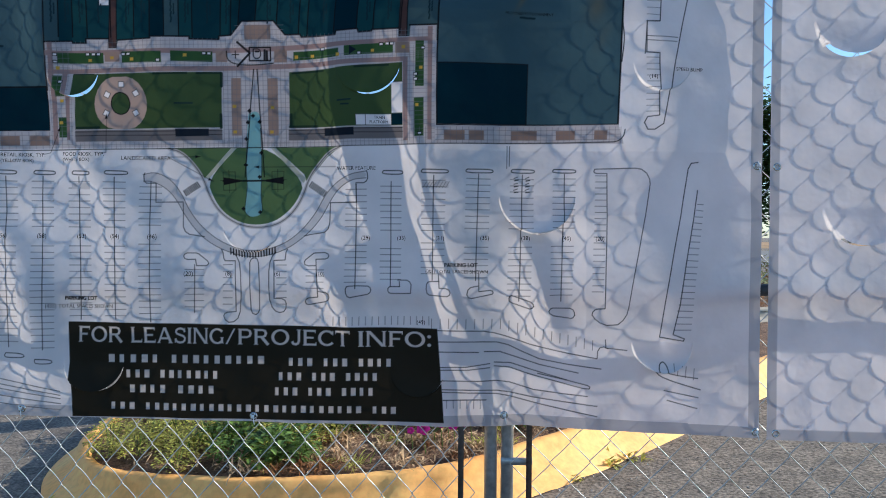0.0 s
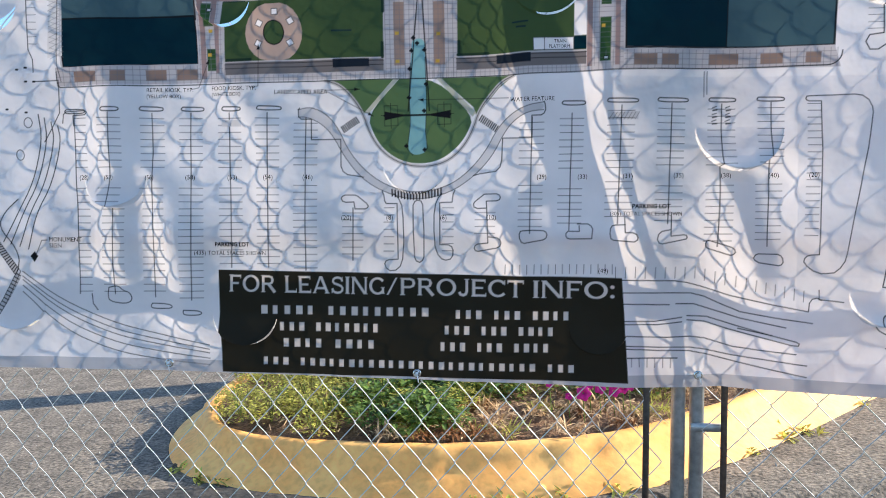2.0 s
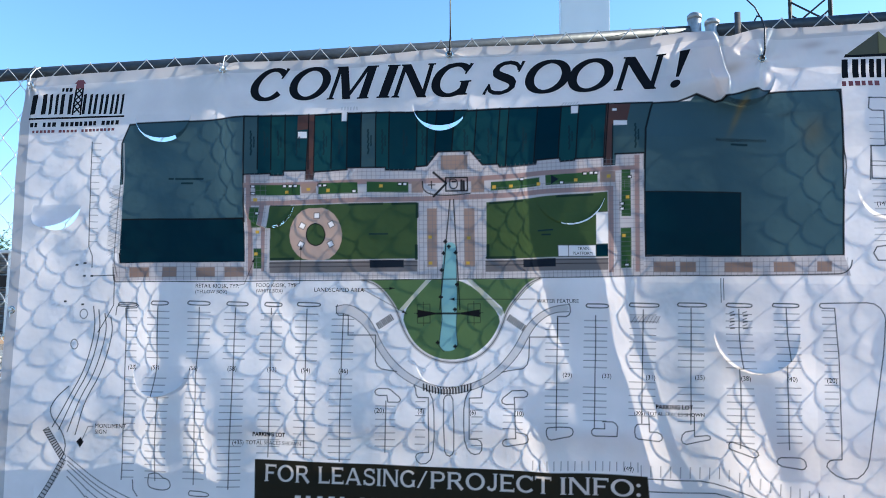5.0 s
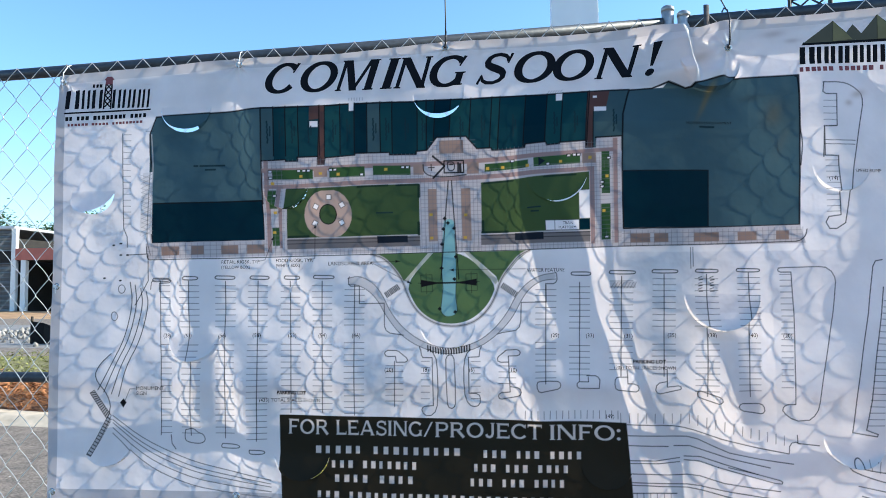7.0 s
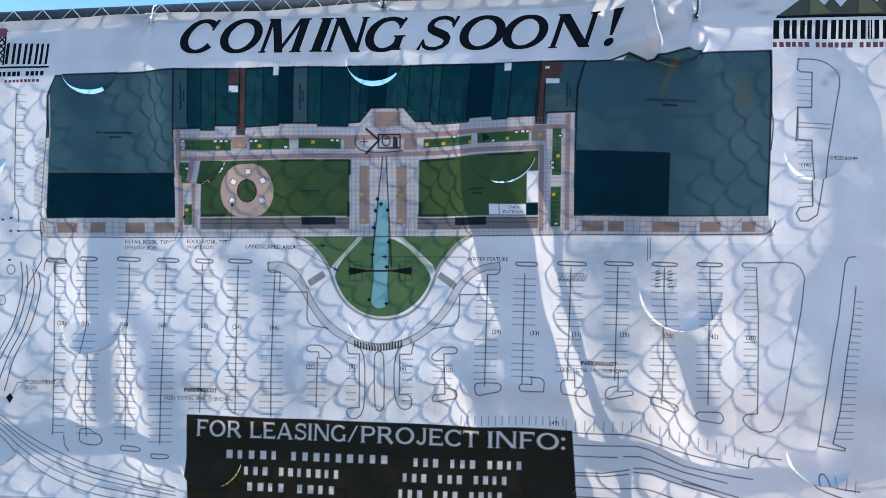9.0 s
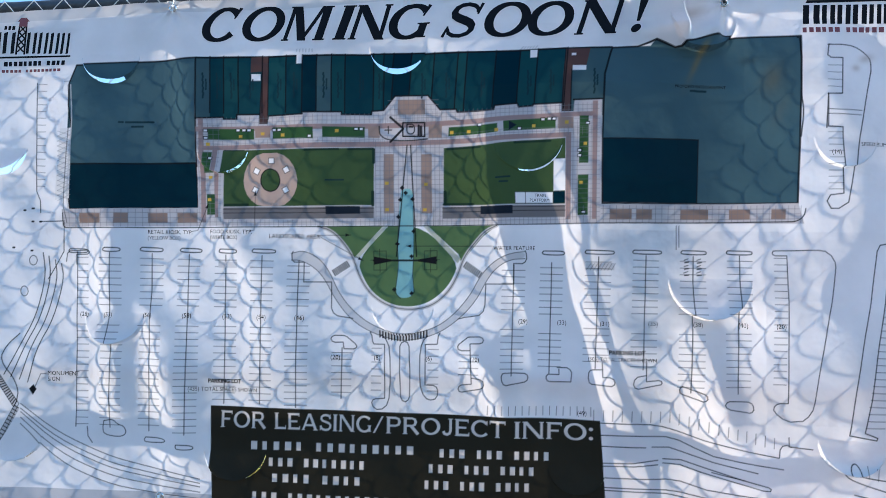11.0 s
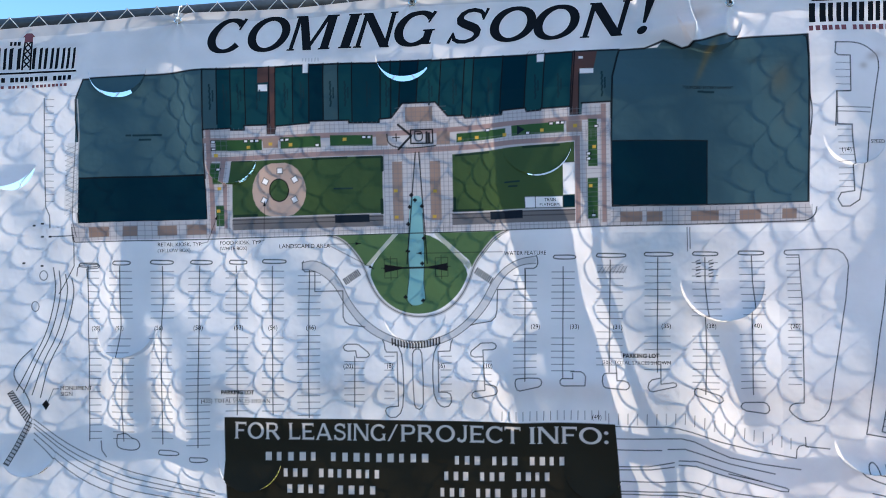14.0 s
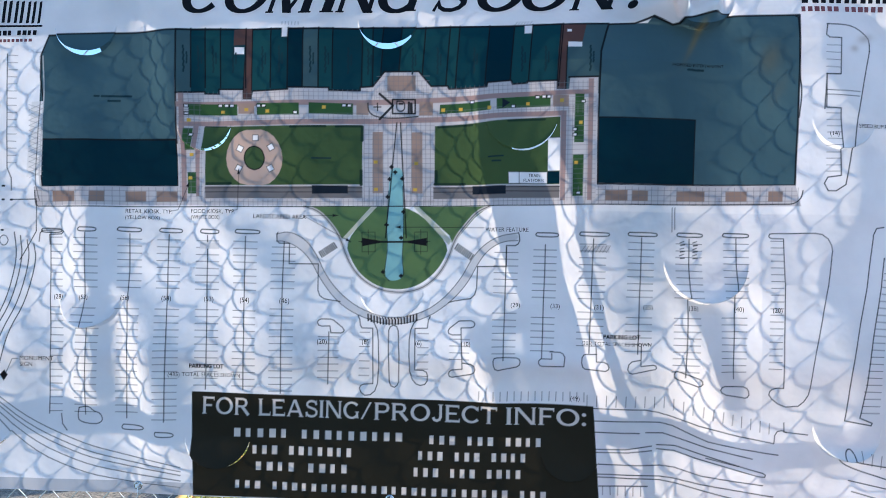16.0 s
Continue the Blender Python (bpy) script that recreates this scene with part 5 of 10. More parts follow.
line(0.0024, INK, [2.166, 0.699, 2.225, 0.680, 2.232, 0.674, 2.234, 0.666, 2.229, 0.660, 2.222, 0.658, 2.166, 0.676, 2.159, 0.681, 2.158, 0.690, 2.161, 0.697, 2.166, 0.699], False)
line(0.0024, INK, [2.294, 0.663, 2.349, 0.662, 2.358, 0.658, 2.363, 0.650, 2.364, 0.640, 2.359, 0.633, 2.352, 0.631, 2.296, 0.639, 2.285, 0.645, 2.281, 0.652, 2.286, 0.660, 2.294, 0.663], False)
line(0.0024, INK, [2.467, 1.080, 2.434, 1.080, 2.427, 1.083, 2.425, 1.087, 2.428, 1.093, 2.435, 1.094, 2.556, 1.097, 2.576, 1.094, 2.592, 1.082, 2.601, 1.063, 2.602, 1.048, 2.535, 0.666, 2.529, 0.644, 2.517, 0.626, 2.501, 0.613, 2.466, 0.610, 2.444, 0.618, 2.428, 0.630, 2.419, 0.642, 2.421, 0.651, 2.428, 0.658, 2.438, 0.661, 2.460, 0.662, 2.467, 1.080], False)
line(0.0024, INK, [1.548, 0.787, 1.523, 0.786, 1.513, 0.790, 1.511, 0.798, 1.515, 0.805, 1.541, 0.826, 1.547, 0.827, 1.577, 0.828, 1.585, 0.824, 1.588, 0.818, 1.585, 0.811, 1.577, 0.808, 1.548, 0.807, 1.553, 0.687, 1.523, 0.684, 1.516, 0.679, 1.514, 0.672, 1.517, 0.665, 1.525, 0.663, 1.578, 0.673, 1.587, 0.678, 1.590, 0.687, 1.587, 0.697, 1.579, 0.702, 1.554, 0.705], False)
line(0.0024, INK, [1.458, 0.838, 1.453, 0.828, 1.450, 0.804, 1.414, 0.802, 1.415, 0.682, 1.440, 0.681, 1.449, 0.676, 1.453, 0.666, 1.452, 0.650, 1.445, 0.640, 1.432, 0.637, 1.420, 0.641, 1.409, 0.654, 1.401, 0.678, 1.398, 0.721, 1.398, 0.768, 1.402, 0.798, 1.410, 0.817, 1.421, 0.828], False)
line(0.0024, INK, [1.246, 0.836, 1.251, 0.825, 1.253, 0.809, 1.258, 0.800, 1.290, 0.800, 1.294, 0.639, 1.267, 0.637, 1.258, 0.633, 1.255, 0.625, 1.260, 0.613, 1.271, 0.605, 1.287, 0.607, 1.300, 0.618, 1.307, 0.639, 1.310, 0.688, 1.308, 0.759, 1.304, 0.794, 1.294, 0.815, 1.280, 0.828], False)
line(0.0024, INK, [1.351, 0.810, 1.360, 0.807, 1.365, 0.795, 1.369, 0.720, 1.369, 0.646, 1.365, 0.636, 1.357, 0.630, 1.347, 0.634, 1.342, 0.645, 1.338, 0.720, 1.337, 0.795, 1.342, 0.806, 1.351, 0.810], False)
line(0.0024, INK, [1.167, 0.824, 1.138, 0.824, 1.130, 0.820, 1.127, 0.814, 1.131, 0.806, 1.140, 0.803, 1.164, 0.804, 1.167, 0.784, 1.197, 0.784, 1.203, 0.787, 1.206, 0.792, 1.201, 0.800, 1.175, 0.821, 1.167, 0.824], False)
line(0.0024, INK, [1.709, 1.086, 1.712, 1.078, 1.713, 1.062, 1.709, 1.053, 1.701, 1.048, 1.675, 1.048, 1.676, 0.987, 1.593, 0.986, 1.591, 0.924, 1.586, 0.904, 1.574, 0.892, 1.529, 0.885, 1.511, 0.880], False)
line(0.0024, INK, [1.004, 1.076, 1.001, 1.068, 1.002, 1.051, 1.009, 1.044, 1.039, 1.044, 1.040, 0.984, 1.126, 0.985, 1.127, 0.907, 1.133, 0.892, 1.146, 0.883, 1.192, 0.876], False)
# parking rows
line(0.0024, INK, [0.324, 1.066, 0.333, 0.528])
line(0.0018, INK, [0.324, 1.050, 0.362, 1.050])
line(0.0018, INK, [0.324, 1.029, 0.362, 1.029])
line(0.0018, INK, [0.325, 1.008, 0.362, 1.008])
line(0.0018, INK, [0.325, 0.988, 0.363, 0.987])
line(0.0018, INK, [0.325, 0.967, 0.363, 0.967])
line(0.0018, INK, [0.326, 0.946, 0.363, 0.946])
line(0.0018, INK, [0.326, 0.925, 0.364, 0.925])
line(0.0018, INK, [0.326, 0.905, 0.364, 0.905])
line(0.0018, INK, [0.328, 0.843, 0.365, 0.843])
line(0.0018, INK, [0.328, 0.822, 0.366, 0.822])
line(0.0018, INK, [0.328, 0.801, 0.366, 0.802])
line(0.0018, INK, [0.329, 0.781, 0.366, 0.781])
line(0.0018, INK, [0.329, 0.760, 0.367, 0.760])
line(0.0018, INK, [0.329, 0.740, 0.367, 0.740])
line(0.0018, INK, [0.330, 0.719, 0.367, 0.719])
line(0.0018, INK, [0.330, 0.699, 0.368, 0.699])
line(0.0018, INK, [0.331, 0.678, 0.368, 0.679])
line(0.0018, INK, [0.331, 0.658, 0.368, 0.658])
line(0.0018, INK, [0.331, 0.637, 0.369, 0.638])
line(0.0018, INK, [0.332, 0.617, 0.369, 0.617])
line(0.0018, INK, [0.332, 0.596, 0.369, 0.597])
line(0.0018, INK, [0.332, 0.576, 0.370, 0.577])
line(0.0018, INK, [0.333, 0.556, 0.370, 0.556])
line(0.0018, INK, [0.333, 0.535, 0.371, 0.536])
line(0.0024, INK, [0.437, 1.065, 0.445, 0.529])
line(0.0018, INK, [0.401, 1.050, 0.472, 1.049])
line(0.0018, INK, [0.402, 1.029, 0.473, 1.028])
line(0.0018, INK, [0.402, 1.008, 0.473, 1.008])
line(0.0018, INK, [0.402, 0.987, 0.473, 0.987])
line(0.0018, INK, [0.403, 0.967, 0.474, 0.966])
line(0.0018, INK, [0.403, 0.946, 0.474, 0.946])
line(0.0018, INK, [0.403, 0.925, 0.474, 0.925])
line(0.0018, INK, [0.404, 0.905, 0.474, 0.905])
line(0.0018, INK, [0.405, 0.843, 0.475, 0.843])
line(0.0018, INK, [0.405, 0.822, 0.476, 0.822])
line(0.0018, INK, [0.406, 0.802, 0.476, 0.802])
line(0.0018, INK, [0.406, 0.781, 0.476, 0.782])
line(0.0018, INK, [0.406, 0.761, 0.477, 0.761])
line(0.0018, INK, [0.407, 0.740, 0.477, 0.741])
line(0.0018, INK, [0.407, 0.720, 0.477, 0.720])
line(0.0018, INK, [0.407, 0.699, 0.477, 0.700])
line(0.0018, INK, [0.408, 0.679, 0.478, 0.680])
line(0.0018, INK, [0.408, 0.658, 0.478, 0.659])
line(0.0018, INK, [0.408, 0.638, 0.478, 0.639])
line(0.0018, INK, [0.409, 0.618, 0.479, 0.619])
line(0.0018, INK, [0.409, 0.597, 0.479, 0.598])
line(0.0018, INK, [0.409, 0.577, 0.479, 0.578])
line(0.0018, INK, [0.410, 0.557, 0.480, 0.558])
line(0.0018, INK, [0.410, 0.536, 0.480, 0.537])
line(0.0024, INK, [0.561, 1.064, 0.568, 0.521])
line(0.0018, INK, [0.526, 1.049, 0.596, 1.048])
line(0.0018, INK, [0.527, 1.028, 0.597, 1.028])
line(0.0018, INK, [0.527, 1.007, 0.597, 1.007])
line(0.0018, INK, [0.527, 0.987, 0.597, 0.987])
line(0.0018, INK, [0.527, 0.966, 0.597, 0.966])
line(0.0018, INK, [0.528, 0.946, 0.598, 0.946])
line(0.0018, INK, [0.528, 0.925, 0.598, 0.925])
line(0.0018, INK, [0.528, 0.905, 0.598, 0.905])
line(0.0018, INK, [0.529, 0.843, 0.599, 0.843])
line(0.0018, INK, [0.529, 0.823, 0.599, 0.823])
line(0.0018, INK, [0.530, 0.802, 0.599, 0.802])
line(0.0018, INK, [0.530, 0.782, 0.600, 0.782])
line(0.0018, INK, [0.530, 0.761, 0.600, 0.762])
line(0.0018, INK, [0.530, 0.741, 0.600, 0.741])
line(0.0018, INK, [0.531, 0.721, 0.600, 0.721])
line(0.0018, INK, [0.531, 0.700, 0.601, 0.701])
line(0.0018, INK, [0.531, 0.680, 0.601, 0.681])
line(0.0018, INK, [0.532, 0.660, 0.601, 0.660])
line(0.0018, INK, [0.532, 0.639, 0.601, 0.640])
line(0.0018, INK, [0.532, 0.619, 0.602, 0.620])
line(0.0018, INK, [0.532, 0.599, 0.602, 0.600])
line(0.0018, INK, [0.533, 0.579, 0.602, 0.580])
line(0.0018, INK, [0.533, 0.558, 0.602, 0.559])
line(0.0018, INK, [0.533, 0.538, 0.602, 0.539])
line(0.0024, INK, [0.678, 1.064, 0.684, 0.514])
line(0.0018, INK, [0.644, 1.048, 0.713, 1.048])
line(0.0018, INK, [0.644, 1.027, 0.713, 1.027])
line(0.0018, INK, [0.644, 1.007, 0.714, 1.007])
line(0.0018, INK, [0.644, 0.986, 0.714, 0.986])
line(0.0018, INK, [0.645, 0.966, 0.714, 0.966])
line(0.0018, INK, [0.645, 0.945, 0.714, 0.945])
line(0.0018, INK, [0.645, 0.925, 0.714, 0.925])
line(0.0018, INK, [0.645, 0.905, 0.714, 0.905])
line(0.0018, INK, [0.646, 0.843, 0.715, 0.843])
line(0.0018, INK, [0.646, 0.823, 0.715, 0.823])
line(0.0018, INK, [0.646, 0.803, 0.715, 0.803])
line(0.0018, INK, [0.647, 0.782, 0.716, 0.783])
line(0.0018, INK, [0.647, 0.762, 0.716, 0.762])
line(0.0018, INK, [0.647, 0.742, 0.716, 0.742])
line(0.0018, INK, [0.647, 0.721, 0.716, 0.722])
line(0.0018, INK, [0.647, 0.701, 0.716, 0.702])
line(0.0018, INK, [0.648, 0.681, 0.717, 0.682])
line(0.0018, INK, [0.648, 0.661, 0.717, 0.661])
line(0.0018, INK, [0.648, 0.641, 0.717, 0.641])
line(0.0018, INK, [0.648, 0.620, 0.717, 0.621])
line(0.0018, INK, [0.648, 0.600, 0.717, 0.601])
line(0.0018, INK, [0.649, 0.580, 0.717, 0.581])
line(0.0018, INK, [0.649, 0.560, 0.718, 0.561])
line(0.0018, INK, [0.649, 0.540, 0.718, 0.541])
line(0.0018, INK, [0.649, 0.520, 0.718, 0.521])
line(0.0024, INK, [0.796, 1.063, 0.800, 0.611])
line(0.0018, INK, [0.762, 1.047, 0.831, 1.047])
line(0.0018, INK, [0.762, 1.027, 0.831, 1.026])
line(0.0018, INK, [0.762, 1.006, 0.831, 1.006])
line(0.0018, INK, [0.762, 0.986, 0.831, 0.986])
line(0.0018, INK, [0.763, 0.966, 0.831, 0.965])
line(0.0018, INK, [0.763, 0.945, 0.831, 0.945])
line(0.0018, INK, [0.763, 0.925, 0.832, 0.925])
line(0.0018, INK, [0.763, 0.904, 0.832, 0.904])
line(0.0018, INK, [0.764, 0.844, 0.832, 0.844])
line(0.0018, INK, [0.764, 0.823, 0.832, 0.824])
line(0.0018, INK, [0.764, 0.803, 0.832, 0.803])
line(0.0018, INK, [0.764, 0.783, 0.832, 0.783])
line(0.0018, INK, [0.764, 0.763, 0.833, 0.763])
line(0.0018, INK, [0.764, 0.742, 0.833, 0.743])
line(0.0018, INK, [0.765, 0.722, 0.833, 0.723])
line(0.0018, INK, [0.765, 0.702, 0.833, 0.703])
line(0.0018, INK, [0.765, 0.682, 0.833, 0.683])
line(0.0018, INK, [0.765, 0.662, 0.833, 0.663])
line(0.0018, INK, [0.765, 0.642, 0.833, 0.643])
line(0.0018, INK, [0.765, 0.622, 0.833, 0.623])
line(0.0024, INK, [0.911, 1.062, 0.913, 0.613])
line(0.0018, INK, [0.877, 1.047, 0.945, 1.046])
line(0.0018, INK, [0.877, 1.026, 0.945, 1.026])
line(0.0018, INK, [0.877, 1.006, 0.945, 1.006])
line(0.0018, INK, [0.877, 0.986, 0.945, 0.985])
line(0.0018, INK, [0.878, 0.965, 0.946, 0.965])
line(0.0018, INK, [0.878, 0.945, 0.946, 0.945])
line(0.0018, INK, [0.878, 0.925, 0.946, 0.925])
line(0.0018, INK, [0.878, 0.904, 0.946, 0.904])
line(0.0018, INK, [0.878, 0.844, 0.946, 0.844])
line(0.0018, INK, [0.878, 0.824, 0.946, 0.824])
line(0.0018, INK, [0.878, 0.804, 0.946, 0.804])
line(0.0018, INK, [0.879, 0.783, 0.946, 0.784])
line(0.0018, INK, [0.879, 0.763, 0.946, 0.764])
line(0.0018, INK, [0.879, 0.743, 0.946, 0.744])
line(0.0018, INK, [0.879, 0.723, 0.946, 0.724])
line(0.0018, INK, [0.879, 0.703, 0.947, 0.704])
line(0.0018, INK, [0.879, 0.683, 0.947, 0.684])
line(0.0018, INK, [0.879, 0.663, 0.947, 0.664])
line(0.0018, INK, [0.879, 0.643, 0.947, 0.644])
line(0.0018, INK, [0.879, 0.623, 0.947, 0.624])
line(0.0024, INK, [1.023, 1.048, 1.024, 0.605])
line(0.0018, INK, [0.989, 1.032, 1.057, 1.032])
line(0.0018, INK, [0.989, 1.012, 1.057, 1.012])
line(0.0018, INK, [0.989, 0.992, 1.057, 0.991])
line(0.0018, INK, [0.989, 0.971, 1.057, 0.971])
line(0.0018, INK, [0.989, 0.951, 1.057, 0.951])
line(0.0018, INK, [0.989, 0.931, 1.057, 0.931])
line(0.0018, INK, [0.990, 0.911, 1.057, 0.911])
line(0.0018, INK, [0.990, 0.851, 1.057, 0.851])
line(0.0018, INK, [0.990, 0.831, 1.057, 0.831])
line(0.0018, INK, [0.990, 0.810, 1.057, 0.811])
line(0.0018, INK, [0.990, 0.790, 1.057, 0.791])
line(0.0018, INK, [0.990, 0.770, 1.057, 0.771])
line(0.0018, INK, [0.990, 0.750, 1.057, 0.751])
line(0.0018, INK, [0.990, 0.730, 1.057, 0.731])
line(0.0018, INK, [0.990, 0.711, 1.057, 0.711])
line(0.0018, INK, [0.990, 0.691, 1.057, 0.691])
line(0.0018, INK, [0.990, 0.671, 1.057, 0.671])
line(0.0018, INK, [0.990, 0.651, 1.057, 0.651])
line(0.0018, INK, [0.990, 0.631, 1.057, 0.632])
line(0.0018, INK, [0.990, 0.611, 1.057, 0.612])
line(0.0026, INK, [0.298, 1.076, 0.355, 1.076, 0.361, 1.070, 0.355, 1.064, 0.298, 1.064, 0.292, 1.070, 0.298, 1.076])
line(0.0026, INK, [0.418, 1.081, 0.464, 1.081, 0.470, 1.075, 0.464, 1.069, 0.418, 1.069, 0.411, 1.075, 0.418, 1.081])
line(0.0026, INK, [0.530, 1.083, 0.590, 1.082, 0.596, 1.076, 0.590, 1.070, 0.530, 1.071, 0.524, 1.077, 0.530, 1.083])
line(0.0026, INK, [0.654, 1.082, 0.713, 1.081, 0.719, 1.075, 0.713, 1.069, 0.654, 1.070, 0.647, 1.076, 0.654, 1.082])
line(0.0026, INK, [0.778, 1.081, 0.827, 1.080, 0.833, 1.074, 0.827, 1.068, 0.778, 1.069, 0.772, 1.075, 0.778, 1.081])
line(0.0026, INK, [0.885, 1.082, 0.947, 1.081, 0.953, 1.075, 0.947, 1.070, 0.885, 1.070, 0.879, 1.076, 0.885, 1.082])
area(PALEGREY, [0.772, 1.043, 0.833, 1.043, 0.833, 1.023, 0.772, 1.024])
area(PALEGREY, [1.888, 1.051, 1.971, 1.053, 1.970, 1.032, 1.887, 1.031])
line(0.0014, INK, [1.891, 1.033, 1.903, 1.051])
line(0.0014, INK, [1.901, 1.032, 1.913, 1.051])
line(0.0014, INK, [1.911, 1.032, 1.923, 1.051])
line(0.0014, INK, [1.922, 1.032, 1.933, 1.051])
line(0.0014, INK, [1.932, 1.032, 1.943, 1.051])
line(0.0014, INK, [1.942, 1.032, 1.953, 1.051])
line(0.0014, INK, [1.952, 1.032, 1.963, 1.051])
line(0.0014, INK, [1.962, 1.032, 1.973, 1.051])
line(0.0024, INK, [1.676, 1.043, 1.671, 0.715])
line(0.0018, INK, [1.642, 1.028, 1.709, 1.028])
line(0.0018, INK, [1.641, 1.009, 1.709, 1.008])
line(0.0018, INK, [1.641, 0.989, 1.709, 0.989])
line(0.0018, INK, [1.641, 0.969, 1.708, 0.969])
line(0.0018, INK, [1.641, 0.950, 1.708, 0.950])
line(0.0018, INK, [1.640, 0.930, 1.708, 0.930])
line(0.0018, INK, [1.640, 0.911, 1.707, 0.910])
line(0.0018, INK, [1.639, 0.852, 1.707, 0.852])
line(0.0018, INK, [1.639, 0.832, 1.706, 0.832])
line(0.0018, INK, [1.639, 0.813, 1.706, 0.813])
line(0.0018, INK, [1.639, 0.793, 1.706, 0.794])
line(0.0018, INK, [1.638, 0.774, 1.705, 0.774])
line(0.0018, INK, [1.638, 0.754, 1.705, 0.755])
line(0.0018, INK, [1.638, 0.735, 1.705, 0.735])
line(0.0024, INK, [1.788, 1.052, 1.783, 0.725])
line(0.0018, INK, [1.754, 1.037, 1.821, 1.037])
line(0.0018, INK, [1.754, 1.018, 1.821, 1.017])
line(0.0018, INK, [1.754, 0.998, 1.820, 0.998])
line(0.0018, INK, [1.753, 0.978, 1.820, 0.978])
line(0.0018, INK, [1.753, 0.959, 1.820, 0.959])
line(0.0018, INK, [1.753, 0.939, 1.819, 0.939])
line(0.0018, INK, [1.752, 0.920, 1.819, 0.920])
line(0.0018, INK, [1.752, 0.900, 1.819, 0.900])
line(0.0018, INK, [1.751, 0.842, 1.818, 0.842])
line(0.0018, INK, [1.751, 0.823, 1.817, 0.823])
line(0.0018, INK, [1.750, 0.803, 1.817, 0.803])
line(0.0018, INK, [1.750, 0.784, 1.817, 0.784])
line(0.0018, INK, [1.750, 0.764, 1.816, 0.765])
line(0.0018, INK, [1.750, 0.745, 1.816, 0.745])
line(0.0024, INK, [1.925, 1.070, 1.919, 0.744])
line(0.0018, INK, [1.888, 1.055, 1.961, 1.055])
line(0.0018, INK, [1.888, 1.036, 1.961, 1.035])
line(0.0018, INK, [1.887, 1.016, 1.961, 1.016])
line(0.0018, INK, [1.887, 0.997, 1.960, 0.996])
line(0.0018, INK, [1.886, 0.977, 1.960, 0.977])
line(0.0018, INK, [1.886, 0.958, 1.959, 0.958])
line(0.0018, INK, [1.886, 0.938, 1.959, 0.938])
line(0.0018, INK, [1.885, 0.919, 1.959, 0.919])
line(0.0018, INK, [1.885, 0.900, 1.958, 0.900])
line(0.0018, INK, [1.884, 0.861, 1.957, 0.861])
line(0.0018, INK, [1.884, 0.841, 1.957, 0.842])
line(0.0018, INK, [1.884, 0.822, 1.957, 0.822])
line(0.0018, INK, [1.883, 0.803, 1.956, 0.803])
line(0.0018, INK, [1.883, 0.784, 1.956, 0.784])
line(0.0018, INK, [1.883, 0.764, 1.956, 0.765])
line(0.0024, INK, [2.062, 1.076, 2.055, 0.745])
line(0.0018, INK, [2.026, 1.062, 2.098, 1.061])
line(0.0018, INK, [2.025, 1.042, 2.098, 1.042])
line(0.0018, INK, [2.025, 1.023, 2.097, 1.022])
line(0.0018, INK, [2.024, 1.003, 2.097, 1.003])
line(0.0018, INK, [2.024, 0.984, 2.096, 0.984])
line(0.0018, INK, [2.023, 0.965, 2.096, 0.965])
line(0.0018, INK, [2.023, 0.945, 2.095, 0.945])
line(0.0018, INK, [2.023, 0.926, 2.095, 0.926])
line(0.0018, INK, [2.022, 0.907, 2.095, 0.907])
line(0.0018, INK, [2.021, 0.849, 2.093, 0.849])
line(0.0018, INK, [2.020, 0.830, 2.093, 0.830])
line(0.0018, INK, [2.020, 0.811, 2.092, 0.811])
line(0.0018, INK, [2.020, 0.792, 2.092, 0.792])
line(0.0018, INK, [2.019, 0.773, 2.091, 0.773])
line(0.0018, INK, [2.019, 0.753, 2.091, 0.754])
line(0.0024, INK, [2.198, 1.075, 2.188, 0.682])
line(0.0018, INK, [2.161, 1.061, 2.233, 1.060])
line(0.0018, INK, [2.161, 1.041, 2.233, 1.041])
line(0.0018, INK, [2.160, 1.022, 2.232, 1.022])
line(0.0018, INK, [2.160, 1.003, 2.232, 1.002])
line(0.0018, INK, [2.159, 0.984, 2.231, 0.983])
line(0.0018, INK, [2.159, 0.964, 2.231, 0.964])
line(0.0018, INK, [2.158, 0.945, 2.230, 0.945])
line(0.0018, INK, [2.158, 0.926, 2.230, 0.926])
line(0.0018, INK, [2.157, 0.907, 2.229, 0.907])
line(0.0018, INK, [2.156, 0.849, 2.227, 0.850])
line(0.0018, INK, [2.156, 0.830, 2.227, 0.831])
line(0.0018, INK, [2.155, 0.811, 2.226, 0.812])
line(0.0018, INK, [2.155, 0.792, 2.226, 0.793])
line(0.0018, INK, [2.154, 0.773, 2.225, 0.774])
line(0.0018, INK, [2.154, 0.754, 2.225, 0.755])
line(0.0018, INK, [2.153, 0.735, 2.224, 0.736])
line(0.0018, INK, [2.153, 0.716, 2.224, 0.717])
line(0.0018, INK, [2.152, 0.697, 2.223, 0.698])
line(0.0024, INK, [2.332, 1.078, 2.320, 0.684])
line(0.0018, INK, [2.296, 1.063, 2.367, 1.063])
line(0.0018, INK, [2.295, 1.044, 2.366, 1.044])
line(0.0018, INK, [2.295, 1.025, 2.365, 1.025])
line(0.0018, INK, [2.294, 1.006, 2.365, 1.005])
line(0.0018, INK, [2.293, 0.987, 2.364, 0.986])
line(0.0018, INK, [2.293, 0.968, 2.364, 0.967])
line(0.0018, INK, [2.292, 0.949, 2.363, 0.948])
line(0.0018, INK, [2.292, 0.929, 2.363, 0.929])
line(0.0018, INK, [2.291, 0.910, 2.362, 0.910])
line(0.0018, INK, [2.290, 0.853, 2.360, 0.854])
line(0.0018, INK, [2.289, 0.834, 2.360, 0.835])
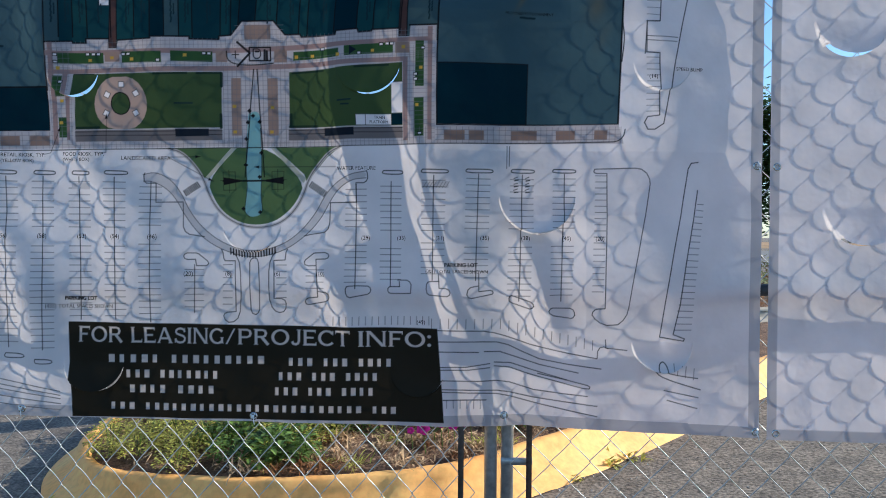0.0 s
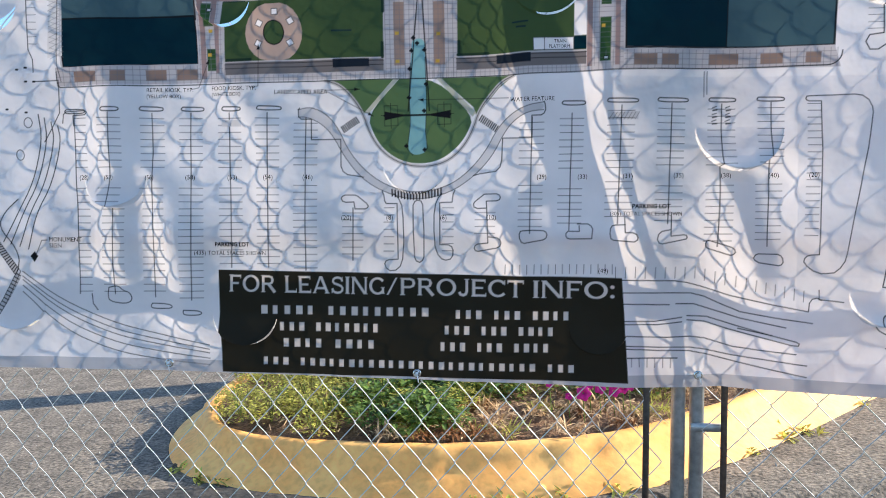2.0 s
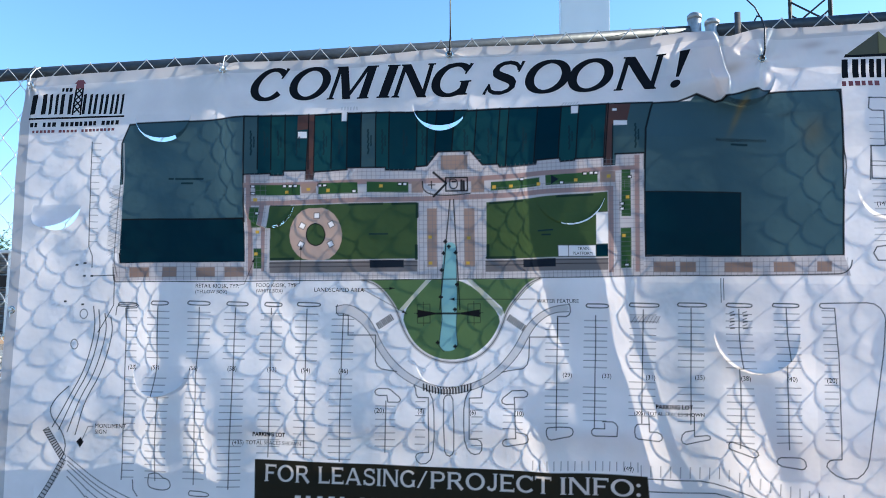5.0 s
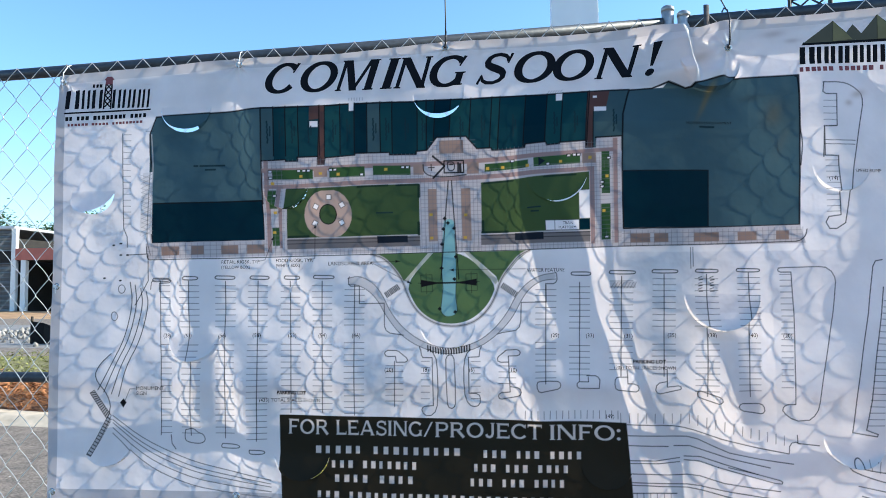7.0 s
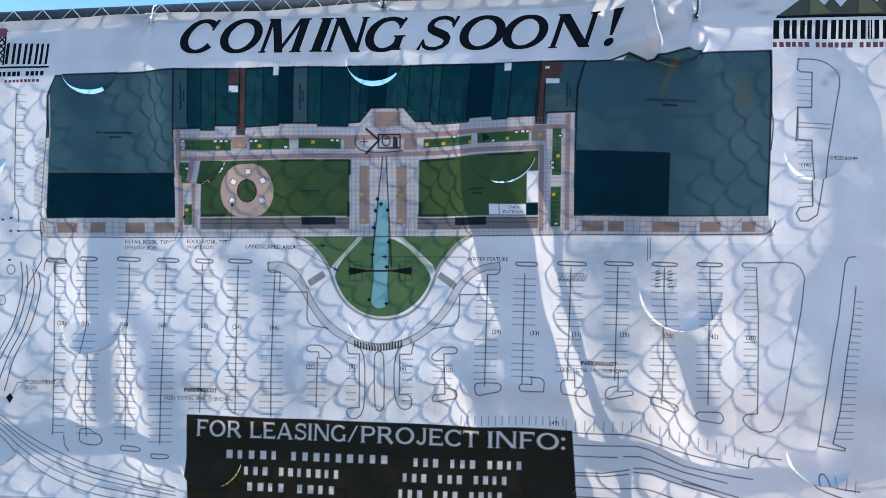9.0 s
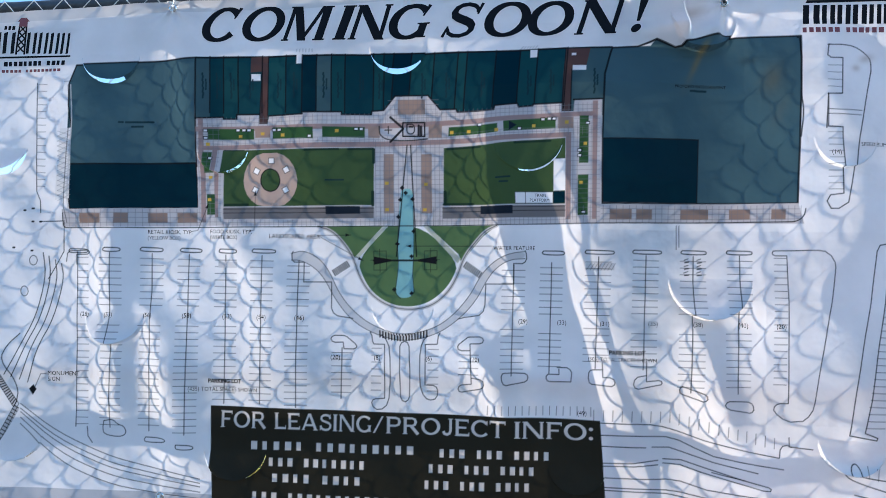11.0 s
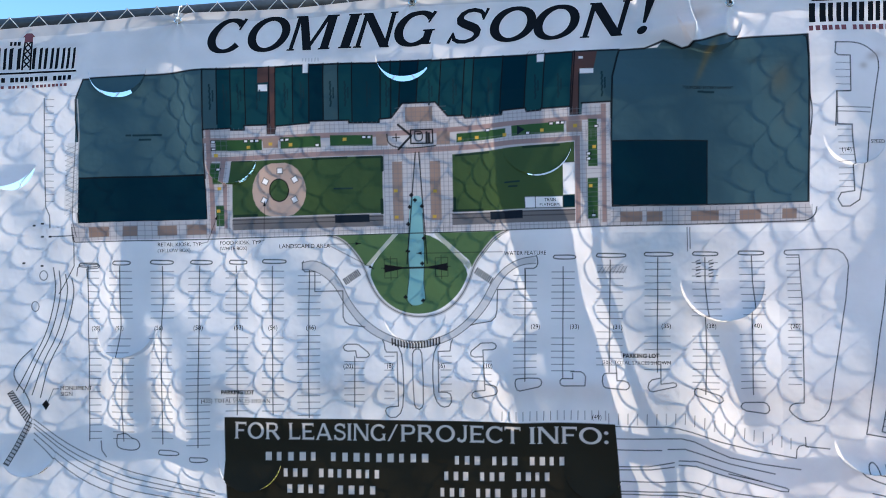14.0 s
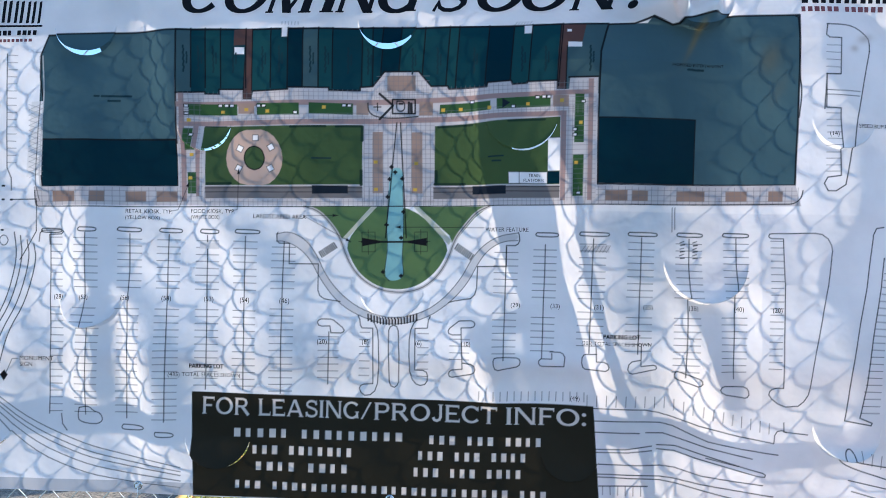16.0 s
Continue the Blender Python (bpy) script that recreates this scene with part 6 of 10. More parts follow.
line(0.0018, INK, [2.289, 0.815, 2.359, 0.816])
line(0.0018, INK, [2.288, 0.797, 2.359, 0.797])
line(0.0018, INK, [2.288, 0.778, 2.358, 0.778])
line(0.0018, INK, [2.287, 0.759, 2.357, 0.759])
line(0.0018, INK, [2.287, 0.740, 2.357, 0.740])
line(0.0018, INK, [2.286, 0.721, 2.356, 0.721])
line(0.0018, INK, [2.285, 0.702, 2.356, 0.703])
line(0.0018, INK, [2.430, 1.073, 2.465, 1.073])
line(0.0018, INK, [2.430, 1.054, 2.465, 1.054])
line(0.0018, INK, [2.429, 1.035, 2.464, 1.035])
line(0.0018, INK, [2.429, 1.016, 2.464, 1.016])
line(0.0018, INK, [2.428, 0.997, 2.463, 0.997])
line(0.0018, INK, [2.427, 0.978, 2.462, 0.978])
line(0.0018, INK, [2.427, 0.959, 2.462, 0.959])
line(0.0018, INK, [2.426, 0.940, 2.461, 0.940])
line(0.0018, INK, [2.426, 0.921, 2.461, 0.921])
line(0.0018, INK, [2.425, 0.902, 2.460, 0.902])
line(0.0018, INK, [2.424, 0.883, 2.459, 0.883])
line(0.0018, INK, [2.424, 0.865, 2.459, 0.865])
line(0.0018, INK, [2.423, 0.846, 2.458, 0.846])
line(0.0018, INK, [2.423, 0.827, 2.458, 0.827])
line(0.0018, INK, [2.422, 0.808, 2.457, 0.808])
line(0.0018, INK, [2.421, 0.789, 2.456, 0.789])
line(0.0018, INK, [2.421, 0.770, 2.456, 0.771])
line(0.0018, INK, [2.420, 0.752, 2.455, 0.752])
line(0.0018, INK, [2.420, 0.733, 2.455, 0.733])
line(0.0018, INK, [2.419, 0.714, 2.454, 0.714])
line(0.0026, INK, [1.764, 1.086, 1.822, 1.086, 1.827, 1.080, 1.822, 1.074, 1.764, 1.075, 1.759, 1.081, 1.764, 1.086])
line(0.0026, INK, [1.890, 1.089, 1.966, 1.088, 1.971, 1.083, 1.966, 1.077, 1.890, 1.078, 1.885, 1.083, 1.890, 1.089])
line(0.0026, INK, [2.028, 1.091, 2.102, 1.091, 2.108, 1.085, 2.102, 1.080, 2.028, 1.080, 2.022, 1.086, 2.028, 1.091])
line(0.0026, INK, [2.168, 1.092, 2.232, 1.091, 2.237, 1.086, 2.232, 1.080, 2.167, 1.081, 2.162, 1.087, 2.168, 1.092])
line(0.0026, INK, [2.298, 1.093, 2.364, 1.092, 2.369, 1.087, 2.364, 1.081, 2.298, 1.082, 2.293, 1.087, 2.298, 1.093])
line(0.0024, INK, [1.161, 0.787, 1.161, 0.635])
line(0.0018, INK, [1.131, 0.772, 1.190, 0.772])
line(0.0018, INK, [1.131, 0.752, 1.190, 0.752])
line(0.0018, INK, [1.131, 0.732, 1.190, 0.732])
line(0.0018, INK, [1.131, 0.712, 1.190, 0.712])
line(0.0018, INK, [1.131, 0.692, 1.190, 0.693])
line(0.0018, INK, [1.131, 0.672, 1.190, 0.673])
line(0.0018, INK, [1.131, 0.653, 1.190, 0.653])
line(0.0018, INK, [1.516, 0.774, 1.573, 0.774])
line(0.0018, INK, [1.516, 0.754, 1.572, 0.754])
line(0.0018, INK, [1.516, 0.734, 1.572, 0.735])
line(0.0018, INK, [1.515, 0.715, 1.572, 0.715])
line(0.0018, INK, [1.252, 0.787, 1.281, 0.788])
line(0.0018, INK, [1.423, 0.788, 1.454, 0.788])
line(0.0018, INK, [1.252, 0.766, 1.281, 0.767])
line(0.0018, INK, [1.423, 0.767, 1.453, 0.768])
line(0.0018, INK, [1.252, 0.746, 1.281, 0.746])
line(0.0018, INK, [1.423, 0.747, 1.453, 0.747])
line(0.0018, INK, [1.252, 0.725, 1.281, 0.725])
line(0.0018, INK, [1.423, 0.726, 1.453, 0.726])
line(0.0018, INK, [1.252, 0.704, 1.281, 0.704])
line(0.0018, INK, [1.422, 0.705, 1.453, 0.705])
line(0.0018, INK, [1.252, 0.683, 1.281, 0.683])
line(0.0018, INK, [1.422, 0.684, 1.453, 0.685])
line(0.0018, INK, [1.252, 0.662, 1.281, 0.662])
line(0.0018, INK, [1.422, 0.664, 1.453, 0.664])
# site edge: drive, trees, sign and outer road lines
line(0.0024, INK, [0.172, 1.598, 0.184, 1.255, 0.197, 1.225, 0.198, 1.188])
line(0.0016, INK, [0.177, 1.594, 0.205, 1.593])
line(0.0016, INK, [0.177, 1.572, 0.205, 1.571])
line(0.0016, INK, [0.178, 1.550, 0.206, 1.550])
line(0.0016, INK, [0.178, 1.529, 0.206, 1.528])
line(0.0016, INK, [0.179, 1.507, 0.207, 1.507])
line(0.0016, INK, [0.179, 1.486, 0.207, 1.485])
line(0.0016, INK, [0.179, 1.464, 0.207, 1.463])
line(0.0016, INK, [0.180, 1.442, 0.208, 1.442])
line(0.0016, INK, [0.180, 1.421, 0.208, 1.420])
line(0.0016, INK, [0.181, 1.399, 0.209, 1.399])
line(0.0016, INK, [0.181, 1.378, 0.209, 1.377])
line(0.0016, INK, [0.182, 1.356, 0.210, 1.356])
line(0.0016, INK, [0.182, 1.335, 0.210, 1.334])
line(0.0016, INK, [0.183, 1.314, 0.211, 1.313])
line(0.0016, INK, [0.183, 1.292, 0.211, 1.292])
line(0.0016, INK, [0.184, 1.271, 0.211, 1.270])
line(0.0016, INK, [0.262, 1.602, 0.290, 1.603])
area((0.72, 0.76, 0.82), [0.257, 1.452, 0.293, 1.455, 0.291, 1.234, 0.244, 1.228])
line(0.0014, JOINT, [0.248, 1.444, 0.291, 1.431])
line(0.0014, JOINT, [0.249, 1.428, 0.291, 1.447])
line(0.0014, JOINT, [0.249, 1.428, 0.292, 1.415])
line(0.0014, JOINT, [0.249, 1.412, 0.291, 1.432])
line(0.0014, JOINT, [0.249, 1.413, 0.292, 1.400])
line(0.0014, JOINT, [0.249, 1.397, 0.292, 1.416])
line(0.0014, JOINT, [0.249, 1.397, 0.292, 1.384])
line(0.0014, JOINT, [0.250, 1.381, 0.292, 1.401])
line(0.0014, JOINT, [0.250, 1.382, 0.293, 1.369])
line(0.0014, JOINT, [0.250, 1.366, 0.292, 1.385])
line(0.0014, JOINT, [0.250, 1.366, 0.293, 1.353])
line(0.0014, JOINT, [0.250, 1.350, 0.292, 1.370])
line(0.0014, JOINT, [0.250, 1.351, 0.293, 1.338])
line(0.0014, JOINT, [0.251, 1.335, 0.293, 1.354])
line(0.0014, JOINT, [0.251, 1.335, 0.293, 1.322])
line(0.0014, JOINT, [0.251, 1.319, 0.293, 1.339])
line(0.0014, JOINT, [0.251, 1.320, 0.294, 1.307])
line(0.0014, JOINT, [0.251, 1.304, 0.293, 1.323])
line(0.0014, JOINT, [0.251, 1.304, 0.294, 1.292])
line(0.0014, JOINT, [0.252, 1.288, 0.294, 1.308])
line(0.0014, JOINT, [0.252, 1.289, 0.294, 1.276])
line(0.0014, JOINT, [0.252, 1.273, 0.294, 1.292])
line(0.0014, JOINT, [0.252, 1.274, 0.295, 1.261])
line(0.0014, JOINT, [0.252, 1.257, 0.294, 1.277])
line(0.0014, JOINT, [0.252, 1.258, 0.295, 1.245])
line(0.0014, JOINT, [0.252, 1.242, 0.295, 1.262])
line(0.0014, JOINT, [0.252, 1.243, 0.295, 1.230])
line(0.0014, JOINT, [0.253, 1.226, 0.295, 1.246])
line(0.003, CONCRETE, [0.284, 1.591, 0.295, 1.467, 0.288, 1.366, 0.283, 1.207, 0.298, 1.183])
line(0.002, INK, [0.276, 1.591, 0.284, 1.468, 0.278, 1.366, 0.272, 1.208, 0.284, 1.159])
line(0.0024, INK, [0.275, 1.159, 0.277, 1.068, 0.228, 0.982])
line(0.0024, INK, [0.199, 1.160, 0.275, 1.163])
line(0.0026, INK, [0.209, 1.063, 0.220, 0.982, 0.192, 0.862, 0.139, 0.762, 0.099, 0.683])
line(0.0026, INK, [0.227, 1.053, 0.236, 0.982, 0.209, 0.862, 0.156, 0.763, 0.121, 0.676])
line(0.0026, INK, [0.248, 1.041, 0.258, 0.982, 0.230, 0.862, 0.178, 0.763, 0.149, 0.669])
line(0.0026, INK, [0.269, 1.029, 0.279, 0.982, 0.252, 0.862, 0.199, 0.763, 0.176, 0.661])
line(0.0026, INK, [0.143, 0.810, 0.101, 0.772, 0.081, 0.726, 0.140, 0.663, 0.152, 0.604, 0.076, 0.464])
area(CONCRETE, [0.071, 0.672, 0.086, 0.682, 0.143, 0.608, 0.135, 0.584])
area(CONCRETE, [0.141, 0.594, 0.152, 0.574, 0.087, 0.453, 0.070, 0.460])
line(0.002, INK, [0.071, 0.672, 0.086, 0.682, 0.152, 0.594, 0.087, 0.453, 0.070, 0.460, 0.135, 0.584, 0.071, 0.672])
for k in range(13):
    f = k / 12
    line(0.0026, INK, [0.071 + 0.064 * f, 0.672 - 0.088 * f, 0.090 + 0.056 * f, 0.674 - 0.072 * f])
    line(0.0026, INK, [0.138 - 0.066 * f, 0.588 - 0.126 * f, 0.152 - 0.066 * f, 0.580 - 0.124 * f])
area(INK, [0.182, 0.640, 0.195, 0.654, 0.206, 0.640, 0.195, 0.622])
line(0.002, INK, [0.201, 0.648, 0.217, 0.687, 0.234, 0.688])
line(0.0022, INK, [0.158, 0.594, 0.280, 0.507, 0.426, 0.447, 0.569, 0.411, 0.731, 0.380])
line(0.0022, INK, [0.158, 0.580, 0.280, 0.488, 0.426, 0.428, 0.570, 0.394, 0.731, 0.367])
line(0.0022, INK, [0.159, 0.569, 0.280, 0.472, 0.426, 0.412, 0.570, 0.380, 0.731, 0.356])
line(0.0022, INK, [0.159, 0.552, 0.281, 0.448, 0.427, 0.389, 0.570, 0.359, 0.732, 0.340])
line(0.0022, INK, [0.159, 0.533, 0.281, 0.421, 0.427, 0.362, 0.570, 0.335, 0.732, 0.321])
line(0.0022, INK, [0.191, 1.039, 0.187, 1.027, 0.178, 1.023, 0.169, 1.028, 0.165, 1.039, 0.169, 1.050, 0.178, 1.055, 0.187, 1.050, 0.191, 1.039])
line(0.0022, INK, [0.165, 0.942, 0.162, 0.931, 0.153, 0.926, 0.144, 0.931, 0.140, 0.942, 0.143, 0.954, 0.152, 0.959, 0.161, 0.954, 0.165, 0.942])
line(0.005, INK, [0.147, 1.195, 0.151, 1.195])
line(0.005, INK, [0.172, 1.201, 0.177, 1.201])
line(0.005, INK, [0.173, 1.160, 0.177, 1.160])
line(0.005, INK, [0.197, 1.160, 0.201, 1.160])
line(0.005, INK, [0.113, 1.078, 0.117, 1.078])
line(0.005, INK, [0.171, 1.069, 0.175, 1.069])
line(0.0024, INK, [0.424, 0.548, 0.455, 0.555, 0.470, 0.539, 0.490, 0.534, 0.497, 0.511, 0.476, 0.499, 0.425, 0.506, 0.420, 0.525, 0.424, 0.548])
line(0.0024, INK, [0.558, 0.502, 0.619, 0.501, 0.625, 0.488, 0.558, 0.486, 0.552, 0.494, 0.558, 0.502])
line(0.0024, INK, [0.660, 0.484, 0.710, 0.483, 0.714, 0.470, 0.662, 0.469, 0.658, 0.477, 0.660, 0.484])
line(0.0024, INK, [0.369, 0.528, 0.373, 0.499, 0.388, 0.480])
# road along the frontage
line(0.0024, INK, [1.928, 0.584, 2.078, 0.585, 2.113, 0.580, 2.148, 0.571, 2.227, 0.546, 2.340, 0.522, 2.435, 0.505, 2.437, 0.529, 2.444, 0.540, 2.457, 0.543, 2.470, 0.537], False)
line(0.0024, INK, [1.928, 0.548, 2.078, 0.551, 2.122, 0.551, 2.157, 0.543, 2.201, 0.523, 2.253, 0.502, 2.340, 0.487, 2.448, 0.472], False)
line(0.0024, INK, [1.928, 0.516, 2.064, 0.517], False)
line(0.0024, INK, [2.082, 0.520, 2.130, 0.521, 2.183, 0.505, 2.253, 0.484, 2.375, 0.459], False)
line(0.0024, INK, [1.928, 0.466, 2.024, 0.469, 2.099, 0.482], False)
line(0.0024, INK, [1.928, 0.457, 2.033, 0.460, 2.099, 0.469], False)
line(0.0024, INK, [2.113, 0.487, 2.165, 0.486, 2.236, 0.465, 2.340, 0.436, 2.404, 0.420, 2.412, 0.415, 2.410, 0.409, 2.391, 0.410, 2.218, 0.454], False)
line(0.0024, INK, [2.113, 0.475, 2.161, 0.472, 2.218, 0.454], False)
line(0.0024, INK, [1.928, 0.423, 2.059, 0.424, 2.121, 0.429, 2.161, 0.425, 2.235, 0.404, 2.322, 0.393, 2.404, 0.385], False)
line(0.0024, INK, [1.928, 0.395, 2.033, 0.395, 2.121, 0.398, 2.161, 0.394, 2.235, 0.380, 2.434, 0.353], False)
line(0.0024, INK, [1.928, 0.387, 2.033, 0.386, 2.121, 0.388, 2.169, 0.380, 2.252, 0.360, 2.356, 0.337, 2.434, 0.321], False)
line(0.0024, INK, [2.249, 0.455, 2.340, 0.436], False)
line(0.0024, INK, [2.462, 0.565, 2.463, 0.539, 2.530, 0.532], False)
line(0.0018, INK, [1.603, 0.625, 1.602, 0.599])
line(0.0018, INK, [1.623, 0.625, 1.623, 0.599])
line(0.0018, INK, [1.644, 0.625, 1.644, 0.599])
line(0.0018, INK, [1.664, 0.625, 1.664, 0.599])
line(0.0018, INK, [1.685, 0.626, 1.684, 0.600])
line(0.0018, INK, [1.705, 0.626, 1.705, 0.600])
line(0.0018, INK, [1.726, 0.626, 1.725, 0.600])
line(0.0018, INK, [1.746, 0.626, 1.746, 0.600])
line(0.0018, INK, [1.766, 0.627, 1.766, 0.601])
line(0.0018, INK, [1.786, 0.627, 1.786, 0.601])
line(0.0018, INK, [1.807, 0.627, 1.806, 0.601])
line(0.0018, INK, [1.827, 0.627, 1.826, 0.601])
line(0.0018, INK, [1.847, 0.627, 1.847, 0.602])
line(0.0018, INK, [1.867, 0.628, 1.867, 0.602])
line(0.0018, INK, [1.887, 0.628, 1.887, 0.602])
line(0.0018, INK, [1.907, 0.628, 1.907, 0.602])
line(0.0018, INK, [1.916, 0.621, 1.916, 0.590])
line(0.0018, INK, [1.944, 0.621, 1.943, 0.590])
line(0.0018, INK, [1.971, 0.622, 1.970, 0.591])
line(0.0018, INK, [1.998, 0.622, 1.997, 0.591])
line(0.0018, INK, [2.025, 0.622, 2.024, 0.591])
line(0.0018, INK, [2.052, 0.623, 2.051, 0.592])
line(0.0018, INK, [2.079, 0.623, 2.078, 0.592])
line(0.0018, INK, [2.106, 0.623, 2.105, 0.592])
line(0.0018, INK, [2.133, 0.624, 2.132, 0.593])
line(0.0018, INK, [2.159, 0.618, 2.158, 0.587])
line(0.0018, INK, [2.186, 0.612, 2.185, 0.581])
line(0.0018, INK, [2.212, 0.607, 2.211, 0.576])
line(0.0018, INK, [2.239, 0.601, 2.238, 0.570])
line(0.0018, INK, [2.265, 0.595, 2.264, 0.565])
line(0.0018, INK, [2.291, 0.590, 2.290, 0.559])
line(0.0018, INK, [2.317, 0.584, 2.316, 0.554])
line(0.0018, INK, [2.343, 0.579, 2.342, 0.548])
line(0.0018, INK, [2.369, 0.573, 2.368, 0.543])
line(0.0018, INK, [2.395, 0.568, 2.394, 0.537])
line(0.0018, INK, [2.421, 0.562, 2.420, 0.532])
line(0.0026, INK, [1.952, 0.361, 2.088, 0.366])
line(0.0018, INK, [1.963, 0.361, 1.963, 0.336])
line(0.0018, INK, [1.984, 0.362, 1.985, 0.337])
line(0.0018, INK, [2.006, 0.362, 2.006, 0.337])
line(0.0018, INK, [2.027, 0.362, 2.027, 0.337])
line(0.0018, INK, [2.049, 0.362, 2.049, 0.337])
line(0.0018, INK, [2.070, 0.363, 2.070, 0.337])
# service drive beside the dark block
line(0.0026, INK, [2.753, 1.118, 2.731, 1.114, 2.721, 1.096, 2.633, 0.575, 2.707, 0.562, 2.710, 0.569, 2.675, 0.583, 2.697, 0.672, 2.750, 1.030], False)
line(0.0018, INK, [2.749, 0.987, 2.768, 0.986])
line(0.0018, INK, [2.746, 0.968, 2.766, 0.966])
line(0.0018, INK, [2.742, 0.948, 2.765, 0.947])
line(0.0018, INK, [2.739, 0.929, 2.763, 0.927])
line(0.0018, INK, [2.735, 0.909, 2.761, 0.908])
line(0.0018, INK, [2.732, 0.890, 2.759, 0.888])
line(0.0018, INK, [2.728, 0.870, 2.757, 0.869])
line(0.0018, INK, [2.725, 0.851, 2.755, 0.849])
line(0.0018, INK, [2.721, 0.831, 2.753, 0.830])
line(0.0018, INK, [2.718, 0.812, 2.752, 0.810])
line(0.0018, INK, [2.714, 0.792, 2.750, 0.791])
line(0.0018, INK, [2.711, 0.773, 2.748, 0.771])
line(0.0018, INK, [2.708, 0.753, 2.746, 0.752])
line(0.0018, INK, [2.704, 0.734, 2.744, 0.732])
line(0.0018, INK, [2.701, 0.714, 2.742, 0.713])
line(0.0018, INK, [2.697, 0.695, 2.740, 0.693])
line(0.0018, INK, [2.694, 0.675, 2.739, 0.674])
line(0.0018, INK, [2.690, 0.656, 2.737, 0.654])
line(0.0018, INK, [2.687, 0.636, 2.735, 0.635])
line(0.0018, INK, [2.683, 0.616, 2.733, 0.615])
line(0.0018, INK, [2.680, 0.597, 2.731, 0.596])
line(0.0026, INK, [2.762, 0.405, 2.641, 0.443, 2.620, 0.466, 2.623, 0.493, 2.637, 0.502, 2.648, 0.484, 2.648, 0.458, 2.754, 0.441])
line(0.0024, INK, [2.647, 0.404, 2.755, 0.380])
line(0.0024, INK, [2.656, 0.372, 2.752, 0.345])
line(0.0018, INK, [2.669, 0.494, 2.666, 0.458])
line(0.0018, INK, [2.694, 0.487, 2.691, 0.451])
line(0.0018, INK, [2.718, 0.480, 2.715, 0.444])
line(0.0018, INK, [2.743, 0.473, 2.740, 0.437])
line(0.0026, INK, [2.594, 1.702, 2.648, 1.702, 2.679, 1.692, 2.710, 1.664, 2.714, 1.642])
line(0.0026, INK, [2.714, 1.642, 2.714, 1.623])
line(0.0026, INK, [2.592, 1.702, 2.600, 1.702])
line(0.0026, INK, [2.594, 1.702, 2.589, 1.669, 2.598, 1.661, 2.632, 1.660, 2.630, 1.553, 2.589, 1.552, 2.585, 1.453], False)
line(0.002, INK, [2.589, 1.507, 2.686, 1.504])
line(0.002, INK, [2.589, 1.494, 2.684, 1.491])
line(0.0016, INK, [2.590, 1.638, 2.632, 1.637])
line(0.0016, INK, [2.589, 1.617, 2.631, 1.616])
line(0.0016, INK, [2.589, 1.595, 2.630, 1.594])
line(0.0016, INK, [2.588, 1.574, 2.629, 1.572])
line(0.0016, INK, [2.587, 1.552, 2.628, 1.551])
line(0.003, INK, [2.506, 1.726, 2.515, 1.726, 2.511, 1.555, 2.520, 1.502, 2.511, 1.427])
line(0.0026, INK, [2.589, 1.553, 2.590, 1.457, 2.631, 1.455, 2.633, 1.263, 2.596, 1.258, 2.586, 1.240, 2.597, 1.219, 2.619, 1.219, 2.646, 1.237, 2.714, 1.623], False)
line(0.0016, INK, [2.590, 1.441, 2.631, 1.441])
line(0.0016, INK, [2.591, 1.422, 2.631, 1.422])
line(0.0016, INK, [2.591, 1.404, 2.631, 1.404])
line(0.0016, INK, [2.591, 1.385, 2.632, 1.386])
line(0.0016, INK, [2.591, 1.367, 2.632, 1.367])
line(0.0016, INK, [2.592, 1.349, 2.632, 1.349])
line(0.0016, INK, [2.592, 1.330, 2.632, 1.330])
line(0.0016, INK, [2.592, 1.312, 2.632, 1.312])
line(0.0016, INK, [2.592, 1.293, 2.633, 1.293])
line(0.0016, INK, [2.592, 1.275, 2.633, 1.275])
# kerb line along the fronts, bays with wheelchair marks, and a rusty streak
line(0.0026, INK, [0.269, 1.188, 0.272, 1.147, 0.286, 1.139, 2.479, 1.178, 2.504, 1.182, 2.521, 1.197, 2.525, 1.218])
line(0.002, INK, [2.150, 1.164, 2.149, 1.095])
line(0.002, INK, [2.158, 1.164, 2.157, 1.102])
line(0.0022, INK, [2.172, 1.064, 2.183, 1.068])
line(0.003, INK, [2.174, 1.057, 2.185, 1.059])
line(0.0022, INK, [2.208, 1.064, 2.219, 1.068])
line(0.003, INK, [2.210, 1.056, 2.221, 1.058])
line(0.0022, INK, [2.172, 1.046, 2.183, 1.049])
line(0.003, INK, [2.173, 1.038, 2.184, 1.040])
line(0.0022, INK, [2.208, 1.045, 2.218, 1.049])
line(0.003, INK, [2.209, 1.038, 2.220, 1.040])
line(0.0022, INK, [2.171, 1.027, 2.182, 1.031])
line(0.003, INK, [2.173, 1.020, 2.184, 1.021])
line(0.0022, INK, [2.207, 1.027, 2.218, 1.031])
line(0.003, INK, [2.209, 1.020, 2.220, 1.021])
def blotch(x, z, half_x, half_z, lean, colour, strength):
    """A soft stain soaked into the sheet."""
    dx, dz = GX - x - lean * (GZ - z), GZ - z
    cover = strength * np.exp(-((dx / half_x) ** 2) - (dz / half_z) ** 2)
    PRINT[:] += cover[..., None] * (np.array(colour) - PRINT)


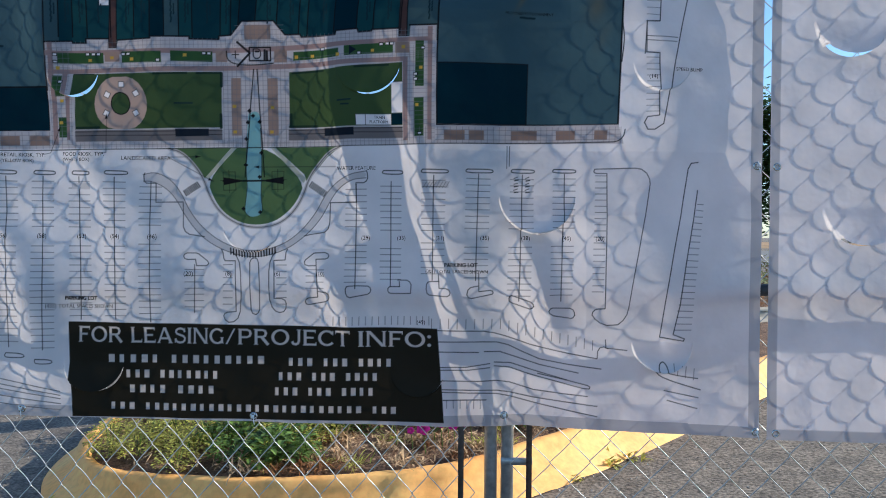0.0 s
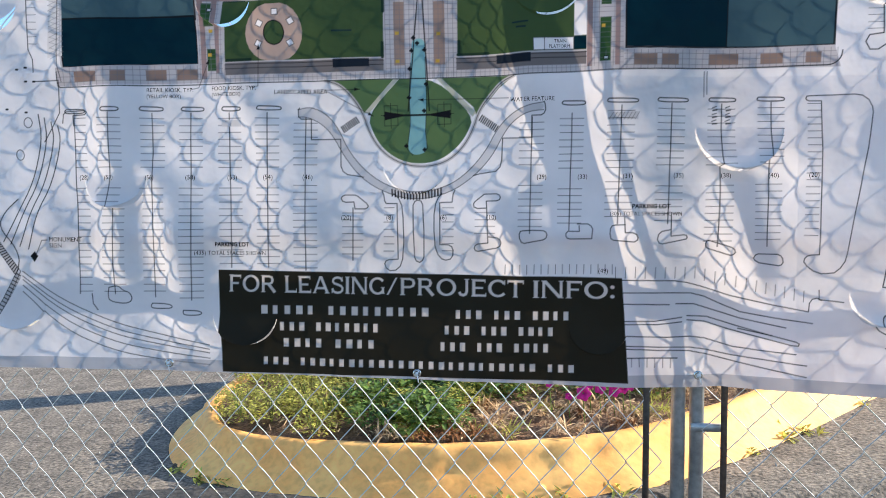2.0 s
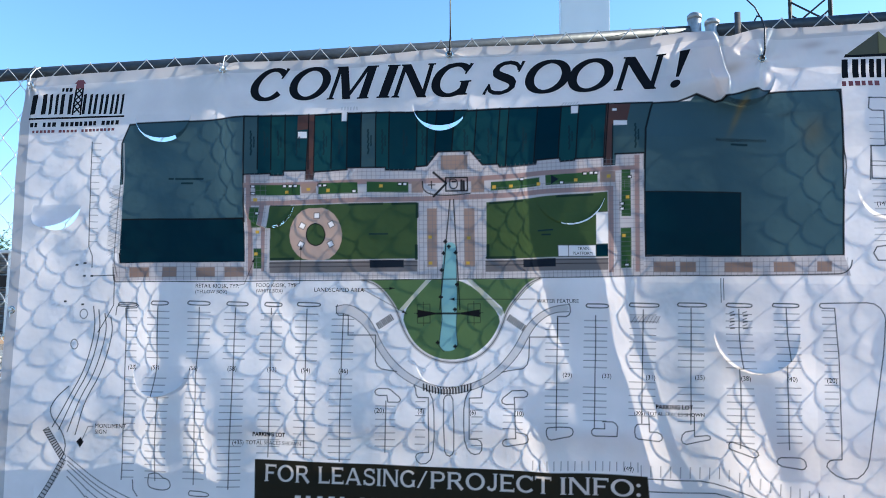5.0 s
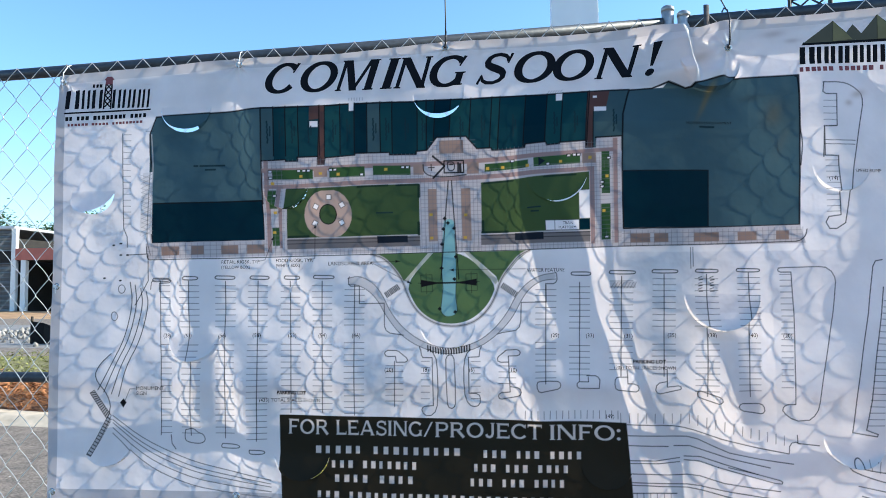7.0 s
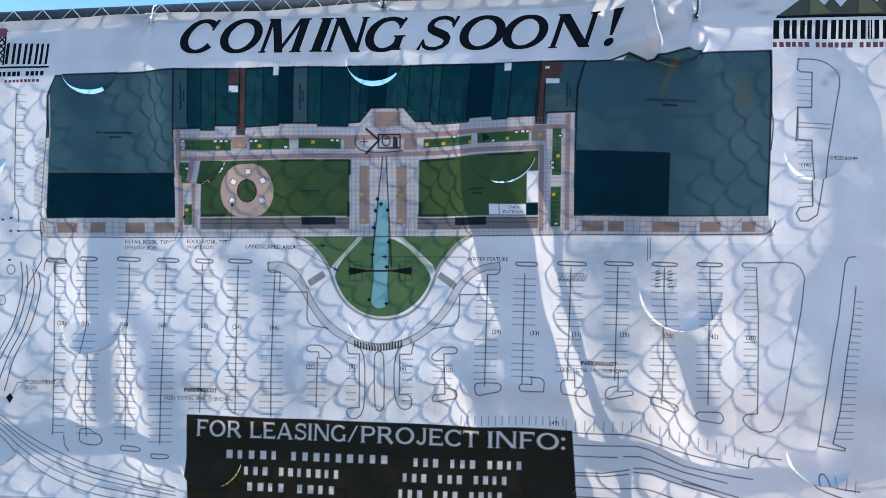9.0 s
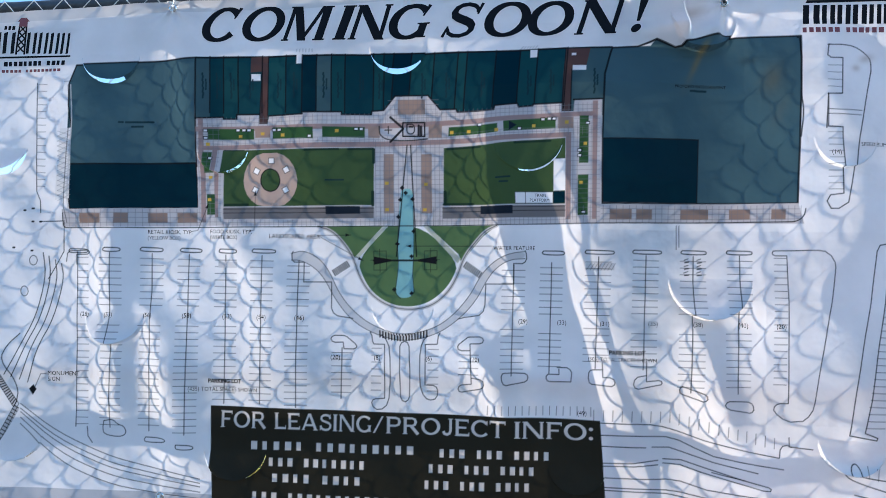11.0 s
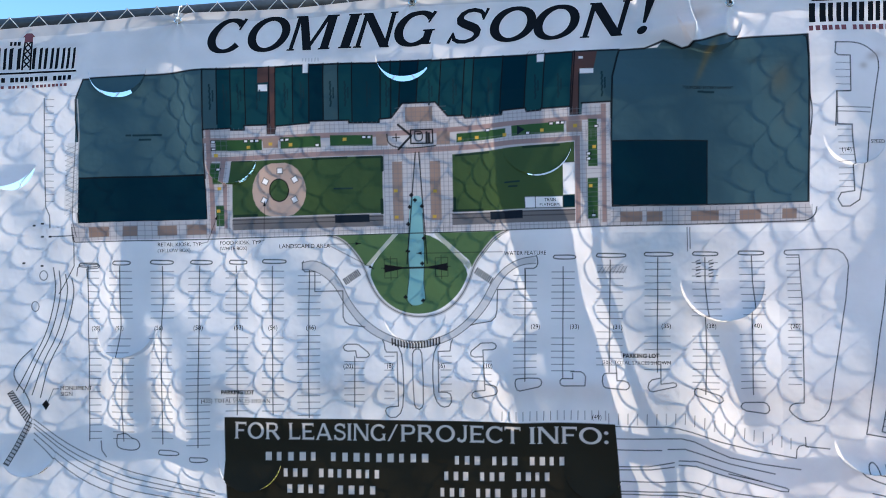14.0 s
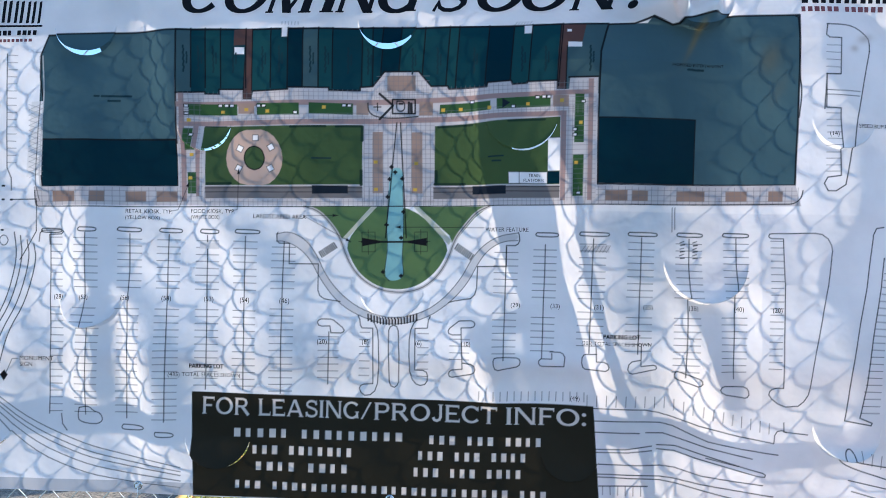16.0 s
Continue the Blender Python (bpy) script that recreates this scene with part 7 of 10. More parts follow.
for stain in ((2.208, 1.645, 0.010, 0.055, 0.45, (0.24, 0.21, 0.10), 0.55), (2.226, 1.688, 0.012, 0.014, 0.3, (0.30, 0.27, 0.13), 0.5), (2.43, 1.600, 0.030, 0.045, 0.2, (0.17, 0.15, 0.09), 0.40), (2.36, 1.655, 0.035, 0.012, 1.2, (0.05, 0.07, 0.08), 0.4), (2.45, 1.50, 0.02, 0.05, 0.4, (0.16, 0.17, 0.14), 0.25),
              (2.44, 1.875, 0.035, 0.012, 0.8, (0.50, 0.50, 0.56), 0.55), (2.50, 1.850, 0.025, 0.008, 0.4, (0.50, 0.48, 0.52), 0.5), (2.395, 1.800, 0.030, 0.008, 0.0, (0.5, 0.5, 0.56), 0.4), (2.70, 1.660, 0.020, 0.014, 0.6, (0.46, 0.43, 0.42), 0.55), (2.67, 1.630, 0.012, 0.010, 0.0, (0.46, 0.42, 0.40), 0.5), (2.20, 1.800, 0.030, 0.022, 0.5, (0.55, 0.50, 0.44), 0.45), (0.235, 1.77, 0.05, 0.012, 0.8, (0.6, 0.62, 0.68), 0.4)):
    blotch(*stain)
# contact panel
area(PANEL, [0.761, 0.604, 1.934, 0.590, 1.955, 0.288, 1.358, 0.297, 0.771, 0.301])
# faint lettering in the buildings, as bars
line(0.0055, FAINT, [0.440, 1.475, 0.444, 1.475])
line(0.0055, FAINT, [0.448, 1.475, 0.452, 1.475])
line(0.0055, FAINT, [0.461, 1.475, 0.465, 1.475])
line(0.0055, FAINT, [0.469, 1.475, 0.473, 1.475])
line(0.0055, FAINT, [0.476, 1.475, 0.481, 1.475])
line(0.0055, FAINT, [0.484, 1.475, 0.488, 1.475])
line(0.0055, FAINT, [0.492, 1.475, 0.496, 1.475])
line(0.0055, FAINT, [0.499, 1.475, 0.504, 1.475])
line(0.0055, FAINT, [0.507, 1.475, 0.511, 1.475])
line(0.0055, FAINT, [0.515, 1.475, 0.519, 1.475])
line(0.0055, FAINT, [0.522, 1.475, 0.527, 1.475])
line(0.0055, FAINT, [0.530, 1.475, 0.534, 1.475])
line(0.0055, FAINT, [0.538, 1.475, 0.542, 1.475])
line(0.0055, FAINT, [0.545, 1.475, 0.550, 1.475])
line(0.0055, FAINT, [0.481, 1.461, 0.485, 1.461])
line(0.0055, FAINT, [0.489, 1.461, 0.493, 1.461])
line(0.0055, FAINT, [0.496, 1.461, 0.501, 1.461])
line(0.0055, FAINT, [0.504, 1.461, 0.508, 1.461])
line(0.0055, FAINT, [0.512, 1.461, 0.516, 1.461])
line(0.0055, FAINT, [2.189, 1.559, 2.193, 1.559])
line(0.0055, FAINT, [2.196, 1.559, 2.200, 1.559])
line(0.0055, FAINT, [2.202, 1.559, 2.206, 1.558])
line(0.0055, FAINT, [2.209, 1.558, 2.213, 1.558])
line(0.0055, FAINT, [2.216, 1.558, 2.220, 1.558])
line(0.0055, FAINT, [2.222, 1.558, 2.226, 1.558])
line(0.0055, FAINT, [2.229, 1.558, 2.233, 1.558])
line(0.0045, FAINT, [0.707, 1.626, 0.707, 1.621])
line(0.0045, FAINT, [0.709, 1.617, 0.709, 1.612])
line(0.0045, FAINT, [0.708, 1.608, 0.708, 1.603])
line(0.0045, FAINT, [0.710, 1.599, 0.710, 1.594])
line(0.0045, FAINT, [0.709, 1.590, 0.709, 1.585])
line(0.0045, FAINT, [0.711, 1.581, 0.711, 1.576])
line(0.0045, FAINT, [0.710, 1.572, 0.710, 1.567])
line(0.0045, FAINT, [0.712, 1.564, 0.712, 1.558])
line(0.0045, FAINT, [0.711, 1.555, 0.711, 1.549])
line(0.004, FAINT, [0.718, 1.607, 0.718, 1.602])
line(0.004, FAINT, [0.719, 1.598, 0.719, 1.593])
line(0.004, FAINT, [0.719, 1.589, 0.719, 1.584])
line(0.004, FAINT, [0.719, 1.580, 0.719, 1.575])
line(0.0045, FAINT, [0.750, 1.626, 0.750, 1.620])
line(0.0045, FAINT, [0.752, 1.617, 0.752, 1.611])
line(0.0045, FAINT, [0.751, 1.608, 0.751, 1.603])
line(0.0045, FAINT, [0.753, 1.599, 0.753, 1.594])
line(0.0045, FAINT, [0.752, 1.590, 0.752, 1.585])
line(0.0045, FAINT, [0.754, 1.581, 0.754, 1.576])
line(0.0045, FAINT, [0.753, 1.572, 0.752, 1.567])
line(0.0045, FAINT, [0.755, 1.563, 0.754, 1.558])
line(0.0045, FAINT, [0.753, 1.555, 0.753, 1.549])
line(0.004, FAINT, [0.761, 1.606, 0.761, 1.601])
line(0.004, FAINT, [0.761, 1.597, 0.761, 1.593])
line(0.004, FAINT, [0.762, 1.589, 0.762, 1.584])
line(0.004, FAINT, [0.762, 1.580, 0.762, 1.575])
line(0.0045, FAINT, [0.794, 1.626, 0.794, 1.620])
line(0.0045, FAINT, [0.796, 1.617, 0.796, 1.611])
line(0.0045, FAINT, [0.795, 1.608, 0.795, 1.602])
line(0.0045, FAINT, [0.797, 1.599, 0.797, 1.593])
line(0.0045, FAINT, [0.796, 1.590, 0.796, 1.585])
line(0.0045, FAINT, [0.798, 1.581, 0.798, 1.576])
line(0.0045, FAINT, [0.797, 1.572, 0.797, 1.567])
line(0.0045, FAINT, [0.799, 1.563, 0.799, 1.558])
line(0.0045, FAINT, [0.798, 1.554, 0.797, 1.549])
line(0.004, FAINT, [0.805, 1.606, 0.805, 1.601])
line(0.004, FAINT, [0.805, 1.597, 0.805, 1.592])
line(0.004, FAINT, [0.806, 1.588, 0.806, 1.584])
line(0.004, FAINT, [0.806, 1.580, 0.806, 1.575])
line(0.0045, FAINT, [0.855, 1.625, 0.855, 1.620])
line(0.0045, FAINT, [0.857, 1.617, 0.857, 1.611])
line(0.0045, FAINT, [0.856, 1.608, 0.855, 1.602])
line(0.0045, FAINT, [0.858, 1.599, 0.857, 1.593])
line(0.0045, FAINT, [0.856, 1.590, 0.856, 1.584])
line(0.0045, FAINT, [0.858, 1.581, 0.858, 1.576])
line(0.0045, FAINT, [0.857, 1.572, 0.857, 1.567])
line(0.0045, FAINT, [0.859, 1.563, 0.859, 1.558])
line(0.0045, FAINT, [0.858, 1.554, 0.857, 1.549])
line(0.004, FAINT, [0.865, 1.606, 0.865, 1.601])
line(0.004, FAINT, [0.866, 1.597, 0.866, 1.592])
line(0.004, FAINT, [0.866, 1.588, 0.866, 1.583])
line(0.004, FAINT, [0.866, 1.579, 0.866, 1.575])
line(0.0045, FAINT, [0.944, 1.625, 0.944, 1.620])
line(0.0045, FAINT, [0.946, 1.616, 0.946, 1.611])
line(0.0045, FAINT, [0.945, 1.607, 0.944, 1.602])
line(0.0045, FAINT, [0.947, 1.598, 0.946, 1.593])
line(0.0045, FAINT, [0.945, 1.590, 0.945, 1.584])
line(0.0045, FAINT, [0.947, 1.581, 0.947, 1.575])
line(0.0045, FAINT, [0.946, 1.572, 0.946, 1.566])
line(0.0045, FAINT, [0.948, 1.563, 0.948, 1.558])
line(0.0045, FAINT, [0.947, 1.554, 0.946, 1.549])
line(0.004, FAINT, [0.954, 1.606, 0.954, 1.601])
line(0.004, FAINT, [0.955, 1.597, 0.955, 1.592])
line(0.004, FAINT, [0.955, 1.588, 0.955, 1.583])
line(0.004, FAINT, [0.955, 1.579, 0.955, 1.574])
line(0.0045, FAINT, [0.996, 1.625, 0.995, 1.619])
line(0.0045, FAINT, [0.998, 1.616, 0.997, 1.611])
line(0.0045, FAINT, [0.996, 1.607, 0.996, 1.602])
line(0.0045, FAINT, [0.998, 1.598, 0.998, 1.593])
line(0.0045, FAINT, [0.997, 1.589, 0.997, 1.584])
line(0.0045, FAINT, [0.999, 1.581, 0.998, 1.575])
line(0.0045, FAINT, [0.997, 1.572, 0.997, 1.566])
line(0.0045, FAINT, [0.999, 1.563, 0.999, 1.558])
line(0.0045, FAINT, [0.998, 1.554, 0.998, 1.549])
line(0.004, FAINT, [1.006, 1.605, 1.006, 1.601])
line(0.004, FAINT, [1.006, 1.597, 1.006, 1.592])
line(0.004, FAINT, [1.007, 1.588, 1.006, 1.583])
line(0.004, FAINT, [1.007, 1.579, 1.007, 1.574])
line(0.0045, FAINT, [1.089, 1.624, 1.088, 1.619])
line(0.0045, FAINT, [1.090, 1.616, 1.090, 1.610])
line(0.0045, FAINT, [1.089, 1.607, 1.089, 1.601])
line(0.0045, FAINT, [1.091, 1.598, 1.091, 1.593])
line(0.0045, FAINT, [1.090, 1.589, 1.089, 1.584])
line(0.0045, FAINT, [1.092, 1.580, 1.091, 1.575])
line(0.0045, FAINT, [1.090, 1.572, 1.090, 1.566])
line(0.0045, FAINT, [1.092, 1.563, 1.092, 1.557])
line(0.0045, FAINT, [1.091, 1.554, 1.090, 1.549])
line(0.004, FAINT, [1.099, 1.605, 1.099, 1.600])
line(0.004, FAINT, [1.099, 1.596, 1.099, 1.592])
line(0.004, FAINT, [1.099, 1.588, 1.099, 1.583])
line(0.004, FAINT, [1.100, 1.579, 1.099, 1.574])
line(0.0045, FAINT, [1.133, 1.624, 1.133, 1.619])
line(0.0045, FAINT, [1.135, 1.615, 1.135, 1.610])
line(0.0045, FAINT, [1.134, 1.607, 1.133, 1.601])
line(0.0045, FAINT, [1.136, 1.598, 1.135, 1.592])
line(0.0045, FAINT, [1.134, 1.589, 1.134, 1.584])
line(0.0045, FAINT, [1.136, 1.580, 1.136, 1.575])
line(0.0045, FAINT, [1.135, 1.572, 1.134, 1.566])
line(0.0045, FAINT, [1.137, 1.563, 1.136, 1.557])
line(0.0045, FAINT, [1.135, 1.554, 1.135, 1.549])
line(0.004, FAINT, [1.143, 1.605, 1.143, 1.600])
line(0.004, FAINT, [1.144, 1.596, 1.143, 1.591])
line(0.004, FAINT, [1.144, 1.587, 1.144, 1.583])
line(0.004, FAINT, [1.144, 1.579, 1.144, 1.574])
line(0.0045, FAINT, [1.200, 1.624, 1.200, 1.619])
line(0.0045, FAINT, [1.202, 1.615, 1.201, 1.610])
line(0.0045, FAINT, [1.200, 1.606, 1.200, 1.601])
line(0.0045, FAINT, [1.202, 1.598, 1.202, 1.592])
line(0.0045, FAINT, [1.201, 1.589, 1.200, 1.583])
line(0.0045, FAINT, [1.203, 1.580, 1.202, 1.575])
line(0.0045, FAINT, [1.201, 1.571, 1.201, 1.566])
line(0.0045, FAINT, [1.203, 1.563, 1.203, 1.557])
line(0.0045, FAINT, [1.202, 1.554, 1.201, 1.548])
line(0.004, FAINT, [1.210, 1.605, 1.210, 1.600])
line(0.004, FAINT, [1.210, 1.596, 1.210, 1.591])
line(0.004, FAINT, [1.210, 1.587, 1.210, 1.582])
line(0.004, FAINT, [1.211, 1.578, 1.210, 1.574])
line(0.0045, FAINT, [1.258, 1.624, 1.258, 1.618])
line(0.0045, FAINT, [1.260, 1.615, 1.260, 1.610])
line(0.0045, FAINT, [1.259, 1.606, 1.258, 1.601])
line(0.0045, FAINT, [1.261, 1.597, 1.260, 1.592])
line(0.0045, FAINT, [1.259, 1.589, 1.259, 1.583])
line(0.0045, FAINT, [1.261, 1.580, 1.261, 1.575])
line(0.0045, FAINT, [1.260, 1.571, 1.259, 1.566])
line(0.0045, FAINT, [1.261, 1.563, 1.261, 1.557])
line(0.0045, FAINT, [1.260, 1.554, 1.260, 1.548])
line(0.004, FAINT, [1.268, 1.605, 1.268, 1.600])
line(0.004, FAINT, [1.268, 1.596, 1.268, 1.591])
line(0.004, FAINT, [1.269, 1.587, 1.268, 1.582])
line(0.004, FAINT, [1.269, 1.578, 1.269, 1.574])
line(0.0045, FAINT, [1.391, 1.623, 1.391, 1.618])
line(0.0045, FAINT, [1.393, 1.614, 1.393, 1.609])
line(0.0045, FAINT, [1.392, 1.606, 1.391, 1.600])
line(0.0045, FAINT, [1.394, 1.597, 1.393, 1.592])
line(0.0045, FAINT, [1.392, 1.588, 1.392, 1.583])
line(0.0045, FAINT, [1.394, 1.580, 1.393, 1.574])
line(0.0045, FAINT, [1.392, 1.571, 1.392, 1.566])
line(0.0045, FAINT, [1.394, 1.562, 1.394, 1.557])
line(0.0045, FAINT, [1.393, 1.554, 1.392, 1.548])
line(0.004, FAINT, [1.401, 1.604, 1.401, 1.599])
line(0.004, FAINT, [1.401, 1.595, 1.401, 1.591])
line(0.004, FAINT, [1.401, 1.587, 1.401, 1.582])
line(0.004, FAINT, [1.402, 1.578, 1.401, 1.573])
line(0.0045, FAINT, [1.466, 1.623, 1.466, 1.617])
line(0.0045, FAINT, [1.468, 1.614, 1.467, 1.609])
line(0.0045, FAINT, [1.466, 1.605, 1.466, 1.600])
line(0.0045, FAINT, [1.468, 1.597, 1.468, 1.591])
line(0.0045, FAINT, [1.467, 1.588, 1.466, 1.583])
line(0.0045, FAINT, [1.468, 1.579, 1.468, 1.574])
line(0.0045, FAINT, [1.467, 1.571, 1.466, 1.565])
line(0.0045, FAINT, [1.468, 1.562, 1.468, 1.557])
line(0.0045, FAINT, [1.467, 1.553, 1.467, 1.548])
line(0.004, FAINT, [1.476, 1.604, 1.475, 1.599])
line(0.004, FAINT, [1.476, 1.595, 1.475, 1.590])
line(0.004, FAINT, [1.476, 1.586, 1.476, 1.582])
line(0.004, FAINT, [1.476, 1.578, 1.476, 1.573])
line(0.0045, FAINT, [1.574, 1.622, 1.574, 1.617])
line(0.0045, FAINT, [1.576, 1.614, 1.575, 1.608])
line(0.0045, FAINT, [1.574, 1.605, 1.574, 1.600])
line(0.0045, FAINT, [1.576, 1.596, 1.575, 1.591])
line(0.0045, FAINT, [1.574, 1.588, 1.574, 1.582])
line(0.0045, FAINT, [1.576, 1.579, 1.576, 1.574])
line(0.0045, FAINT, [1.574, 1.571, 1.574, 1.565])
line(0.0045, FAINT, [1.576, 1.562, 1.576, 1.557])
line(0.0045, FAINT, [1.575, 1.553, 1.574, 1.548])
line(0.004, FAINT, [1.583, 1.603, 1.583, 1.599])
line(0.004, FAINT, [1.583, 1.595, 1.583, 1.590])
line(0.004, FAINT, [1.584, 1.586, 1.583, 1.581])
line(0.004, FAINT, [1.584, 1.578, 1.583, 1.573])
line(0.0045, FAINT, [1.714, 1.622, 1.714, 1.616])
line(0.0045, FAINT, [1.716, 1.613, 1.715, 1.608])
line(0.0045, FAINT, [1.714, 1.605, 1.714, 1.599])
line(0.0045, FAINT, [1.716, 1.596, 1.716, 1.591])
line(0.0045, FAINT, [1.714, 1.587, 1.714, 1.582])
line(0.0045, FAINT, [1.716, 1.579, 1.716, 1.574])
line(0.0045, FAINT, [1.715, 1.570, 1.714, 1.565])
line(0.0045, FAINT, [1.716, 1.562, 1.716, 1.556])
line(0.0045, FAINT, [1.715, 1.553, 1.714, 1.548])
line(0.004, FAINT, [1.723, 1.603, 1.723, 1.598])
line(0.004, FAINT, [1.724, 1.594, 1.723, 1.590])
line(0.004, FAINT, [1.724, 1.586, 1.723, 1.581])
line(0.004, FAINT, [1.724, 1.577, 1.723, 1.573])
line(0.0045, FAINT, [1.782, 1.621, 1.782, 1.616])
line(0.0045, FAINT, [1.784, 1.613, 1.783, 1.608])
line(0.0045, FAINT, [1.782, 1.604, 1.782, 1.599])
line(0.0045, FAINT, [1.784, 1.596, 1.783, 1.590])
line(0.0045, FAINT, [1.782, 1.587, 1.782, 1.582])
line(0.0045, FAINT, [1.784, 1.579, 1.783, 1.573])
line(0.0045, FAINT, [1.782, 1.570, 1.782, 1.565])
line(0.0045, FAINT, [1.784, 1.562, 1.784, 1.556])
line(0.0045, FAINT, [1.782, 1.553, 1.782, 1.548])
line(0.004, FAINT, [1.791, 1.603, 1.791, 1.598])
line(0.004, FAINT, [1.791, 1.594, 1.791, 1.589])
line(0.004, FAINT, [1.791, 1.586, 1.791, 1.581])
line(0.004, FAINT, [1.791, 1.577, 1.791, 1.572])
line(0.0045, FAINT, [1.910, 1.621, 1.909, 1.616])
line(0.0045, FAINT, [1.911, 1.612, 1.911, 1.607])
line(0.0045, FAINT, [1.910, 1.604, 1.909, 1.599])
line(0.0045, FAINT, [1.911, 1.595, 1.911, 1.590])
line(0.0045, FAINT, [1.910, 1.587, 1.909, 1.582])
line(0.0045, FAINT, [1.911, 1.578, 1.911, 1.573])
line(0.0045, FAINT, [1.910, 1.570, 1.909, 1.565])
line(0.0045, FAINT, [1.911, 1.561, 1.911, 1.556])
line(0.0045, FAINT, [1.910, 1.553, 1.909, 1.548])
line(0.004, FAINT, [1.919, 1.602, 1.918, 1.598])
line(0.004, FAINT, [1.919, 1.594, 1.918, 1.589])
line(0.004, FAINT, [1.919, 1.585, 1.918, 1.581])
line(0.004, FAINT, [1.919, 1.577, 1.918, 1.572])
line(0.0016, JOINT, [1.699, 1.702, 1.691, 1.692])
line(0.0016, JOINT, [1.001, 1.693, 1.001, 1.702])
line(0.0016, JOINT, [1.707, 1.702, 1.700, 1.692])
line(0.0016, JOINT, [1.011, 1.693, 1.011, 1.702])
line(0.0016, JOINT, [1.716, 1.702, 1.708, 1.692])
line(0.0016, JOINT, [1.021, 1.692, 1.020, 1.702])
line(0.0016, JOINT, [1.724, 1.702, 1.716, 1.692])
line(0.0016, JOINT, [1.030, 1.692, 1.030, 1.702])
line(0.0016, JOINT, [1.732, 1.702, 1.725, 1.692])
line(0.0016, JOINT, [1.040, 1.692, 1.040, 1.702])
line(0.0016, JOINT, [1.741, 1.702, 1.733, 1.692])
line(0.0016, JOINT, [1.050, 1.692, 1.049, 1.702])
line(0.004, FAINT, [1.102, 1.295, 1.157, 1.296])
line(0.004, FAINT, [1.621, 1.302, 1.663, 1.304])
line(0.004, FAINT, [1.632, 1.290, 1.656, 1.290])
# captions
caption("RETAIL KIOSK, TYP.", 0.546, 1.126, 0.0120)
caption("(YELLOW BOX)", 0.546, 1.108, 0.0110)
caption("FOOD KIOSK, TYP.", 0.742, 1.129, 0.0120)
caption("(WHITE BOX)", 0.742, 1.112, 0.0110)
caption("LANDSCAPED AREA", 0.930, 1.116, 0.0130)
caption("WATER FEATURE", 1.614, 1.088, 0.0120)
caption("TRAIN", 1.737, 1.244, 0.0090)
caption("PLATFORM", 1.722, 1.230, 0.0090)
caption("PARKING LOT", 1.958, 0.787, 0.0120)
caption("(305) TOTAL SPACES SHOWN", 1.897, 0.767, 0.0110)
caption("PARKING LOT", 0.750, 0.673, 0.0120)
caption("(435) TOTAL SPACES SHOWN", 0.691, 0.648, 0.0120)
caption("MONUMENT", 0.240, 0.684, 0.0130)
caption("SIGN", 0.241, 0.666, 0.0130)
caption("(28)", 0.338, 0.868, 0.0140)
caption("(53)", 0.421, 0.869, 0.0130)
caption("(56)", 0.541, 0.869, 0.0130)
caption("(58)", 0.662, 0.869, 0.0140)
caption("(53)", 0.788, 0.869, 0.0140)
caption("(54)", 0.898, 0.869, 0.0140)
caption("(46)", 1.015, 0.869, 0.0140)
caption("(29)", 1.690, 0.870, 0.0130)
caption("(33)", 1.805, 0.870, 0.0130)
caption("(31)", 1.930, 0.870, 0.0130)
caption("(35)", 2.068, 0.872, 0.0130)
caption("(38)", 2.194, 0.872, 0.0130)
caption("(40)", 2.324, 0.872, 0.0130)
caption("(20)", 2.428, 0.872, 0.0130)
caption("(20)", 1.126, 0.752, 0.0140)
caption("(8)", 1.258, 0.753, 0.0140)
caption("(6)", 1.415, 0.754, 0.0130)
caption("(10)", 1.548, 0.755, 0.0130)
caption("(49)", 1.867, 0.604, 0.0130)
caption("PROPOSED ENTERTAINMENT", 2.142, 1.567, 0.0085)
caption("(14)", 2.596, 1.376, 0.0130)
caption("SPEED BUMP", 2.681, 1.400, 0.0110)
line(0.0018, INK, [1.079, 1.126, 1.221, 1.051])
line(0.0018, INK, [1.079, 1.126, 1.182, 1.128])
line(0.0018, INK, [1.360, 1.097, 1.609, 1.099])
line(0.0018, INK, [0.857, 1.137, 0.883, 1.140, 0.883, 1.259])
for tip_x, tip_z, way_x, way_z in ((1.221, 1.051, 0.88, -0.47), (1.182, 1.128, 1, 0), (1.350, 1.097, -1, 0), (0.883, 1.262, 0, 1), (0.733, 1.222, 0.35, 0.93)):
    area(INK, [tip_x, tip_z, tip_x - 0.016 * way_x - 0.0045 * way_z, tip_z - 0.016 * way_z + 0.0045 * way_x, tip_x - 0.016 * way_x + 0.0045 * way_z, tip_z - 0.016 * way_z - 0.0045 * way_x])
line(0.0018, INK, [0.681, 1.134, 0.702, 1.138, 0.732, 1.218])

# ---- strokes for drawn lettering ----
def stroke(points, wide, closed=False):
    """A band along a line, as quads; wide is one width or one for each point."""
    co, faces = [], []
    for i, (x, z) in enumerate(points):
        ax, az = points[i - 1 if closed else max(i - 1, 0)]
        bx, bz = points[(i + 1) % len(points) if closed else min(i + 1, len(points) - 1)]
        l = math.hypot(bx - ax, bz - az)
        w = (wide[i] if isinstance(wide, (list, tuple)) else wide) / 2
        co += [(x - (bz - az) / l * w, z + (bx - ax) / l * w), (x + (bz - az) / l * w, z - (bx - ax) / l * w)]
        if i:
            faces.append((2 * i - 2, 2 * i - 1, 2 * i + 1, 2 * i))
    if closed:
        faces.append((2 * i, 2 * i + 1, 1, 0))
    return co, faces


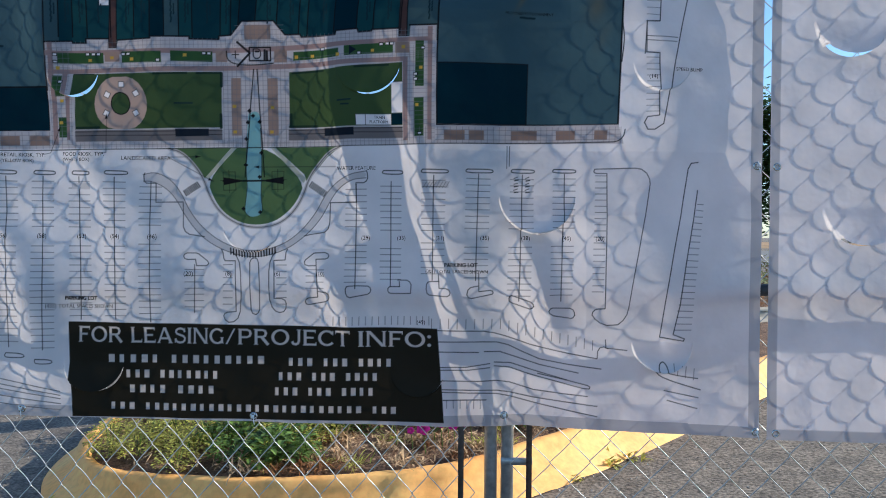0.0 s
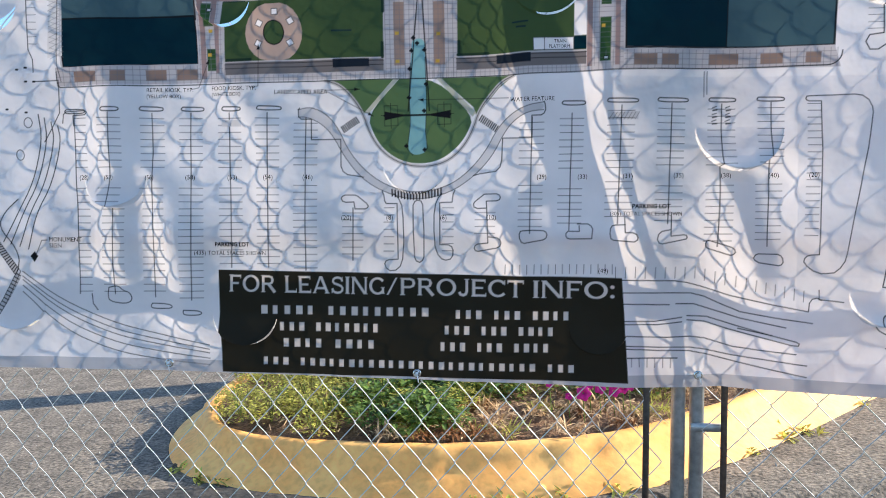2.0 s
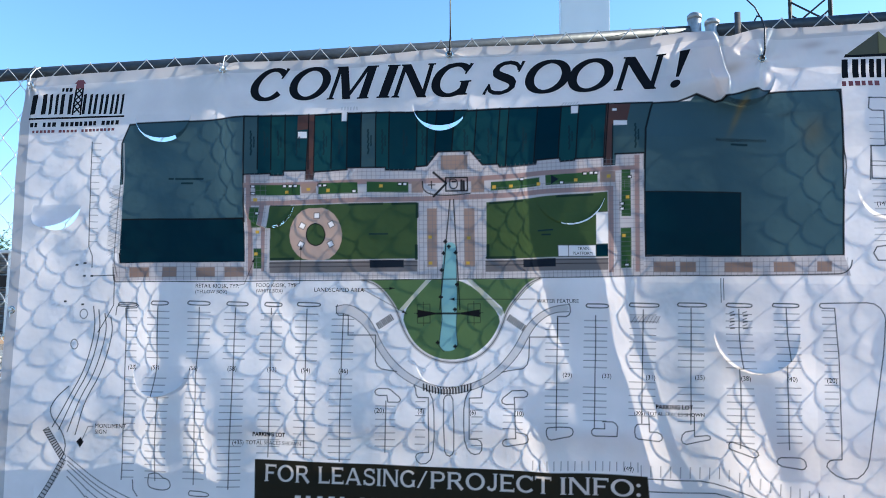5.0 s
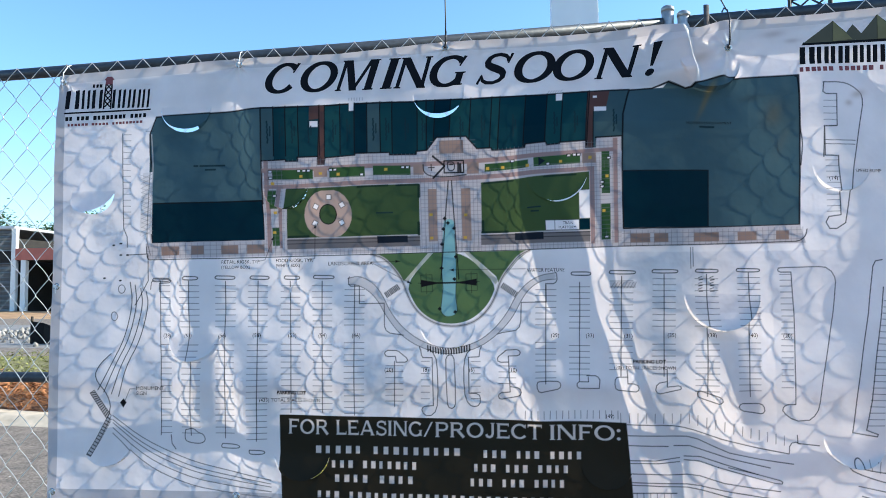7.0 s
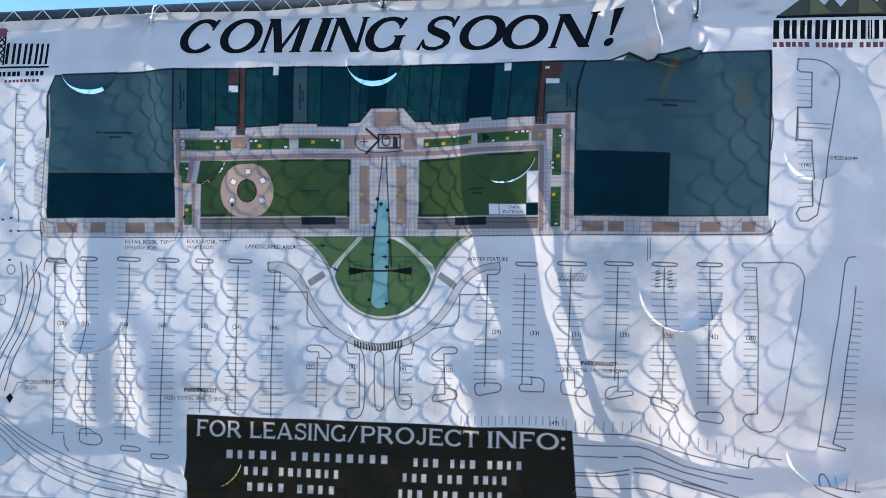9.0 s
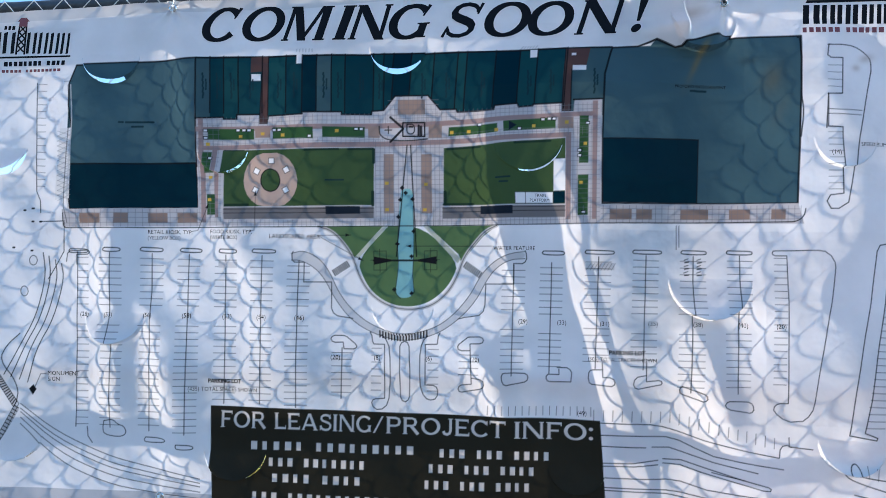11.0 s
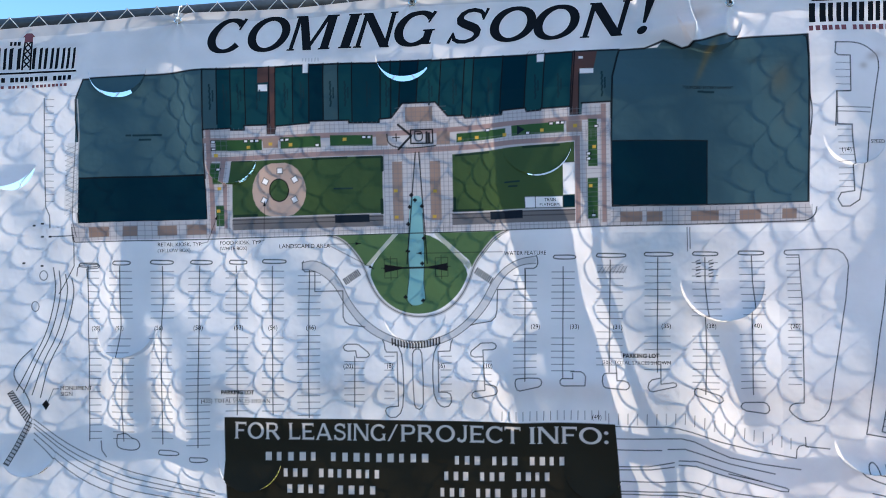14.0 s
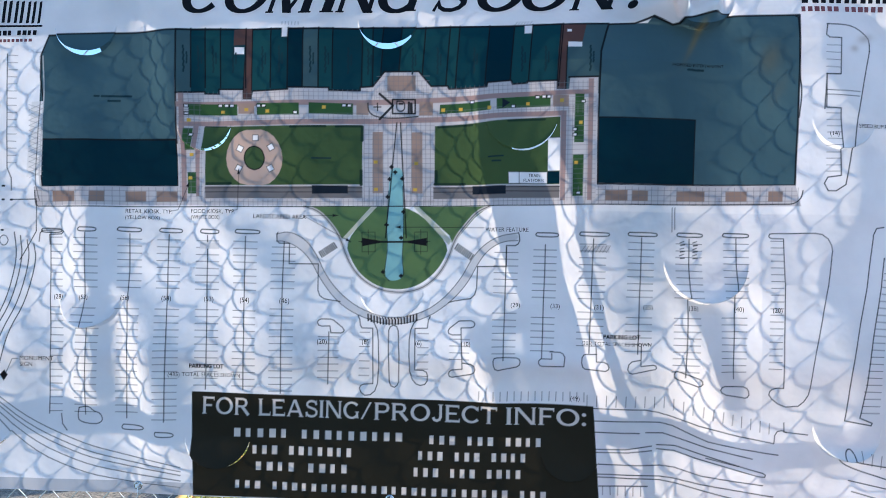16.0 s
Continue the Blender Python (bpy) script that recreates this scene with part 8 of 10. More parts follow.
def bow(cx, cz, rx, rz, a0, a1, thick, thin, n=30):
    """An elliptic stroke, heavy at its sides and light at head and foot."""
    pts, wide = [], []
    whole = a1 - a0 == 360
    for k in range(n if whole else n + 1):
        a = radians(a0 + (a1 - a0) * k / n)
        pts.append((cx + rx * math.cos(a), cz + rz * math.sin(a)))
        wide.append(thin + (thick - thin) * abs(math.cos(a)) ** 1.3)
    return stroke(pts, wide, whole)


def bar(x0, x1, w):
    """A stroke from foot x0 to head x1, cut level at both ends."""
    return [(x0 - w / 2, 0), (x0 + w / 2, 0), (x1 + w / 2, 1), (x1 - w / 2, 1)], [(0, 1, 2, 3)]


def stem(x, w, z0=0.0, z1=1.0):
    """An upright with small slab serifs."""
    s = w / 2 + 0.055
    co = [(x - w / 2, z0), (x + w / 2, z0), (x + w / 2, z1), (x - w / 2, z1)]
    co += [(x - s, z0), (x + s, z0), (x + s, z0 + 0.045), (x - s, z0 + 0.045), (x - s, z1 - 0.045), (x + s, z1 - 0.045), (x + s, z1), (x - s, z1)]
    return co, [(0, 1, 2, 3), (4, 5, 6, 7), (8, 9, 10, 11)]



def printed(colour, co, faces):
    """Prints a flat shape into the sheet: each cell takes the share of it that the shape covers."""
    co = np.array(co)
    win = window(co[:, 0], co[:, 1], 0.004)
    x, z = GX[win], GZ[win]
    cover = np.zeros(x.shape)
    for dx in (-0.375, -0.125, 0.125, 0.375):
        for dz in (-0.375, -0.125, 0.125, 0.375):
            hit = np.zeros(x.shape, bool)
            for f in faces:
                inside = np.zeros(x.shape, bool)
                for k in range(len(f)):
                    (ax, az), (bx, bz) = co[f[k - 1]], co[f[k]]
                    if az != bz:
                        inside ^= ((az > z + dz * CELL) != (bz > z + dz * CELL)) & (x + dx * CELL < (bx - ax) * (z + dz * CELL - az) / (bz - az) + ax)
                hit |= inside
            cover += hit / 16
    blend(win, cover * 0.96, colour)


# contact panel: one readable line of wide capitals with small serifs, the rest as bars
W1 = 0.155
CAPITALS = {
    "F": [stem(0.12, W1 + 0.02), stroke([(0.1, 0.93), (0.74, 0.93)], 0.13), stroke([(0.72, 1.0), (0.72, 0.78)], 0.05), stroke([(0.1, 0.5), (0.60, 0.5)], 0.12)],
    "O": [bow(0.55, 0.5, 0.46, 0.44, 0, 360, W1 + 0.03, 0.12)],
    "R": [stem(0.12, W1 + 0.02), stroke([(0.1, 0.94), (0.52, 0.94), (0.68, 0.88), (0.73, 0.73), (0.68, 0.57), (0.52, 0.50), (0.1, 0.50)], [0.12, 0.12, 0.15, 0.17, 0.15, 0.12, 0.12]), stroke([(0.46, 0.50), (0.88, 0.0)], W1 + 0.03)],
    "L": [stem(0.12, W1 + 0.02), stroke([(0.1, 0.065), (0.74, 0.065)], 0.13), stroke([(0.73, 0.0), (0.73, 0.24)], 0.05)],
    "E": [stem(0.12, W1 + 0.02), stroke([(0.1, 0.935), (0.76, 0.935)], 0.13), stroke([(0.1, 0.5), (0.64, 0.5)], 0.12), stroke([(0.1, 0.065), (0.80, 0.065)], 0.13), stroke([(0.75, 1.0), (0.75, 0.8)], 0.05), stroke([(0.79, 0.0), (0.79, 0.22)], 0.05)],
    "A": [bar(0.10, 0.52, 0.13), bar(0.98, 0.54, 0.19), stroke([(0.24, 0.30), (0.84, 0.30)], 0.12), stroke([(0.0, 0.02), (0.24, 0.02)], 0.045), stroke([(0.80, 0.02), (1.12, 0.02)], 0.045)],
    "S": [stroke([(0.74, 0.72), (0.70, 0.84), (0.60, 0.91), (0.44, 0.94), (0.27, 0.91), (0.16, 0.82), (0.14, 0.70), (0.22, 0.60), (0.44, 0.53), (0.66, 0.45), (0.76, 0.34), (0.74, 0.18), (0.62, 0.08), (0.44, 0.05), (0.26, 0.08), (0.14, 0.17), (0.10, 0.30)], 0.135), stroke([(0.74, 0.98), (0.74, 0.70)], 0.05), stroke([(0.09, 0.02), (0.09, 0.30)], 0.05)],
    "I": [stem(0.16, W1 + 0.03)],
    "N": [stem(0.12, 0.13), bar(0.92, 0.14, 0.21), stem(0.95, 0.13)],
    "G": [bow(0.55, 0.5, 0.46, 0.44, 40, 325, W1 + 0.03, 0.12), stem(0.90, 0.15, 0.05, 0.44)],
    "C": [bow(0.55, 0.5, 0.46, 0.44, 40, 320, W1 + 0.03, 0.12), stroke([(0.92, 0.70), (0.92, 0.97)], 0.05)],
    "P": [stem(0.12, W1 + 0.02), stroke([(0.1, 0.94), (0.54, 0.94), (0.71, 0.87), (0.76, 0.71), (0.71, 0.55), (0.54, 0.47), (0.1, 0.47)], [0.12, 0.12, 0.15, 0.17, 0.15, 0.12, 0.12])],
    "J": [stroke([(0.52, 1.0), (0.52, 0.28), (0.46, 0.12), (0.32, 0.055), (0.17, 0.10), (0.10, 0.24)], 0.16), stroke([(0.38, 0.98), (0.66, 0.98)], 0.045)],
    "T": [stem(0.45, W1 + 0.02), stroke([(0.0, 0.935), (0.90, 0.935)], 0.13), stroke([(0.02, 1.0), (0.02, 0.78)], 0.05), stroke([(0.88, 1.0), (0.88, 0.78)], 0.05)],
    "/": [bar(0.05, 0.62, 0.13)],
    ":": [bow(0.14, 0.16, 0.05, 0.05, 0, 360, 0.11, 0.11, 12), bow(0.14, 0.70, 0.05, 0.05, 0, 360, 0.11, 0.11, 12)],
}
PRINT_WHITE = (0.70, 0.71, 0.72)


def panel_word(text, x0, x1, z, height):
    """A word in those capitals, from x0 to x1, its foot at z; the line falls slightly."""
    shapes, x = [], 0.0
    for ch in text:
        co, faces = [], []
        for c_, f_ in CAPITALS[ch]:
            faces += [tuple(i + len(co) for i in q) for q in f_]
            co += c_
        co = np.array(co, float)
        x -= co[:, 0].min()
        co[:, 0] += x
        x = co[:, 0].max() + 0.11
        shapes.append((co, faces))
    wide = x - 0.11
    for co, faces in shapes:
        co[:, 0] = x0 + co[:, 0] * (x1 - x0) / wide
        co[:, 1] = z + co[:, 1] * height - 0.010 * (co[:, 0] - x0)
        printed(PRINT_WHITE, co, faces)


for word, a, b in (("FOR", 0.793, 0.934), ("LEASING/", 0.960, 1.292), ("PROJECT", 1.300, 1.656), ("INFO:", 1.682, 1.914)):
    panel_word(word, a, b, 0.540 - 0.010 * (a - 0.793), 0.050)


def word_bars(x0, x1, z, height, words, rise=-0.006):
    """Lettering that stays unread: one slim printed bar for each character, in groups."""
    total = sum(words) + 0.8 * (len(words) - 1)
    one, x = (x1 - x0) / total, x0
    for n in words:
        for k in range(n):
            s, w = rise * (x - x0), one * (0.40 + 0.14 * ((k * 7 + n) % 3) / 2)
            printed(PRINT_WHITE, [(x, z + s), (x + w, z + s), (x + w, z + height + s), (x, z + height + s)], [(0, 1, 2, 3)])
            x += one
        x += 0.8 * one


word_bars(0.890, 1.398, 0.476, 0.025, (5, 9))
word_bars(1.462, 1.800, 0.468, 0.025, (3, 3, 4))
word_bars(0.945, 1.250, 0.427, 0.025, (3, 7))
word_bars(1.430, 1.755, 0.422, 0.025, (3, 3, 4))
word_bars(0.955, 1.240, 0.379, 0.025, (4, 4))
word_bars(1.418, 1.742, 0.374, 0.025, (3, 3, 4))
word_bars(0.895, 1.815, 0.326, 0.022, (3, 24, 3), -0.012)

# grey hem welded round the edge
HEM = (0.55, 0.59, 0.66)
rim_x = np.minimum(GX - LEFT, RIGHT - GX)
rim_z = np.minimum(GZ - edge_low(XS)[None, :], edge_high(XS)[None, :] - GZ)
hem = (np.minimum(rim_x, rim_z) < 0.035) & (PRINT.mean(-1) > 0.6)
PRINT[hem] = HEM
PRINT[hem & (UP[:, None] > 0.9) & (rim_x > 0.035)] = (0.70, 0.745, 0.82)

# ---- the banner's shape: long soft folds, and half-round wind flaps cut into it ----
# Each ridge stands towards the viewer; its knots, from foot to head: height, x, half width on its two sides, depth
DEEP_FOLD = [(0.42, 2.00, 0.09, 0.10, 0.0), (0.60, 1.975, 0.10, 0.12, 0.018), (0.80, 1.985, 0.14, 0.15, 0.038), (1.00, 1.945, 0.14, 0.17, 0.042), (1.15, 1.91, 0.15, 0.21, 0.042), (1.30, 1.93, 0.30, 0.27, 0.055), (1.58, 1.95, 0.34, 0.28, 0.058), (1.70, 1.96, 0.30, 0.28, 0.026), (1.78, 1.97, 0.3, 0.25, 0.0)]
END_FOLD = [(0.36, 2.66, 0.30, 0.17, 0.0), (0.60, 2.66, 0.33, 0.17, 0.034), (1.00, 2.66, 0.35, 0.17, 0.040), (1.55, 2.63, 0.30, 0.18, 0.038), (1.78, 2.61, 0.25, 0.20, 0.012), (1.90, 2.60, 0.25, 0.2, 0.0)]
RIDGES = [
    [(0.50, 0.475, 0.06, 0.045, 0.0), (0.62, 0.470, 0.07, 0.050, 0.020), (0.85, 0.455, 0.07, 0.050, 0.022), (1.05, 0.440, 0.07, 0.06, 0.018), (1.22, 0.43, 0.08, 0.07, 0.0)],
    [(0.36, 0.70, 0.06, 0.08, 0.0), (0.48, 0.672, 0.065, 0.08, 0.020), (0.72, 0.620, 0.060, 0.08, 0.021), (0.86, 0.570, 0.05, 0.07, 0.014), (0.95, 0.55, 0.05, 0.06, 0.0)],
    [(0.55, 1.02, 0.08, 0.14, 0.0), (0.72, 0.965, 0.075, 0.14, 0.015), (0.92, 0.925, 0.065, 0.14, 0.017), (1.08, 0.865, 0.06, 0.12, 0.013), (1.22, 0.83, 0.06, 0.1, 0.0)],
    [(0.90, 0.50, 0.13, 0.13, 0.0), (1.25, 0.40, 0.13, 0.13, 0.017), (1.60, 0.30, 0.13, 0.13, 0.010), (1.75, 0.28, 0.13, 0.13, 0.0)],
    [(0.88, 1.76, 0.05, 0.09, 0.0), (1.0, 1.720, 0.055, 0.09, 0.020), (1.18, 1.665, 0.055, 0.09, 0.022), (1.45, 1.635, 0.06, 0.10, 0.018), (1.66, 1.61, 0.06, 0.1, 0.0)],
    [(0.48, 1.69, 0.05, 0.06, 0.0), (0.60, 1.650, 0.05, 0.06, 0.017), (0.74, 1.600, 0.05, 0.06, 0.017), (0.84, 1.56, 0.05, 0.06, 0.0)],
    DEEP_FOLD,
    [(0.46, 2.32, 0.09, 0.06, 0.0), (0.60, 2.285, 0.09, 0.055, 0.024), (0.76, 2.245, 0.08, 0.055, 0.026), (0.86, 2.215, 0.06, 0.06, 0.018), (0.93, 2.20, 0.05, 0.06, 0.0)],
    END_FOLD,
    [(1.05, 1.15, 0.14, 0.14, 0.0), (1.30, 1.10, 0.14, 0.14, 0.014), (1.65, 1.06, 0.14, 0.14, 0.012), (1.80, 1.05, 0.14, 0.14, 0.0)],
    [(1.30, 0.70, 0.05, 0.06, 0.0), (1.42, 0.675, 0.05, 0.06, 0.013), (1.70, 0.655, 0.05, 0.07, 0.013), (1.82, 0.64, 0.05, 0.07, 0.0)],
    [(1.08, 0.05, 0.06, 0.06, 0.0), (1.30, 0.07, 0.06, 0.06, 0.012), (1.50, 0.08, 0.06, 0.06, 0.0)],
]
FLAPS = [  # centre x, hinge height, radius, how far it hangs out, shift of its lip sideways and up (in radii)
    (0.406, 1.690, 0.092, 0.022, 0.09, 0.08),
    (1.315, 1.712, 0.088, 0.022, 0.02, 0.11),
    (0.066, 1.390, 0.082, 0.050, -0.09, 0.03),
    (0.776, 1.396, 0.080, 0.018, -0.07, 0.02),
    (1.717, 1.424, 0.105, 0.010, -0.045, 0.025),
    (2.245, 1.010, 0.118, 0.040, 0.0, 0.012),
    (0.450, 0.880, 0.094, 0.034, -0.014, 0.008),
    (0.842, 0.478, 0.096, 0.020, -0.065, 0.016),
    (1.343, 0.921, 0.094, 0.008, -0.016, 0.010),
    (2.640, 1.430, 0.090, 0.010, 0.020, 0.0),
    (0.140, 0.510, 0.090, 0.020, -0.020, 0.006),
    (1.870, 0.455, 0.085, 0.010, -0.040, 0.0),
    (2.640, 0.560, 0.095, 0.040, 0.020, 0.0),
    (2.225, 1.790, 0.105, 0.045, -0.020, 0.0),
]


def ridge_depth(x, z, knots):
    """How far one ridge stands out at a place."""
    level, ridge, before, after, deep = (np.array(k) for k in zip(*knots))
    gap = x - np.interp(z, level, ridge)
    half = np.where(gap < 0, np.interp(z, level, before), np.interp(z, level, after))
    return np.interp(z, level, deep) * np.exp(-((gap / half) ** 2))


def fold_depth(x, z, folds=RIDGES):
    """How far the cloth stands off the plane y = 0, away from the viewer where positive."""
    y = np.zeros(np.shape(x))
    for knots in folds:
        y -= ridge_depth(x, z, knots)
    y += 0.0030 * np.sin(7.3 * x + 3.1 * z) * np.sin(4.1 * z + 1.7) + 0.0022 * np.sin(17 * x - 9 * z + 0.6)
    y += 0.0014 * np.sin(31 * x + 22 * z) * np.sin(13 * z - 8 * x)
    # the sheet bows away from the wires towards its ends
    y += 0.037 * np.clip((x - 2.40) / 0.55, 0, 1) - 0.013 * np.clip((0.55 - x) / 0.63, 0, 1)
    # drawn tight against the posts of the next panel above its middle
    y += 0.012 * np.clip((x - 2.15) / 0.2, 0, 1) * np.clip((z - 0.95) / 0.2, 0, 1) * np.clip((2.9 - x) / 0.5, 0, 1)
    # lower down it hangs clear of the wires beside the posts
    y -= 0.018 * np.clip((x - 1.95) / 0.45, 0, 1) * np.clip((1.15 - z) / 0.2, 0, 1)
    # the head leans back to the rail
    y += 0.022 * np.clip((z - 1.66) / 0.22, 0, 1)
    # over the paired posts it leans back below the middle
    y += 0.016 * np.clip((1.05 - z) / 0.45, 0, 1) * np.exp(-(((x - 1.82) / 0.27) ** 2))
    # the wires hold it
    y = np.minimum(y, 0.020)
    # creases fan out from the eyelets that carry the pull
    for ex, ez, pull in ((0.593, 1.843, 1.5), (1.339, 1.874, 0.8), (2.283, 1.825, 1.3), (2.93, 1.937, 0.8), (-0.068, 1.798, 0.8), (2.145, 0.32, 0.3), (0.607, 0.324, 0.2), (2.94, 0.27, 0.3)):
        r = np.hypot(x - ex, z - ez)
        turn = np.arctan2(z - ez, x - ex)
        y += pull * 0.0032 * np.exp(-r / 0.12) * np.clip(r / 0.02, 0, 1) * np.cos(7 * turn + 1.3 * ex)
    return y


def cloth(x, z, flaps=FLAPS, folds=RIDGES):
    """The banner's surface above a point of its plan: y, the lifted z, and which flap it belongs to (0: none)."""
    y, up, own = fold_depth(x, z, folds), np.array(z, float), np.zeros(np.shape(x), int)
    # the head of the cloth sags out and creases beside the panel joint
    crease = 2.168 - 0.15 * (z - 1.72)
    head = np.clip((z - 1.69) / 0.06, 0, 1)
    head = head * head * (3 - 2 * head) * (1 - 0.6 * np.clip((z - 1.85) / 0.07, 0, 1))
    for ridge, before, after, deep in ((crease, 0.13, 0.016, 0.075), (2.262 + 0.25 * (z - 1.75), 0.080, 0.022, 0.050)):
        gap = x - ridge
        y -= head * deep * np.exp(-((gap / np.where(gap < 0, before, after)) ** 2))
    y += 0.020 * np.exp(-(((x - 2.285) / 0.03) ** 2 + ((z - 1.80) / 0.10) ** 2))
    across = np.array(x, float)
    # the two deepest folds take up cloth and draw the sheet in
    if folds is RIDGES:
        across -= 0.13 * ridge_depth(x, z, DEEP_FOLD) + 0.38 * ridge_depth(x, z, END_FOLD)
    for k, (cx, hinge, r, out, aside, lift) in enumerate(flaps, 1):
        drop = hinge - z
        inside = (drop > 0) & ((x - cx) ** 2 + drop**2 < r * r)
        f = np.clip(drop / r, 0, 1)
        y = np.where(inside, y - out * f**1.4, y)
        up = np.where(inside, up + lift * r * f * f, up)
        across = np.where(inside, across + aside * r * f, across)
        # the cloth below the cut gives a little too
        below = np.exp(-(((x - cx) / r) ** 2 + ((z - hinge + r) / (0.5 * r)) ** 2))
        y = np.where(inside, y, y + 0.25 * out * below)
        own = np.where(inside, k, own)
    return y, up, own, across


def cloth_mesh(name, xs, gx, gz, flaps, folds, mat, tint=None):
    y, up, own, across = cloth(gx, gz, flaps, folds)
    rows, cols = gx.shape
    me = bpy.data.meshes.new(name)
    idx = np.arange(rows * cols).reshape(rows, cols)
    quads = np.stack([idx[:-1, :-1], idx[:-1, 1:], idx[1:, 1:], idx[1:, :-1]], -1)
    corner = np.stack([own[:-1, :-1], own[:-1, 1:], own[1:, 1:], own[1:, :-1]], -1)
    # a slit runs wherever a cell straddles a flap's round edge; along the hinge the cloth holds together
    fx, fz = (gx[:-1, :-1] + gx[1:, 1:]) / 2, (gz[:-1, :-1] + gz[1:, 1:]) / 2
    seam = corner.max(-1) != corner.min(-1)
    cut = np.zeros(seam.shape, bool)
    for cx, hinge, r, out, aside, lift in flaps:
        turn = np.arctan2(hinge - fz, fx - cx)
        f = np.clip((hinge - fz) / r, 0, 1)
        near = np.abs(np.hypot(fx - cx, fz - hinge) - r) < 0.012
        cut |= seam & near & (lift * np.sin(turn) * f * f - aside * np.cos(turn) * f > 0.012)
    # the points beside a slit slide onto its round line
    beside = np.zeros(gx.shape, bool)
    for dj in (0, 1):
        for di in (0, 1):
            beside[dj : rows - 1 + dj, di : cols - 1 + di] |= cut
    for cx, hinge, r, out, aside, lift in flaps:
        reach = np.maximum(np.hypot(gx - cx, hinge - gz), 1e-6)
        ring = beside & (hinge > gz) & (np.abs(reach - r) < 0.012)
        across = np.where(ring, across + (gx - cx) * (r / reach - 1), across)
        up = np.where(ring, up - (hinge - gz) * (r / reach - 1), up)
    quads = quads[~cut]
    n = len(quads)
    me.vertices.add(rows * cols)
    me.vertices.foreach_set("co", np.stack([across, y, up], -1).astype(np.float32).ravel())
    me.loops.add(4 * n)
    me.loops.foreach_set("vertex_index", quads.ravel().astype(np.int32))
    me.polygons.add(n)
    me.polygons.foreach_set("loop_start", np.arange(0, 4 * n, 4, dtype=np.int32))
    me.update(calc_edges=True)
    if tint is not None:
        layer = me.attributes.new("print", "FLOAT_COLOR", "POINT")
        layer.data.foreach_set("color", np.concatenate([tint, np.ones((rows, cols, 1))], -1).astype(np.float32).ravel())
    me.materials.append(mat)
    me.shade_smooth()
    return me


def on_cloth(x, z, proud=0.0015):
    y, up, _, across = cloth(np.array(x, float), np.array(z, float))
    return across, y - proud, up


def laid(name, co, faces, mat, parent, label="", step=0.02, proud=0.0015):
    """A flat shape (x, z) cut to small pieces and laid on the banner, a little proud of it."""
    bm = bmesh.new()
    vs = [bm.verts.new((x, 0, z)) for x, z in co]
    for f in faces:
        if len(set(f)) > 2:
            bm.faces.new([vs[i] for i in f])
    x0, x1, z0, z1 = co[:, 0].min(), co[:, 0].max(), co[:, 1].min(), co[:, 1].max()
    for lo, hi, n in ((x0, x1, (1, 0, 0)), (z0, z1, (0, 0, 1))):
        k = lo + step
        while k < hi:
            bmesh.ops.bisect_plane(bm, geom=bm.verts[:] + bm.edges[:] + bm.faces[:], plane_co=(k * n[0], 0, k * n[2]), plane_no=n)
            k += step
    xs, zs = np.array([v.co.x for v in bm.verts]), np.array([v.co.z for v in bm.verts])
    for v, *at in zip(bm.verts, *on_cloth(xs, zs, proud)):
        v.co = at
    bmesh.ops.recalc_face_normals(bm, faces=bm.faces[:])
    return part(name, bm, mat, parent, label)


def polygon(*flat):
    return np.array(flat, float).reshape(-1, 2), [tuple(range(len(flat) // 2))]


banner = thing("banner", (0, 0, 0), "white vinyl banner printed with a site plan, tied to the fence", "banner")
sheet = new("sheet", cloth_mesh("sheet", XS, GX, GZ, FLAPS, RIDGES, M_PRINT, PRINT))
sheet.parent = banner
tagged(sheet, "printed vinyl sheet with half-round wind flaps")

